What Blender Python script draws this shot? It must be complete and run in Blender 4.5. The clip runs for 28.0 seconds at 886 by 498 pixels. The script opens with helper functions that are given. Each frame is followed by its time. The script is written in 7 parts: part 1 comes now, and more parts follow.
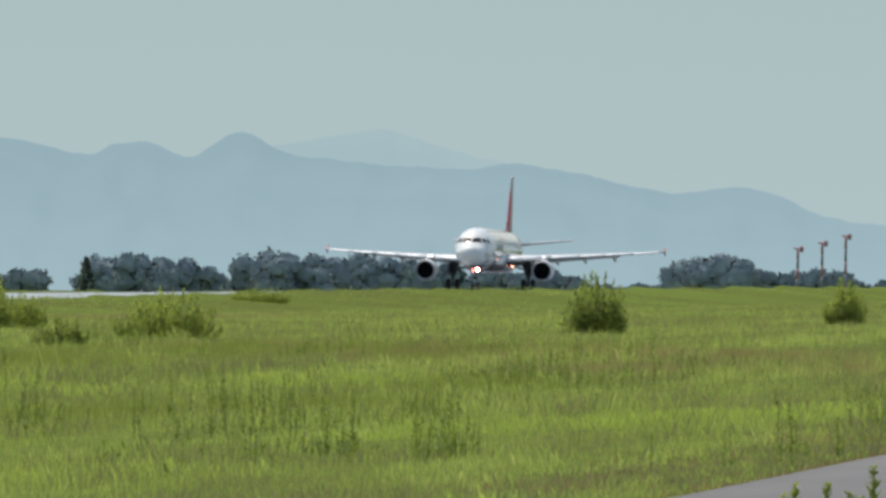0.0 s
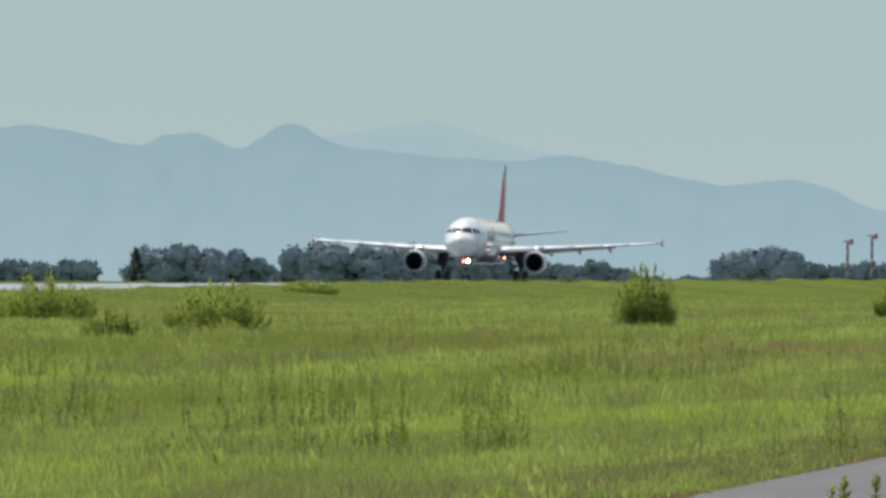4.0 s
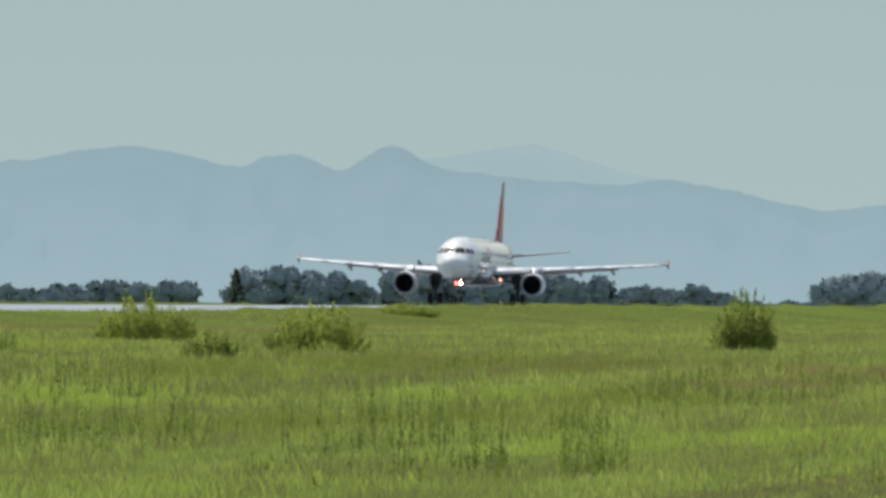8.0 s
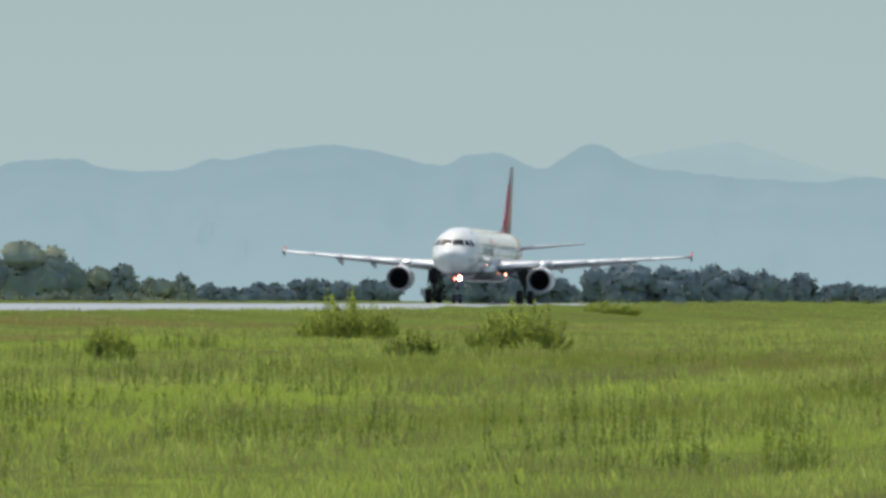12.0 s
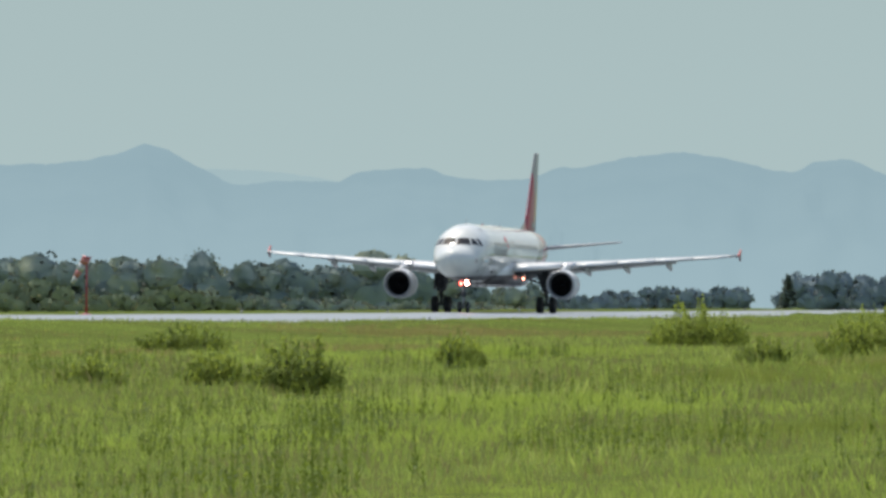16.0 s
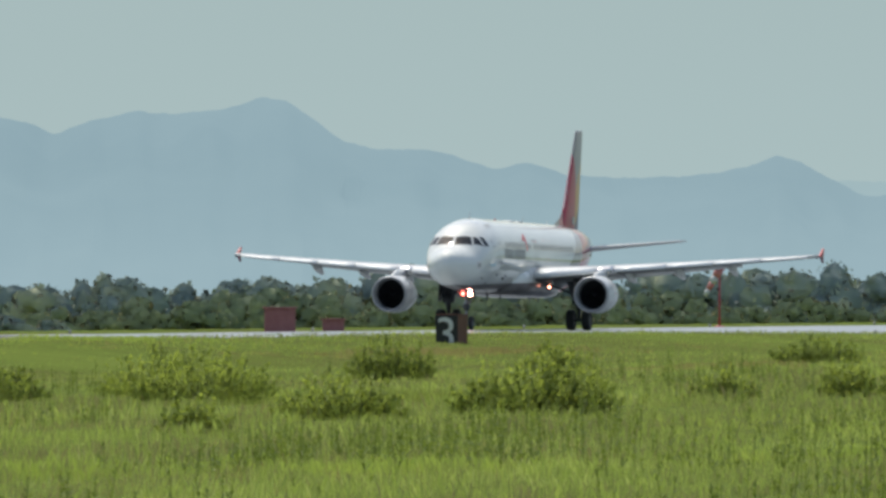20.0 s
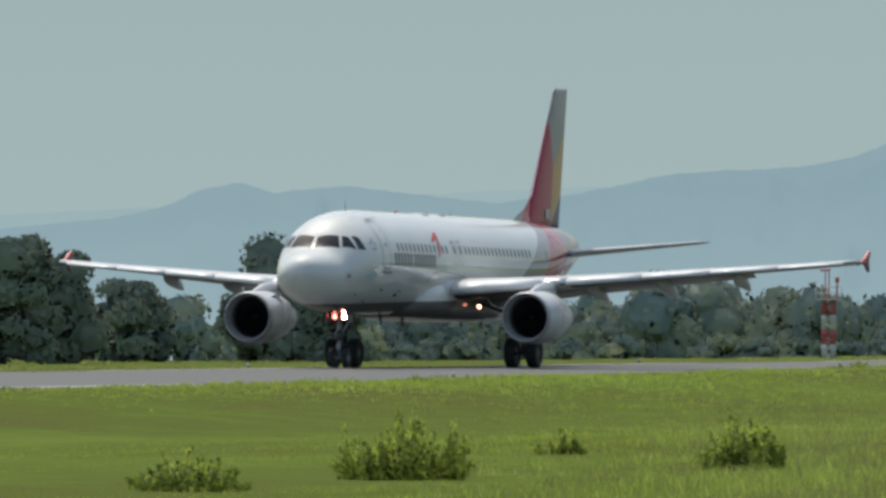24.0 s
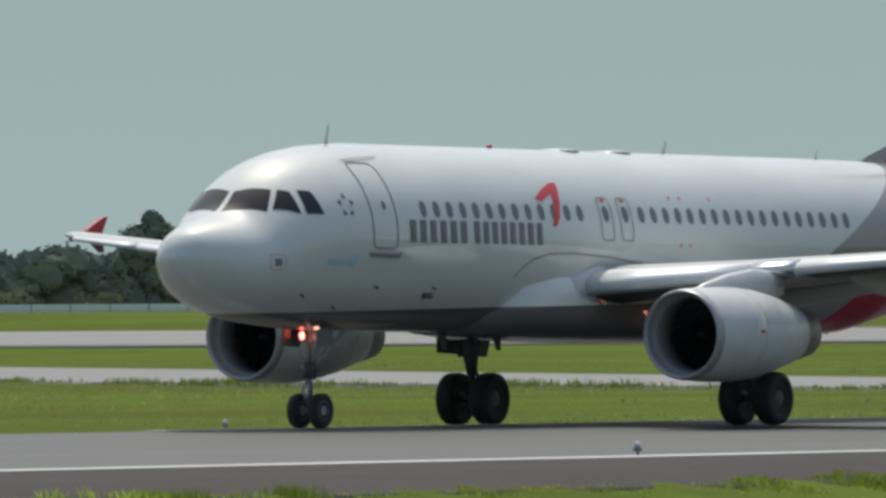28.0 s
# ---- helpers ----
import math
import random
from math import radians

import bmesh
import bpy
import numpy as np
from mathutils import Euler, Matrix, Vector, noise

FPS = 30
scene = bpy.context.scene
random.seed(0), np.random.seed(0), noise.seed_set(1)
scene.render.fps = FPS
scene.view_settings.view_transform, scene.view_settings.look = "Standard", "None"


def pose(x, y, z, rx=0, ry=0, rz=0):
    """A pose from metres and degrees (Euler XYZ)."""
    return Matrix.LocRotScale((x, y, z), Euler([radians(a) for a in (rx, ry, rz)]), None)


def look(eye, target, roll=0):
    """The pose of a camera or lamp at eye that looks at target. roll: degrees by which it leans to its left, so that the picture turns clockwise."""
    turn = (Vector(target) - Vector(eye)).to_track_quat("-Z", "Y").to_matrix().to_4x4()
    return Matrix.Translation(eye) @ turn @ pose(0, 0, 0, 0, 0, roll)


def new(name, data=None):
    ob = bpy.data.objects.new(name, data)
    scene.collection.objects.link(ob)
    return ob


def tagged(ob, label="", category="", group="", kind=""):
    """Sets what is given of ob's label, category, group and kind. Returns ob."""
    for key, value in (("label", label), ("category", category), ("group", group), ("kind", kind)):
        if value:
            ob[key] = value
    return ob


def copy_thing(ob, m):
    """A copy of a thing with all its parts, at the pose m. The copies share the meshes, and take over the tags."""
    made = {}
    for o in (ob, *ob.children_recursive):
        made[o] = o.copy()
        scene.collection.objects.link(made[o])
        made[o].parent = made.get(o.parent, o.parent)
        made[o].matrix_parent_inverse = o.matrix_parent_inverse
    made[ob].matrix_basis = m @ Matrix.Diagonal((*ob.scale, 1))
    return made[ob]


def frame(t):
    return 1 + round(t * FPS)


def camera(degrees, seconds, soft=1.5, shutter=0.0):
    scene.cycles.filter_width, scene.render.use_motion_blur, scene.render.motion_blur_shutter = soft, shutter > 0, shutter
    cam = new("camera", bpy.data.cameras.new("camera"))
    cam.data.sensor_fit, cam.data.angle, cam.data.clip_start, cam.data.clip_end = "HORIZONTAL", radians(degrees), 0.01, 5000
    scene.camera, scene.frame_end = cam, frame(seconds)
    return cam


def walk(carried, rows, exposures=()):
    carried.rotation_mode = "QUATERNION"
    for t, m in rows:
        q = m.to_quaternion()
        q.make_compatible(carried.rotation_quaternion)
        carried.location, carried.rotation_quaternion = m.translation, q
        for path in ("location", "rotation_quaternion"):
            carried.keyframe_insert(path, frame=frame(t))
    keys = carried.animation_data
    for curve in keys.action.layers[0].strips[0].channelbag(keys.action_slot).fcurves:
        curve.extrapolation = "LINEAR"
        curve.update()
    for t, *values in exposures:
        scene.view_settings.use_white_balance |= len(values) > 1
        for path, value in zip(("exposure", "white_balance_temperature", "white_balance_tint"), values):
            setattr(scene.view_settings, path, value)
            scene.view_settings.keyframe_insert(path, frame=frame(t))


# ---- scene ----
EYE = 2.54          # eye above the runway's crown
LINE = 170.5        # from the eye to the runway's centre line

# ---- camera: it stands still and pans with the airliner ----
# seconds, turn to the left, pitch, lean, airliner's nose along the runway
TRACK = [
    (0, 7.177, 0.064, 0.55, 1374.61), (0.5, 7.202, 0.053, 0.36, 1371.47), (1, 7.206, 0.054, 0.37, 1367.53),
    (1.5, 7.212, 0.039, 0.14, 1362.75), (2, 7.241, 0.047, 0.48, 1357.15), (2.5, 7.291, 0.044, 0.50, 1350.78),
    (3, 7.316, 0.026, 0.56, 1343.74), (3.5, 7.356, 0.026, 0.64, 1336.17), (5.5, 7.508, 0.047, 0.82, 1301.88),
    (6, 7.570, 0.072, 1.08, 1292.71), (6.5, 7.632, 0.084, 0.96, 1283.23), (7, 7.696, 0.079, 0.84, 1273.35),
    (7.5, 7.740, 0.096, 1.01, 1262.91), (8, 7.790, 0.116, 1.03, 1251.72), (8.5, 7.856, 0.125, 1.03, 1239.60),
    (9, 7.942, 0.100, 0.97, 1226.39), (9.5, 8.073, 0.103, 0.79, 1212.05), (10, 8.208, 0.086, 1.02, 1196.63),
    (10.5, 8.317, 0.077, 0.63, 1180.37), (11, 8.416, 0.095, 0.93, 1163.51), (11.5, 8.514, 0.096, 0.96, 1146.22),
    (13.5, 9.065, 0.086, 0.73, 1072.90), (14, 9.199, 0.090, 0.80, 1052.84), (14.5, 9.423, 0.094, 0.45, 1032.07),
    (15, 9.611, 0.104, 0.62, 1010.68), (15.5, 9.825, 0.122, 0.49, 988.76), (16, 10.039, 0.111, 0.51, 966.34),
    (16.5, 10.306, 0.108, 0.41, 943.35), (17, 10.554, 0.125, 0.58, 919.63), (17.5, 10.821, 0.138, 0.61, 895.06),
    (18, 11.101, 0.135, 0.08, 869.63), (18.5, 11.411, 0.128, 0.26, 843.45), (19, 11.783, 0.139, 0.18, 816.76),
    (19.5, 12.156, 0.139, 0.19, 789.74), (20, 12.619, 0.145, 0.19, 762.35), (20.5, 13.067, 0.131, 0.09, 734.46),
    (21, 13.484, 0.126, 0.18, 705.94), (21.5, 13.965, 0.183, 0.32, 676.76), (22, 14.491, 0.218, 0.50, 647.01),
    (22.5, 15.072, 0.213, 0.01, 616.84), (24.5, 18.605, 0.222, -0.19, 492.03), (25, 19.942, 0.228, -0.76, 459.05),
    (25.5, 21.150, 0.241, -0.48, 426.02), (26, 23.005, 0.239, 0.11, 392.21), (26.5, 25.024, 0.222, -0.09, 357.75),
    (27, 27.390, 0.234, -0.17, 322.65), (27.5, 29.982, 0.217, -0.37, 287.06), (28, 33.078, 0.255, -0.36, 251.09),
]
cam = camera(3.612, 28.0, soft=3.1)
walk(cam, [(t, pose(0, 0, EYE, 90 + p, 0, y) @ pose(0, 0, 0, 0, 0, r)) for t, y, p, r, s in TRACK],
     exposures=[(0, 0.0, 6500, 9), (7, -0.01, 6500, 9), (8, -0.07, 6500, 9), (9, -0.09, 6500, 8.5), (11, -0.07, 6500, 8), (14, -0.02, 6500, 8), (18, -0.04, 6500, 8), (20, -0.06, 6500, 7.5), (21, -0.06, 6500, 7), (22, -0.18, 6500, 7), (25, -0.2, 6500, 7), (26, -0.22, 6500, 7), (27, -0.34, 6500, 7), (28, -0.28, 6500, 6.5)])

# ---- world, sun, haze ----
SUN_WAY = Vector((-0.29, 0.37, 0.876)).normalized()
world = bpy.data.worlds.new("world")
scene.world = world
world.use_nodes = True
wn = world.node_tree
sky = wn.nodes.new("ShaderNodeTexSky")
sky.sky_type = "NISHITA"
sky.sun_disc = False
sky.sun_elevation = math.asin(SUN_WAY.z)
sky.sun_rotation = math.atan2(SUN_WAY.x, SUN_WAY.y)
sky.dust_density = 4.0
sky.air_density = 1.2
wn.links.new(sky.outputs[0], wn.nodes["Background"].inputs[0])
wn.nodes["Background"].inputs[1].default_value = 0.15
lamp = bpy.data.lights.new("sun", "SUN")
lamp.energy, lamp.angle, lamp.color = 2.75, radians(0.6), (1.0, 0.96, 0.9)
sun = new("sun", lamp)
sun.matrix_world = look((0, 0, 900), Vector((0, 0, 900)) - SUN_WAY)


# ---- materials ----
def nodes_of(name):
    m = bpy.data.materials.new(name)
    m.use_nodes = True
    nt = m.node_tree
    return m, nt, nt.nodes["Principled BSDF"]


def node(nt, kind, **given):
    n = nt.nodes.new(kind)
    for k, v in given.items():
        if k == "op":
            n.operation = v
        elif k == "scale":
            n.inputs["Scale"].default_value = v
        elif k == "detail":
            n.inputs["Detail"].default_value = v
    return n


def coords(nt, stretch=(1, 1, 1)):
    tc = nt.nodes.new("ShaderNodeTexCoord")
    mp = nt.nodes.new("ShaderNodeMapping")
    mp.inputs["Scale"].default_value = stretch
    nt.links.new(tc.outputs["Object"], mp.inputs["Vector"])
    return mp.outputs["Vector"]


def ramp(nt, fac, stops):
    r = nt.nodes.new("ShaderNodeValToRGB")
    while len(r.color_ramp.elements) < len(stops):
        r.color_ramp.elements.new(0.5)
    for e, (p, c) in zip(r.color_ramp.elements, stops):
        e.position, e.color = p, (*c, 1)
    nt.links.new(fac, r.inputs[0])
    return r.outputs[0]


def mix(nt, fac, a, b, blend="MIX"):
    m = nt.nodes.new("ShaderNodeMix")
    m.data_type, m.blend_type = "RGBA", blend
    for sock, v in ((m.inputs[0], fac), (m.inputs[6], a), (m.inputs[7], b)):
        if isinstance(v, (int, float)):
            sock.default_value = v
        elif isinstance(v, tuple):
            sock.default_value = (*v, 1)
        else:
            nt.links.new(v, sock)
    return m.outputs[2]


def calc(nt, op, a, b=None, c=None):
    n = nt.nodes.new("ShaderNodeMath")
    n.operation = op
    for sock, v in zip(n.inputs, (a, b, c)):
        if v is None:
            continue
        if isinstance(v, (int, float)):
            sock.default_value = v
        else:
            nt.links.new(v, sock)
    return n.outputs[0]


def surface(name, low, high, rough=0.6, metal=0.0, fine=8.0, broad=0.6, bump=0.0, stretch=(1, 1, 1), island=0.0, rand=0.0, stops=None):
    """Two scales of noise between two colours, with a little roughness change and relief."""
    m, nt, p = nodes_of(name)
    v = coords(nt, stretch)
    n1 = node(nt, "ShaderNodeTexNoise", scale=fine, detail=6.0)
    n2 = node(nt, "ShaderNodeTexNoise", scale=broad, detail=3.0)
    nt.links.new(v, n1.inputs["Vector"])
    nt.links.new(v, n2.inputs["Vector"])
    f = calc(nt, "MULTIPLY_ADD", n1.outputs[0], 0.5, calc(nt, "MULTIPLY", n2.outputs[0], 0.5))
    if island:
        g = nt.nodes.new("ShaderNodeNewGeometry")
        f = calc(nt, "MULTIPLY_ADD", calc(nt, "SUBTRACT", g.outputs["Random Per Island"], 0.5), island, f)
    if rand:
        o = nt.nodes.new("ShaderNodeObjectInfo")
        f = calc(nt, "MULTIPLY_ADD", calc(nt, "SUBTRACT", o.outputs["Random"], 0.5), rand, f)
    nt.links.new(ramp(nt, f, stops or [(0.3, low), (0.7, high)]), p.inputs["Base Color"])
    nt.links.new(calc(nt, "MULTIPLY_ADD", n2.outputs[0], 0.15, rough - 0.07), p.inputs["Roughness"])
    p.inputs["Metallic"].default_value = metal
    if bump:
        b = nt.nodes.new("ShaderNodeBump")
        b.inputs["Strength"].default_value = bump
        b.inputs["Distance"].default_value = 0.05
        nt.links.new(n1.outputs[0], b.inputs["Height"])
        nt.links.new(b.outputs[0], p.inputs["Normal"])
    return m


def glowing(name, colour, strength):
    m, nt, p = nodes_of(name)
    p.inputs["Base Color"].default_value = (*colour, 1)
    p.inputs["Emission Color"].default_value = (*colour, 1)
    p.inputs["Emission Strength"].default_value = strength
    return m


def split_xyz(nt):
    tc = nt.nodes.new("ShaderNodeTexCoord")
    s = nt.nodes.new("ShaderNodeSeparateXYZ")
    nt.links.new(tc.outputs["Object"], s.inputs[0])
    return s.outputs[0], s.outputs[1], s.outputs[2]


WHITE, TAUPE, CRIMSON, NAVY, GOLD = (0.74, 0.75, 0.76), (0.30, 0.29, 0.27), (0.43, 0.028, 0.06), (0.032, 0.025, 0.11), (0.54, 0.31, 0.07)


def body_paint():
    """White body, with slanting taupe, crimson and navy bands towards the tail."""
    m, nt, p = nodes_of("body_paint")
    x, y, z = split_xyz(nt)
    d = calc(nt, "MULTIPLY", x, -1.0)
    grime = node(nt, "ShaderNodeTexNoise", scale=0.9, detail=6.0)
    nt.links.new(coords(nt, (0.35, 1, 1)), grime.inputs["Vector"])
    white = ramp(nt, grime.outputs[0], [(0.3, (0.645, 0.67, 0.635)), (0.62, (0.715, 0.74, 0.70))])
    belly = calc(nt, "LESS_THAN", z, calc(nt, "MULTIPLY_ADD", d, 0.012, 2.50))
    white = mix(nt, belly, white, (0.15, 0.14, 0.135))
    taupe = calc(nt, "GREATER_THAN", d, calc(nt, "MULTIPLY_ADD", z, 2.137, 15.8))
    red = calc(nt, "GREATER_THAN", d, calc(nt, "MULTIPLY_ADD", z, 1.24, 22.1))
    navy = calc(nt, "GREATER_THAN", d, calc(nt, "MULTIPLY_ADD", z, 0.47, 28.8))
    c = mix(nt, taupe, white, TAUPE)
    c = mix(nt, red, c, CRIMSON)
    c = mix(nt, navy, c, NAVY)
    nt.links.new(c, p.inputs["Base Color"])
    nt.links.new(calc(nt, "MULTIPLY_ADD", grime.outputs[0], 0.12, 0.44), p.inputs["Roughness"])
    p.inputs["Specular IOR Level"].default_value = 0.04
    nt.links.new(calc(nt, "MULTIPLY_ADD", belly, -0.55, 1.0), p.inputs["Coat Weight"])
    p.inputs["Coat Roughness"].default_value = 0.035
    p.inputs["Coat IOR"].default_value = 1.6
    # the skin's slight dents between its ribs
    dents = node(nt, "ShaderNodeTexNoise", scale=1.4, detail=2.0)
    nt.links.new(coords(nt, (1, 1, 1)), dents.inputs["Vector"])
    b = nt.nodes.new("ShaderNodeBump")
    b.inputs["Strength"].default_value = 0.035
    b.inputs["Distance"].default_value = 0.02
    nt.links.new(dents.outputs[0], b.inputs["Height"])
    nt.links.new(b.outputs[0], p.inputs["Coat Normal"])
    return m


def fin_paint():
    """Crimson, taupe, gold and navy fields that meet on the fin."""
    m, nt, p = nodes_of("fin_paint")
    x, y, z = split_xyz(nt)
    d = calc(nt, "MULTIPLY", x, -1.0)
    up = calc(nt, "SUBTRACT", z, 8.2)
    edge = calc(nt, "SUBTRACT", 33.73, calc(nt, "MAXIMUM", calc(nt, "MULTIPLY", up, 0.21), calc(nt, "MULTIPLY", up, -0.171)))
    crimson = calc(nt, "LESS_THAN", d, edge)
    taupe = calc(nt, "GREATER_THAN", z, calc(nt, "MULTIPLY_ADD", calc(nt, "SUBTRACT", d, 33.73), 0.718, 8.2))
    navy = calc(nt, "LESS_THAN", z, calc(nt, "MULTIPLY_ADD", calc(nt, "SUBTRACT", d, 33.32), 0.696, 5.75))
    c = mix(nt, taupe, GOLD, TAUPE)
    c = mix(nt, navy, c, NAVY)
    c = mix(nt, crimson, c, CRIMSON)
    grime = node(nt, "ShaderNodeTexNoise", scale=1.2, detail=5.0)
    nt.links.new(coords(nt), grime.inputs["Vector"])
    c = mix(nt, 0.25, c, ramp(nt, grime.outputs[0], [(0.3, (0.6, 0.6, 0.6)), (0.7, (1, 1, 1))]), "MULTIPLY")
    nt.links.new(c, p.inputs["Base Color"])
    p.inputs["Roughness"].default_value = 0.3
    return m


BODY, FIN = body_paint(), fin_paint()
WING_GREY = surface("wing_grey", (0.42, 0.435, 0.43), (0.54, 0.555, 0.55), 0.42, 0, 6, 0.7)
BELLY = surface("belly_paint", (0.11, 0.10, 0.098), (0.17, 0.16, 0.155), 0.4, 0, 4, 0.6)
SLAT_METAL = surface("slat_metal", (0.70, 0.72, 0.71), (0.80, 0.82, 0.81), 0.42, 0.03, 9, 0.8)
BARE_METAL = surface("bare_metal", (0.72, 0.72, 0.71), (0.85, 0.85, 0.84), 0.22, 0.9, 9, 0.8)
COWL = surface("cowl_paint", (0.54, 0.56, 0.555), (0.66, 0.68, 0.67), 0.3, 0, 5, 0.9)
LIP_METAL = surface("lip_metal", (0.36, 0.365, 0.37), (0.48, 0.485, 0.49), 0.42, 0.35, 9, 1.0)
NOZZLE = surface("nozzle_metal", (0.17, 0.155, 0.145), (0.28, 0.26, 0.245), 0.45, 0.4, 9, 1.2)
LINER = surface("inlet_liner", (0.24, 0.245, 0.25), (0.33, 0.335, 0.34), 0.5, 0, 9, 1.2)
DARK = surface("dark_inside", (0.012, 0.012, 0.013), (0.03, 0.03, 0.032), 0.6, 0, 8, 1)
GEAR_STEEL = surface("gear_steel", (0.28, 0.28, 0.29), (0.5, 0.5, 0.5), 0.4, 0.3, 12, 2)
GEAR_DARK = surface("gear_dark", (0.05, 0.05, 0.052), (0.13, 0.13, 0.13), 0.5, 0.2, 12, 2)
TYRE = surface("tyre_rubber", (0.018, 0.019, 0.019), (0.04, 0.041, 0.041), 0.75, 0, 20, 3)
PANE = surface("cockpit_glass", (0.008, 0.010, 0.012), (0.016, 0.018, 0.02), 0.08, 0, 4, 1)
CABIN_PANE = surface("cabin_pane", (0.11, 0.12, 0.135), (0.19, 0.2, 0.22), 0.2, 0, 6, 1)
SEAM = surface("door_seam", (0.16, 0.16, 0.165), (0.28, 0.28, 0.285), 0.5, 0, 8, 1)
LETTER = surface("letter_grey", (0.14, 0.14, 0.145), (0.22, 0.22, 0.225), 0.4, 0, 8, 1)
RED_MARK = surface("red_mark", (0.62, 0.03, 0.035), (0.78, 0.05, 0.05), 0.35, 0, 6, 1)
FADED_MARK = surface("faded_mark", (0.5, 0.3, 0.3), (0.62, 0.42, 0.42), 0.4, 0, 6, 1)
BLUE_MARK = surface("blue_mark", (0.36, 0.58, 0.66), (0.46, 0.66, 0.72), 0.4, 0, 6, 1)
FENCE_RED = surface("fence_red", (0.36, 0.022, 0.03), (0.5, 0.035, 0.045), 0.4, 0, 6, 1)
FENCE_DARK = surface("fence_dark", (0.12, 0.02, 0.05), (0.18, 0.03, 0.075), 0.4, 0, 6, 1)
FAN_BLACK = surface("fan_black", (0.004, 0.004, 0.005), (0.01, 0.01, 0.012), 0.5, 0, 8, 1)
LENS_GLASS = surface("lens_glass", (0.4, 0.4, 0.4), (0.6, 0.6, 0.6), 0.15, 0, 6, 1)
LAMP_WHITE = glowing("landing_lamp_glow", (1.0, 0.36, 0.28), 170.0)
LAMP_WARM = glowing("warm_lamp_glow", (1.0, 0.36, 0.24), 12.0)
LAMP_RED = glowing("red_lamp_glow", (1.0, 0.16, 0.12), 12.0)


# ---- mesh helpers ----
def part(name, made, material, parent=None, label="", smooth=True):
    """One mesh object from (verts, faces), under a thing or a part."""
    if isinstance(made, bpy.types.Mesh):
        me = made
    else:
        me = bpy.data.meshes.new(name)
        me.from_pydata([tuple(v) for v in made[0]], [], [tuple(f) for f in made[1]])
        bm = bmesh.new()
        bm.from_mesh(me)
        bmesh.ops.recalc_face_normals(bm, faces=bm.faces)
        bm.to_mesh(me)
        bm.free()
        me.materials.append(material)
        if smooth:
            me.shade_auto_smooth(angle=radians(38)) if hasattr(me, "shade_auto_smooth") else me.polygons.foreach_set("use_smooth", [True] * len(me.polygons))
    ob = new(name, me)
    if parent is not None:
        ob.parent = parent
    if label:
        ob["label"] = label
    return ob


def fast_mesh(name, verts, faces, material, smooth=False, normals=None):
    """A large mesh from arrays: verts (n, 3), faces (m, 3 or 4); normals (n, 3) round off a crown of leaves."""
    me = bpy.data.meshes.new(name)
    verts, faces = np.asarray(verts, np.float32), np.asarray(faces, np.int32)
    k = faces.shape[1]
    me.vertices.add(len(verts))
    me.vertices.foreach_set("co", verts.ravel())
    me.loops.add(faces.size)
    me.loops.foreach_set("vertex_index", faces.ravel())
    me.polygons.add(len(faces))
    me.polygons.foreach_set("loop_start", np.arange(0, faces.size, k, dtype=np.int32))
    me.polygons.foreach_set("use_smooth", np.full(len(faces), smooth or normals is not None))
    me.update(calc_edges=True)
    me.validate()
    if normals is not None:
        normals = np.asarray(normals, np.float32)
        me.normals_split_custom_set_from_vertices(normals / np.maximum(np.linalg.norm(normals, axis=1), 1e-6)[:, None])
    me.materials.append(material)
    return me


def join(*many):
    vs, fs = [], []
    for v, f in many:
        k = len(vs)
        vs += [tuple(p) for p in v]
        fs += [tuple(i + k for i in q) for q in f]
    return vs, fs


def loft(rings, caps=True, closed=True):
    """Skin over rings of equal length."""
    n = len(rings[0])
    vs = [tuple(p) for r in rings for p in r]
    fs = []
    for i in range(len(rings) - 1):
        for j in range(n if closed else n - 1):
            a, b = i * n + j, i * n + (j + 1) % n
            fs.append((a, b, b + n, a + n))
    if caps:
        fs.append(tuple(range(n)))
        fs.append(tuple(range((len(rings) - 1) * n, len(rings) * n)))
    return vs, fs


def box(x0, x1, y0, y1, z0, z1, bevel=0.0):
    """A block whose upright edges are cut off."""
    b = min(bevel, (x1 - x0) * 0.45, (y1 - y0) * 0.45)
    if b <= 0:
        ring = [(x0, y0), (x1, y0), (x1, y1), (x0, y1)]
        return loft([[(x, y, z) for x, y in ring] for z in (z0, z1)])
    ring = [(x0 + b, y0), (x1 - b, y0), (x1, y0 + b), (x1, y1 - b), (x1 - b, y1), (x0 + b, y1), (x0, y1 - b), (x0, y0 + b)]
    cx, cy = (x0 + x1) / 2, (y0 + y1) / 2
    c = min(b, (z1 - z0) * 0.4)
    kx, ky = 1 - c / (x1 - x0), 1 - c / (y1 - y0)
    inner = [(cx + (x - cx) * kx, cy + (y - cy) * ky) for x, y in ring]
    return loft([[(x, y, z0) for x, y in inner], [(x, y, z0 + c) for x, y in ring], [(x, y, z1 - c) for x, y in ring], [(x, y, z1) for x, y in inner]])


def tube(a, b, r0, r1=None, n=8):
    """A round bar from a to b."""
    a, b = Vector(a), Vector(b)
    r1 = r0 if r1 is None else r1
    w = (b - a).normalized()
    u = w.orthogonal().normalized()
    v = w.cross(u)
    rings = [[c + (u * math.cos(2 * math.pi * k / n) + v * math.sin(2 * math.pi * k / n)) * r for k in range(n)] for c, r in ((a, r0), (b, r1))]
    return loft(rings)


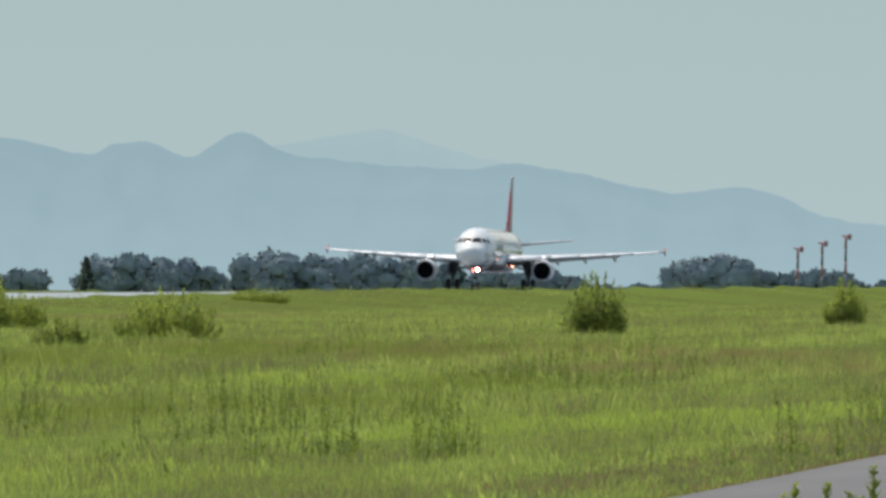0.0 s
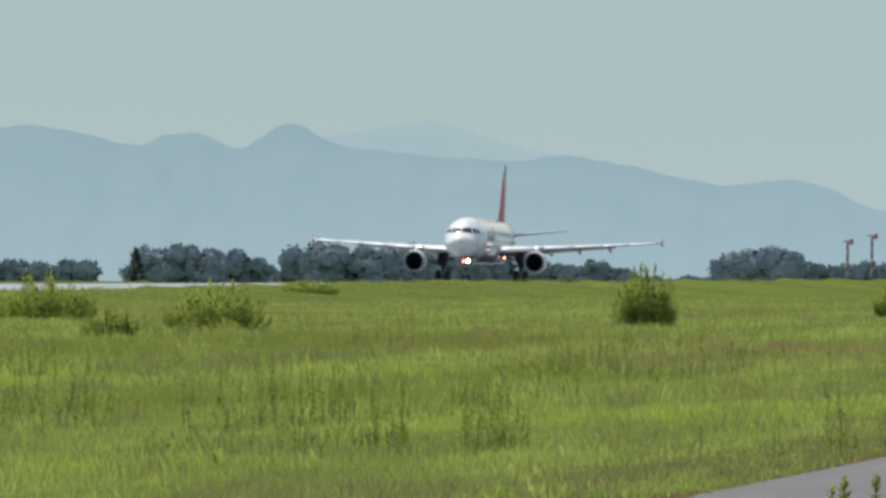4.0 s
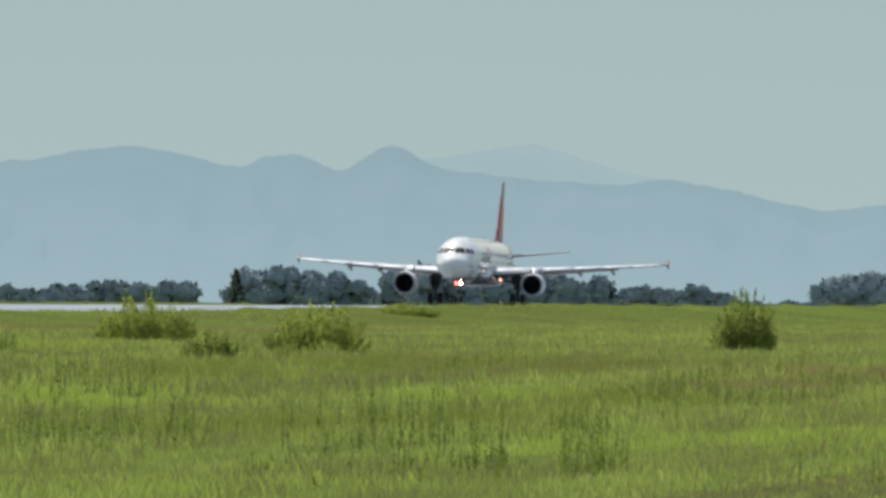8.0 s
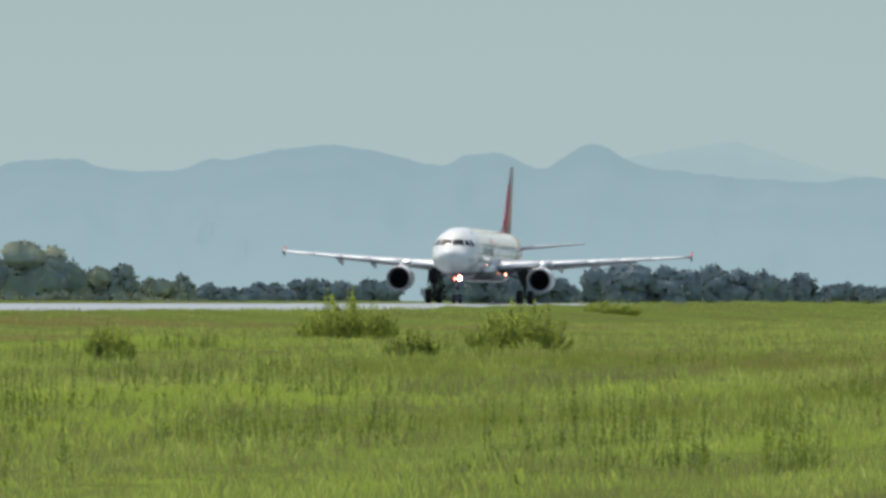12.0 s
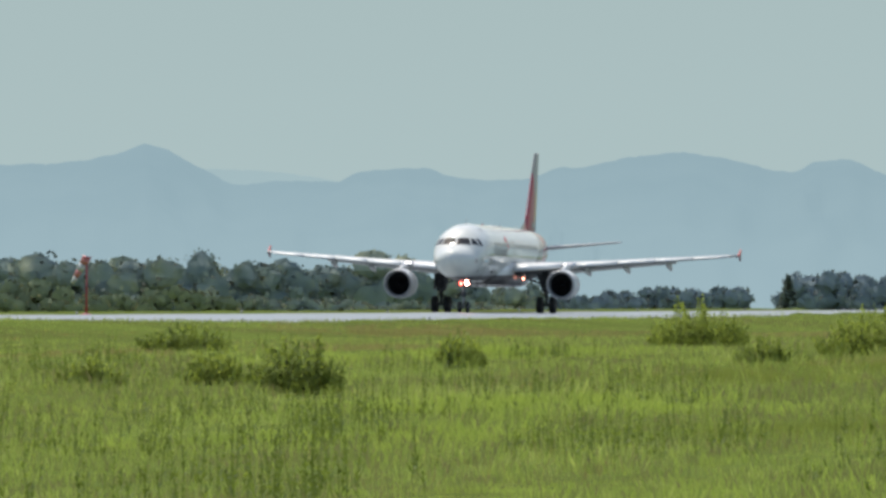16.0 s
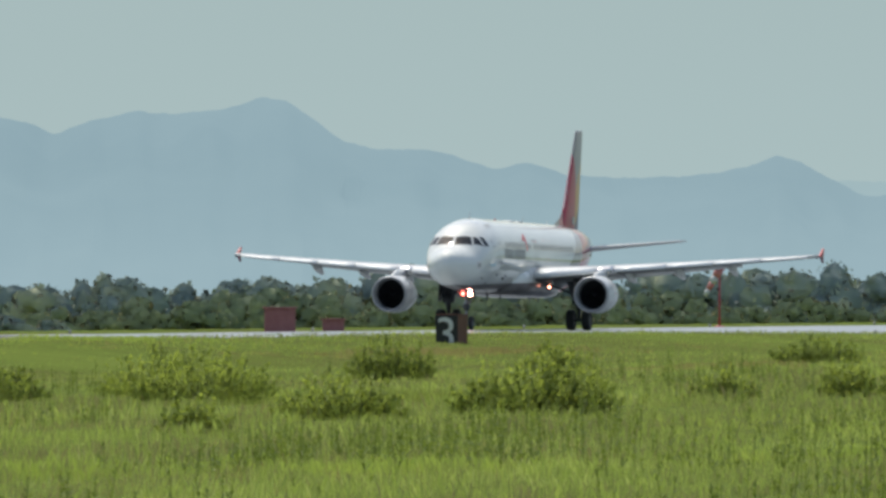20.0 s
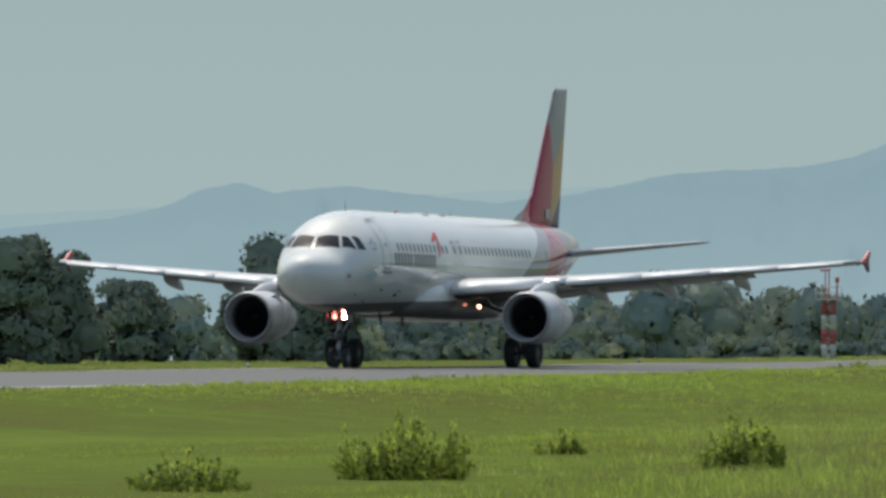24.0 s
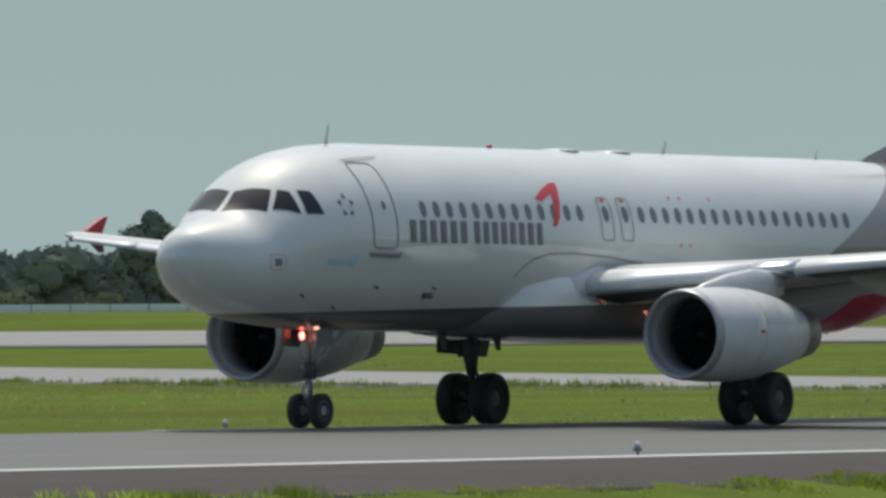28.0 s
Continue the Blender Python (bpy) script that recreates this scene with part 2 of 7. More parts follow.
def turned(profile, axis="x", n=32, centre=(0, 0, 0), closed=False):
    """A body of revolution: profile of (along, radius) about x, y or z."""
    rings = []
    for s, r in profile:
        ring = []
        for k in range(n):
            c, q = r * math.cos(2 * math.pi * k / n), r * math.sin(2 * math.pi * k / n)
            p = {"x": (s, c, q), "y": (c, s, q), "z": (c, q, s)}[axis]
            ring.append(tuple(p[i] + centre[i] for i in range(3)))
        rings.append(ring)
    if closed:
        rings.append(rings[0])
    return loft(rings, caps=not closed)


def moved(made, m):
    return [tuple(m @ Vector(v)) for v in made[0]], made[1]


def thing(name, label, category, place, group="", turn=0.0, kind=""):
    ob = new(name)
    ob.matrix_basis = pose(*place, 0, 0, turn)
    ob.empty_display_size = 0.3
    return tagged(ob, label, category, group, kind)


# ---- the airliner ----
# x forward from the nose tip, y to its left wing, z up from the tyres' feet
STATIONS = [(0, 3.52, 3.48, .02), (.1, 3.82, 3.2, .33), (.3, 4.05, 2.98, .6), (.6, 4.2, 2.74, .86), (1.0, 4.33, 2.52, 1.12),
            (1.5, 4.46, 2.36, 1.36), (1.85, 4.58, 2.28, 1.49), (2.2, 4.93, 2.21, 1.6), (2.7, 5.33, 2.14, 1.72), (3.4, 5.7, 2.08, 1.84),
            (4.2, 5.92, 2.03, 1.92), (5.2, 6.06, 2.0, 1.965), (6.5, 6.13, 1.99, 1.975), (25, 6.13, 1.99, 1.975), (27, 6.12, 2.1, 1.95),
            (29, 6.1, 2.5, 1.83), (31, 6.06, 3.0, 1.6), (33, 5.98, 3.55, 1.28), (35, 5.8, 4.12, .88), (36.5, 5.55, 4.52, .52), (37.4, 5.3, 4.72, .25)]
ST = np.array(STATIONS)


def tilt(d):
    """The body rides a little nose-up on its legs."""
    return 0.012 * (17.7 - d)


def body_section(d):
    """Top, bottom and half width at d metres behind the nose tip, eased between stations."""
    return [float(np.mean([np.interp(d + e, ST[:, 0], ST[:, k]) for e in (np.array((-0.2, -0.1, 0, 0.1, 0.2)) * min(1.0, d))])) for k in (1, 2, 3)]


def skin(d, th, out=0.0):
    """A point of the body's skin; th in degrees from the top towards the left wing."""
    top, bot, hw = body_section(d)
    zc, hz, a = (top + bot) / 2, (top - bot) / 2, radians(th)
    y, z = hw * math.sin(a), zc + hz * math.cos(a)
    n = Vector((0, math.sin(a) / max(hw, 0.05), math.cos(a) / max(hz, 0.05))).normalized()
    return Vector((-d, y + n.y * out, z + tilt(d) + n.z * out))


def th_of(d, z):
    top, bot, hw = body_section(d)
    return math.degrees(math.acos(max(-1, min(1, (z - (top + bot) / 2) / ((top - bot) / 2)))))


def skin_patch(corners, out=0.012, n=7, side=1):
    """A patch on the skin between four corners (d, th)."""
    (a, b, c, e) = [Vector((p[0], p[1], 0)) for p in corners]
    vs, fs = [], []
    for i in range(n + 1):
        for j in range(n + 1):
            u, v = i / n, j / n
            q = (a * (1 - u) + b * u) * (1 - v) + (e * (1 - u) + c * u) * v
            p = skin(q.x, q.y, out)
            vs.append((p.x, p.y * side, p.z))
    for i in range(n):
        for j in range(n):
            k = i * (n + 1) + j
            fs.append((k, k + 1, k + n + 2, k + n + 1))
    return vs, fs


def skin_ribbon(path, width, out=0.01, closed=True, side=1):
    """A narrow band that follows a path of (d, z) on the skin's left side."""
    pts = []
    m = len(path)
    for i in range(m if closed else m - 1):
        a, b = path[i], path[(i + 1) % m]
        k = max(1, int(math.dist(a, b) / 0.12))
        pts += [(a[0] + (b[0] - a[0]) * j / k, a[1] + (b[1] - a[1]) * j / k) for j in range(k)]
    if not closed:
        pts.append(path[-1])
    vs, fs = [], []
    m = len(pts)
    for i, p in enumerate(pts):
        a, b = pts[i - 1] if closed or i else p, pts[(i + 1) % m] if closed or i < m - 1 else p
        t = Vector((b[0] - a[0], b[1] - a[1])).normalized()
        for s in (-0.5, 0.5):
            d, z = p[0] - t.y * width * s, p[1] + t.x * width * s
            q = skin(d, th_of(d, z), out)
            vs.append((q.x, q.y * side, q.z))
    for i in range(m if closed else m - 1):
        j = (i + 1) % m
        fs.append((2 * i, 2 * i + 1, 2 * j + 1, 2 * j))
    return vs, fs


def rounded(d0, d1, z0, z1, r):
    """A rounded rectangle as a path of (d, z)."""
    out = []
    for cx, cz, a0 in ((d1 - r, z1 - r, 0), (d0 + r, z1 - r, 90), (d0 + r, z0 + r, 180), (d1 - r, z0 + r, 270)):
        for a in (0, 30, 60, 90):
            out.append((cx + r * math.cos(radians(a0 + a)), cz + r * math.sin(radians(a0 + a))))
    return out


def skin_plate(path, out=0.012, side=1):
    """A flat-painted plate on the skin inside a convex path of (d, z)."""
    cd, cz = sum(p[0] for p in path) / len(path), sum(p[1] for p in path) / len(path)
    vs, fs = [], []
    q = skin(cd, th_of(cd, cz), out)
    vs.append((q.x, q.y * side, q.z))
    for s in (0.5, 1.0):
        for d, z in path:
            d, z = cd + (d - cd) * s, cz + (z - cz) * s
            q = skin(d, th_of(d, z), out)
            vs.append((q.x, q.y * side, q.z))
    n = len(path)
    for i in range(n):
        j = (i + 1) % n
        fs.append((0, 1 + i, 1 + j))
        fs.append((1 + i, 1 + n + i, 1 + n + j, 1 + j))
    return vs, fs


def foil(chord, thick, n=12, droop=0.0):
    """An aerofoil's outline as (behind the leading edge, height), from the tail over the top and back."""
    up = []
    for i in range(n + 1):
        u = 0.5 * (1 - math.cos(math.pi * i / n))
        t = 5 * thick * (0.2969 * math.sqrt(u) - 0.126 * u - 0.3516 * u * u + 0.2843 * u ** 3 - 0.1015 * u ** 4)
        camber = 0.06 * u * (1 - u) - droop * max(0.0, u - 0.72) ** 1.5
        up.append((u, camber + t, camber - t))
    return [(u * chord, a * chord) for u, a, b in reversed(up)] + [(u * chord, b * chord) for u, a, b in up[1:]]


def wing_rings(rows, side, pivot, droop=0.0):
    """Rings of a wing from rows of (out, leading edge, chord, height, thickness)."""
    rings = []
    for y, le, chord, z, thick in rows:
        rings.append([(-(le + a) - pivot[0], side * y - pivot[1], z + b + tilt(le + a) - pivot[2]) for a, b in foil(chord, thick, droop=droop)])
    return rings


WING = [(1.6, 13.1, 6.4, 3.01, 0.135), (3.0, 13.8, 5.7, 3.12, 0.13), (4.6, 14.6, 4.9, 3.26, 0.12), (6.4, 15.48, 4.1, 3.42, 0.115), (8.5, 16.5, 3.55, 3.59, 0.11),
        (10.5, 17.47, 3.05, 3.77, 0.108), (12.5, 18.44, 2.57, 3.94, 0.106), (14.5, 19.41, 2.1, 4.11, 0.104), (16.4, 20.12, 1.85, 4.28, 0.1), (16.95, 20.42, 1.6, 4.34, 0.09)]
WG = np.array(WING)


def wing_at(y):
    return [float(np.interp(y, WG[:, 0], WG[:, k])) for k in (1, 2, 3, 4)]


def build_wing(side, plane):
    pivot = (-16.0, 1.6 * side, 2.85)
    wing = part("wing", loft(wing_rings(WING, side, pivot, 0.25)), WING_GREY, plane, "swept light-grey wing")
    wing.location = pivot
    mv = Matrix.Translation([-c for c in pivot])
    # leading-edge slats, in separate lengths
    for y0, y1 in ((2.12, 5.3), (6.3, 9.0), (9.05, 11.5), (11.55, 14.0), (14.05, 16.5)):
        rows = []
        for y in np.linspace(y0, y1, 4):
            le, ch, z, th = wing_at(y)
            rows.append((y, le, ch, z, th))
        rings = []
        for y, le, ch, z, th in rows:
            pts = [p for p in foil(ch, th * 1.16, 20) if p[0] < (0.13 if p[1] > 0 else 0.03) * ch]
            inner = [(0.05 * ch, 0.0), (0.10 * ch, 0.025 * ch)]
            rings.append([(-(le + a - 0.12), side * y, z + b - 0.05 + tilt(le + a)) for a, b in pts + inner])
        part("slat", moved(loft(rings), mv), SLAT_METAL, wing, "bare metal leading-edge slat")
    # dark strips that stand in for the shade below and behind the lowered slats
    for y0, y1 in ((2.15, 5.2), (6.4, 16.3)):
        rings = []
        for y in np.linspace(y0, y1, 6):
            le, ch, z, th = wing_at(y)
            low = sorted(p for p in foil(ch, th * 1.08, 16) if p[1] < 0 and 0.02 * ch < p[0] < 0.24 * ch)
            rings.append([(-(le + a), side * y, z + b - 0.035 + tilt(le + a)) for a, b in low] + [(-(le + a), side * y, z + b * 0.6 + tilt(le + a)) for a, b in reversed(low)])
        part("slat_cove", moved(loft(rings), mv), GEAR_DARK, wing, "dark strip for the shade behind the lowered slat")
    # bare metal panel on the leading edge above the pylon
    rings = []
    for y in np.linspace(5.36, 6.24, 4):
        le, ch, z, th = wing_at(y)
        pts = [p for p in foil(ch, th * 1.14, 16) if p[0] < 0.11 * ch]
        rings.append([(-(le + a - 0.05), side * y, z + b - 0.01 + tilt(le + a)) for a, b in pts])
    part("pylon_panel", moved(loft(rings), mv), BARE_METAL, wing, "shiny bare metal panel above the pylon")
    # rounded glove where the wing meets the body
    rings = []
    for y, fore in ((1.5, 0.42), (1.75, 0.34), (1.95, 0.24), (2.08, 0.12)):
        le, ch, z, th = wing_at(max(y, 1.6))
        pts = [p for p in foil(ch, th * 1.2) if p[0] < 0.2 * ch]
        rings.append([(-(le + a - fore), side * y, z + b - 0.03 + tilt(le + a)) for a, b in pts])
    part("root_glove", moved(loft(rings), mv), COWL, wing, "pale rounded wing-root glove")
    # flaps, a little lowered
    for y0, y1 in ((2.1, 6.2), (6.5, 12.6)):
        rings = []
        for y in np.linspace(y0, y1, 5):
            le, ch, z, th = wing_at(y)
            fc = 0.24 * ch
            rings.append([(-(le + 0.82 * ch + a * math.cos(0.25)), side * y, z - 0.045 * ch + b - a * math.sin(0.25) + tilt(le + ch)) for a, b in foil(fc, 0.13, 6)])
        part("flap", moved(loft(rings), mv), WING_GREY, wing, "lowered trailing-edge flap")
    rings = []
    for y in np.linspace(12.8, 16.3, 4):
        le, ch, z, th = wing_at(y)
        rings.append([(-(le + 0.76 * ch + a), side * y, z - 0.012 * ch + b + tilt(le + ch)) for a, b in foil(0.25 * ch, 0.12, 6)])
    part("aileron", moved(loft(rings), mv), WING_GREY, wing)
    # canoe fairings below the flap tracks
    for y in (6.5, 9.2, 12.1):
        le, ch, z, th = wing_at(y)
        x0, n = le + 0.45 * ch, 9
        ln = 0.62 * ch + 0.95
        rings = []
        for i in range(n + 1):
            u = i / n
            r = 0.22 * max(0.01, 1 - abs(2 * u - 0.9) ** 2.2 * (0.95 if u > 0.45 else 1.25)) ** 0.6
            zc = z - 0.24 - 0.16 * u - 0.36 * u ** 3
            rings.append([(-(x0 + u * ln), side * y + 0.8 * r * math.cos(k * math.pi / 5), zc + 1.35 * r * math.sin(k * math.pi / 5) + tilt(x0)) for k in range(10)])
        part("flap_fairing", moved(loft(rings), mv), WING_GREY, wing, "grey canoe-shaped flap-track fairing")
    # arrow-shaped fence at the tip
    y = 17.02
    upper = [(20.95, 0.0), (21.4, 0.15), (22.05, 0.44), (22.24, 0.46), (22.02, 0.08), (22.0, 0.0)]
    lower = [(20.95, -0.002), (22.0, -0.002), (22.0, -0.05), (22.1, -0.37), (21.98, -0.39), (21.55, -0.13)]
    for name, out, paint, label in (("wing_fence", upper, FENCE_RED, "crimson wingtip fence"), ("fence_foot", lower, FENCE_DARK, "dark purple lower half of the wingtip fence")):
        rings = [[(-d, side * (y + w), 4.34 + z + tilt(d)) for d, z in out] for w in (-0.05, 0.05)]
        part(name, moved(loft(rings), mv), paint, wing, label, smooth=False)
    part("wingtip_lamp", moved(turned([(-0.12, 0.02), (-0.06, 0.06), (0.06, 0.07), (0.12, 0.03)], "x", 10, (-20.75, side * 16.95, 4.26 + tilt(21))), mv), CABIN_PANE, wing)
    return wing, pivot


def build_engine(side, plane):
    """A long-cowled turbofan below the wing, with its pylon."""
    c = Vector((-11.33, 5.83 * side, 2.0))
    cowl = part("engine_cowl", turned([(-0.28, 0.84), (-0.12, 0.9), (-0.0, 0.965), (-0.25, 1.01), (-0.7, 1.045), (-1.5, 1.06), (-1.94, 1.056),
                                       (-1.94, 0.95), (-1.4, 0.87), (-0.6, 0.86)], "x", 56, c, closed=True), COWL, plane, "pale grey engine nacelle with an open inlet")
    part("inlet_lip", turned([(-0.16, 0.872), (-0.04, 0.905), (0.035, 0.94), (0.025, 0.97), (-0.05, 1.0), (-0.2, 1.018), (-0.2, 0.99), (-0.05, 0.95), (-0.15, 0.9)], "x", 56, c, closed=True), LIP_METAL, cowl, "polished inlet lip ring")
    part("rear_cowl", turned([(-1.965, 1.05), (-2.6, 1.005), (-3.4, 0.875), (-4.0, 0.745), (-4.36, 0.66), (-4.36, 0.6), (-3.2, 0.82), (-1.965, 0.94)], "x", 56, c, closed=True), COWL, cowl, "tapering rear cowl")
    part("cowl_band", turned([(-1.94, 1.045), (-1.966, 1.042), (-1.966, 0.95), (-1.94, 0.95)], "x", 56, c, closed=True), SEAM, cowl, "thin dark cowl joint")
    part("exhaust_nozzle", turned([(-4.37, 0.655), (-4.75, 0.585), (-5.06, 0.53), (-5.06, 0.49), (-4.37, 0.6)], "x", 48, c, closed=True), NOZZLE, cowl, "brown heat-stained exhaust nozzle")
    part("exhaust_cone", turned([(-4.3, 0.36), (-4.9, 0.25), (-5.2, 0.08), (-5.25, 0.01)], "x", 24, c), NOZZLE, cowl)
    part("inlet_liner", turned([(-0.16, 0.862), (-0.5, 0.842), (-1.0, 0.826), (-1.0, 0.81), (-0.5, 0.828), (-0.16, 0.852)], "x", 48, c, closed=True), LINER, cowl, "grey inlet wall")
    part("fan_backing", turned([(-1.12, 0.85), (-1.14, 0.85)], "x", 40, c), FAN_BLACK, cowl)
    fan = part("fan", turned([(0.28, 0.012), (0.2, 0.08), (0.05, 0.2), (-0.1, 0.26), (-0.2, 0.26)], "x", 24), FAN_BLACK, plane, "dark spinning fan behind the inlet")
    shared = None
    for k in range(22):
        if shared is None:
            rings = []
            for r, tw in ((0.24, 0.5), (0.55, 0.9), (0.80, 1.15)):
                w = 0.05 + 0.06 * r
                u, v = Vector((0, 1, 0)), Vector((0, 0, 1))
                q = Vector((math.cos(tw), 0, 0)) + v * math.sin(tw)
                nn = q.cross(u) * 0.006
                rings.append([u * r + q * w + nn, u * r - q * w + nn, u * r - q * w - nn, u * r + q * w - nn])
            blade = part("blade", loft(rings), FAN_BLACK, fan, smooth=False)
            shared = blade.data
        else:
            blade = part("blade", shared, DARK, fan)
        blade.rotation_euler = (2 * math.pi * k / 22, 0, 0)
    fan.location = c + Vector((-0.98, 0, 0))
    # pylon: from the top of the cowl back into the wing
    rows = [(11.95, 2.85, 2.98, 0.04), (12.4, 2.85, 3.1, 0.12), (13.2, 2.8, 3.28, 0.17), (14.2, 2.72, 3.40, 0.16), (14.9, 2.7, 3.38, 0.12), (15.6, 2.85, 3.2, 0.03)]
    rings = [[(-d, 5.83 * side + w * s, z + tilt(d)) for s, z in ((-1, b), (-1, (b + t) / 2), (-0.75, t - 0.05), (0, t), (0.75, t - 0.05), (1, (b + t) / 2), (1, b))] for d, b, t, w in rows]
    part("pylon", loft(rings), COWL, plane, "grey engine pylon")
    # nacelle strake and a small red placard
    inb = -side
    a = math.radians(50)
    part("strake", loft([[(c.x - 1.0, c.y + inb * math.cos(a) * 1.04, c.z + math.sin(a) * 1.04), (c.x - 2.1, c.y + inb * math.cos(a) * 1.03, c.z + math.sin(a) * 1.03), (c.x - 2.0, c.y + inb * math.cos(a) * 1.3, c.z + math.sin(a) * 1.3)],
                         [(c.x - 1.0, c.y + inb * math.cos(a) * 1.04, c.z + math.sin(a) * 1.04 + 0.03), (c.x - 2.1, c.y + inb * math.cos(a) * 1.03, c.z + math.sin(a) * 1.03 + 0.03), (c.x - 2.0, c.y + inb * math.cos(a) * 1.3, c.z + math.sin(a) * 1.3 + 0.03)]]), COWL, cowl, smooth=False)
    part("placard", [[(c.x - 1.62 - u * 0.2, c.y + side * 1.066, c.z + 0.02 + v * 0.07) for u, v in ((0, 0), (1, 0), (1, 1), (0, 1))], [(0, 1, 2, 3)]], RED_MARK, cowl, "small red placard", smooth=False)


def build_wheel(name, r, w, plane, at):
    wheel = part(name, turned([(-w * 0.36, r * 0.55), (-w * 0.5, r * 0.66), (-w * 0.5, r * 0.86), (-w * 0.4, r * 0.97), (-w * 0.2, r), (w * 0.2, r), (w * 0.4, r * 0.97), (w * 0.5, r * 0.86), (w * 0.5, r * 0.66), (w * 0.36, r * 0.55)], "y", 36), TYRE, plane, "black tyre")
    part("rim", turned([(-w * 0.40, r * 0.12), (-w * 0.42, r * 0.2), (-w * 0.28, r * 0.4), (-w * 0.38, r * 0.55), (w * 0.38, r * 0.55), (w * 0.28, r * 0.4), (w * 0.42, r * 0.2), (w * 0.40, r * 0.12)], "y", 24), GEAR_STEEL if r < 0.5 else GEAR_DARK, wheel, "metal wheel rim")
    nuts = [tube((r * 0.3 * math.cos(a), -w * 0.37, r * 0.3 * math.sin(a)), (r * 0.3 * math.cos(a), w * 0.37, r * 0.3 * math.sin(a)), r * 0.045, n=6) for a in np.linspace(0, 2 * math.pi, 8, endpoint=False)]
    part("wheel_bolts", join(*nuts), GEAR_DARK, wheel)
    wheel.location = at
    return wheel


def build_airliner():
    plane = thing("airliner", "white twin-engine airliner with a crimson and gold tail on the runway", "airplane", (-LINE, TRACK[0][4], 0), turn=-90)
    ds = np.concatenate([np.array((0.004, 0.03, 0.08, 0.15, 0.24, 0.35, 0.5, 0.7, 0.9)), np.arange(1.1, 6.6, 0.2), np.arange(7, 25, 1.5), np.arange(25, 37.2, 0.5), [37.38]])
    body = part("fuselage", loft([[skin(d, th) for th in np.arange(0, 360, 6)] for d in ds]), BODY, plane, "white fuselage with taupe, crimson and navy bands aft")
    part("apu_exhaust", turned([(-37.36, 0.2), (-37.62, 0.17), (-37.62, 0.12), (-37.36, 0.12)], "x", 20, (0, 0, 5.0 + tilt(37.4)), closed=True), NOZZLE, body)
    # belly fairing round the wing roots
    rings = []
    for d, w, zt, zb in ((10.6, 1.2, 2.5, 2.02), (11.4, 1.8, 3.3, 1.92), (12.6, 2.0, 3.45, 1.84), (14.5, 2.05, 3.5, 1.8), (18.0, 2.05, 3.3, 1.78), (20.5, 2.0, 3.0, 1.82), (22.3, 1.6, 2.6, 1.92), (23.4, 0.8, 2.2, 2.02)):
        zc, hz = (zt + zb) / 2, (zt - zb) / 2
        rings.append([(-d, w * math.copysign(abs(math.cos(a)) ** 0.4, math.cos(a)), zc + hz * math.copysign(abs(math.sin(a)) ** 0.75, math.sin(a)) + tilt(d)) for a in np.linspace(0, 2 * math.pi, 28, endpoint=False)])
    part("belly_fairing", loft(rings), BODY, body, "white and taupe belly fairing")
    # cockpit windows
    for s in (1, -1):
        part("windshield", skin_patch([(2.27, 2.2), (2.56, 29.5), (2.12, 40.0), (1.73, 3.2)], side=s), PANE, body, "dark cockpit windshield")
        part("cockpit_side_window", skin_patch([(2.64, 33.0), (2.8, 41.0), (2.72, 61.6), (2.23, 42.6)], side=s), PANE, body, "dark cockpit side window")
        part("cockpit_side_window", skin_patch([(2.97, 43.3), (3.25, 50.0), (3.33, 69.6), (2.86, 63.7)], side=s), PANE, body, "dark cockpit side window")
    # cabin windows: one oval shared along the straight body
    for s in (1, -1):
        oval = [(10 + 0.125 * math.cos(a), 4.66 + 0.185 * math.copysign(abs(math.sin(a)) ** 0.85, math.sin(a))) for a in np.linspace(0, 2 * math.pi, 14, endpoint=False)]
        vs, fs = skin_plate(oval, 0.008, s)
        shared = None
        spots = [6.98 + 0.533 * k for k in range(13)] + [14.45, 15.26] + [15.94 + 0.519 * k for k in range(18)] + [25.6 + 0.53 * k for k in range(4)]
        for d in spots:
            if shared is None:
                ob = part("cabin_window", ([(v[0] + 10, v[1], v[2] - tilt(10)) for v in vs], fs), CABIN_PANE, body, "small oval cabin window")
                shared = ob.data
            else:
                ob = part("cabin_window", shared, CABIN_PANE, body, "small oval cabin window")
            shrink = 0.985 if d > 25.2 else 1.0
            ob.location = (-d, 0, tilt(d))
            ob.scale = (1, shrink, 1)
    # doors and exits, drawn by their seams
    for s in (1, -1):
        door = part("front_door_seam", skin_ribbon(rounded(4.93, 5.86, 3.78, 5.66, 0.16), 0.035, side=s), SEAM, body, "thin grey outline of the front door")
        part("door_sill", skin_ribbon([(4.80, 3.70), (4.84, 3.64), (5.92, 3.62), (5.97, 3.69)], 0.085, 0.03, False, s), SEAM, door, "dark grey door sill")
        part("door_gutter", skin_ribbon([(4.90, 5.69), (5.6, 5.75), (6.3, 5.785)], 0.022, 0.03, False, s), SEAM, door)
        part("door_window", skin_plate([(5.45 + 0.07 * math.cos(a), 4.72 + 0.1 * math.sin(a)) for a in np.linspace(0, 6.28, 10, endpoint=False)], 0.012, s), CABIN_PANE, door)
        for d in (14.20, 15.01):
            part("exit_seam", skin_ribbon(rounded(d, d + 0.5, 4.07, 5.02, 0.12), 0.028, side=s), SEAM, body, "thin outline of the overwing exit")
            part("exit_mark", skin_plate(rounded(d + 0.17, d + 0.33, 4.92, 4.99, 0.02), 0.016, s), RED_MARK, body)
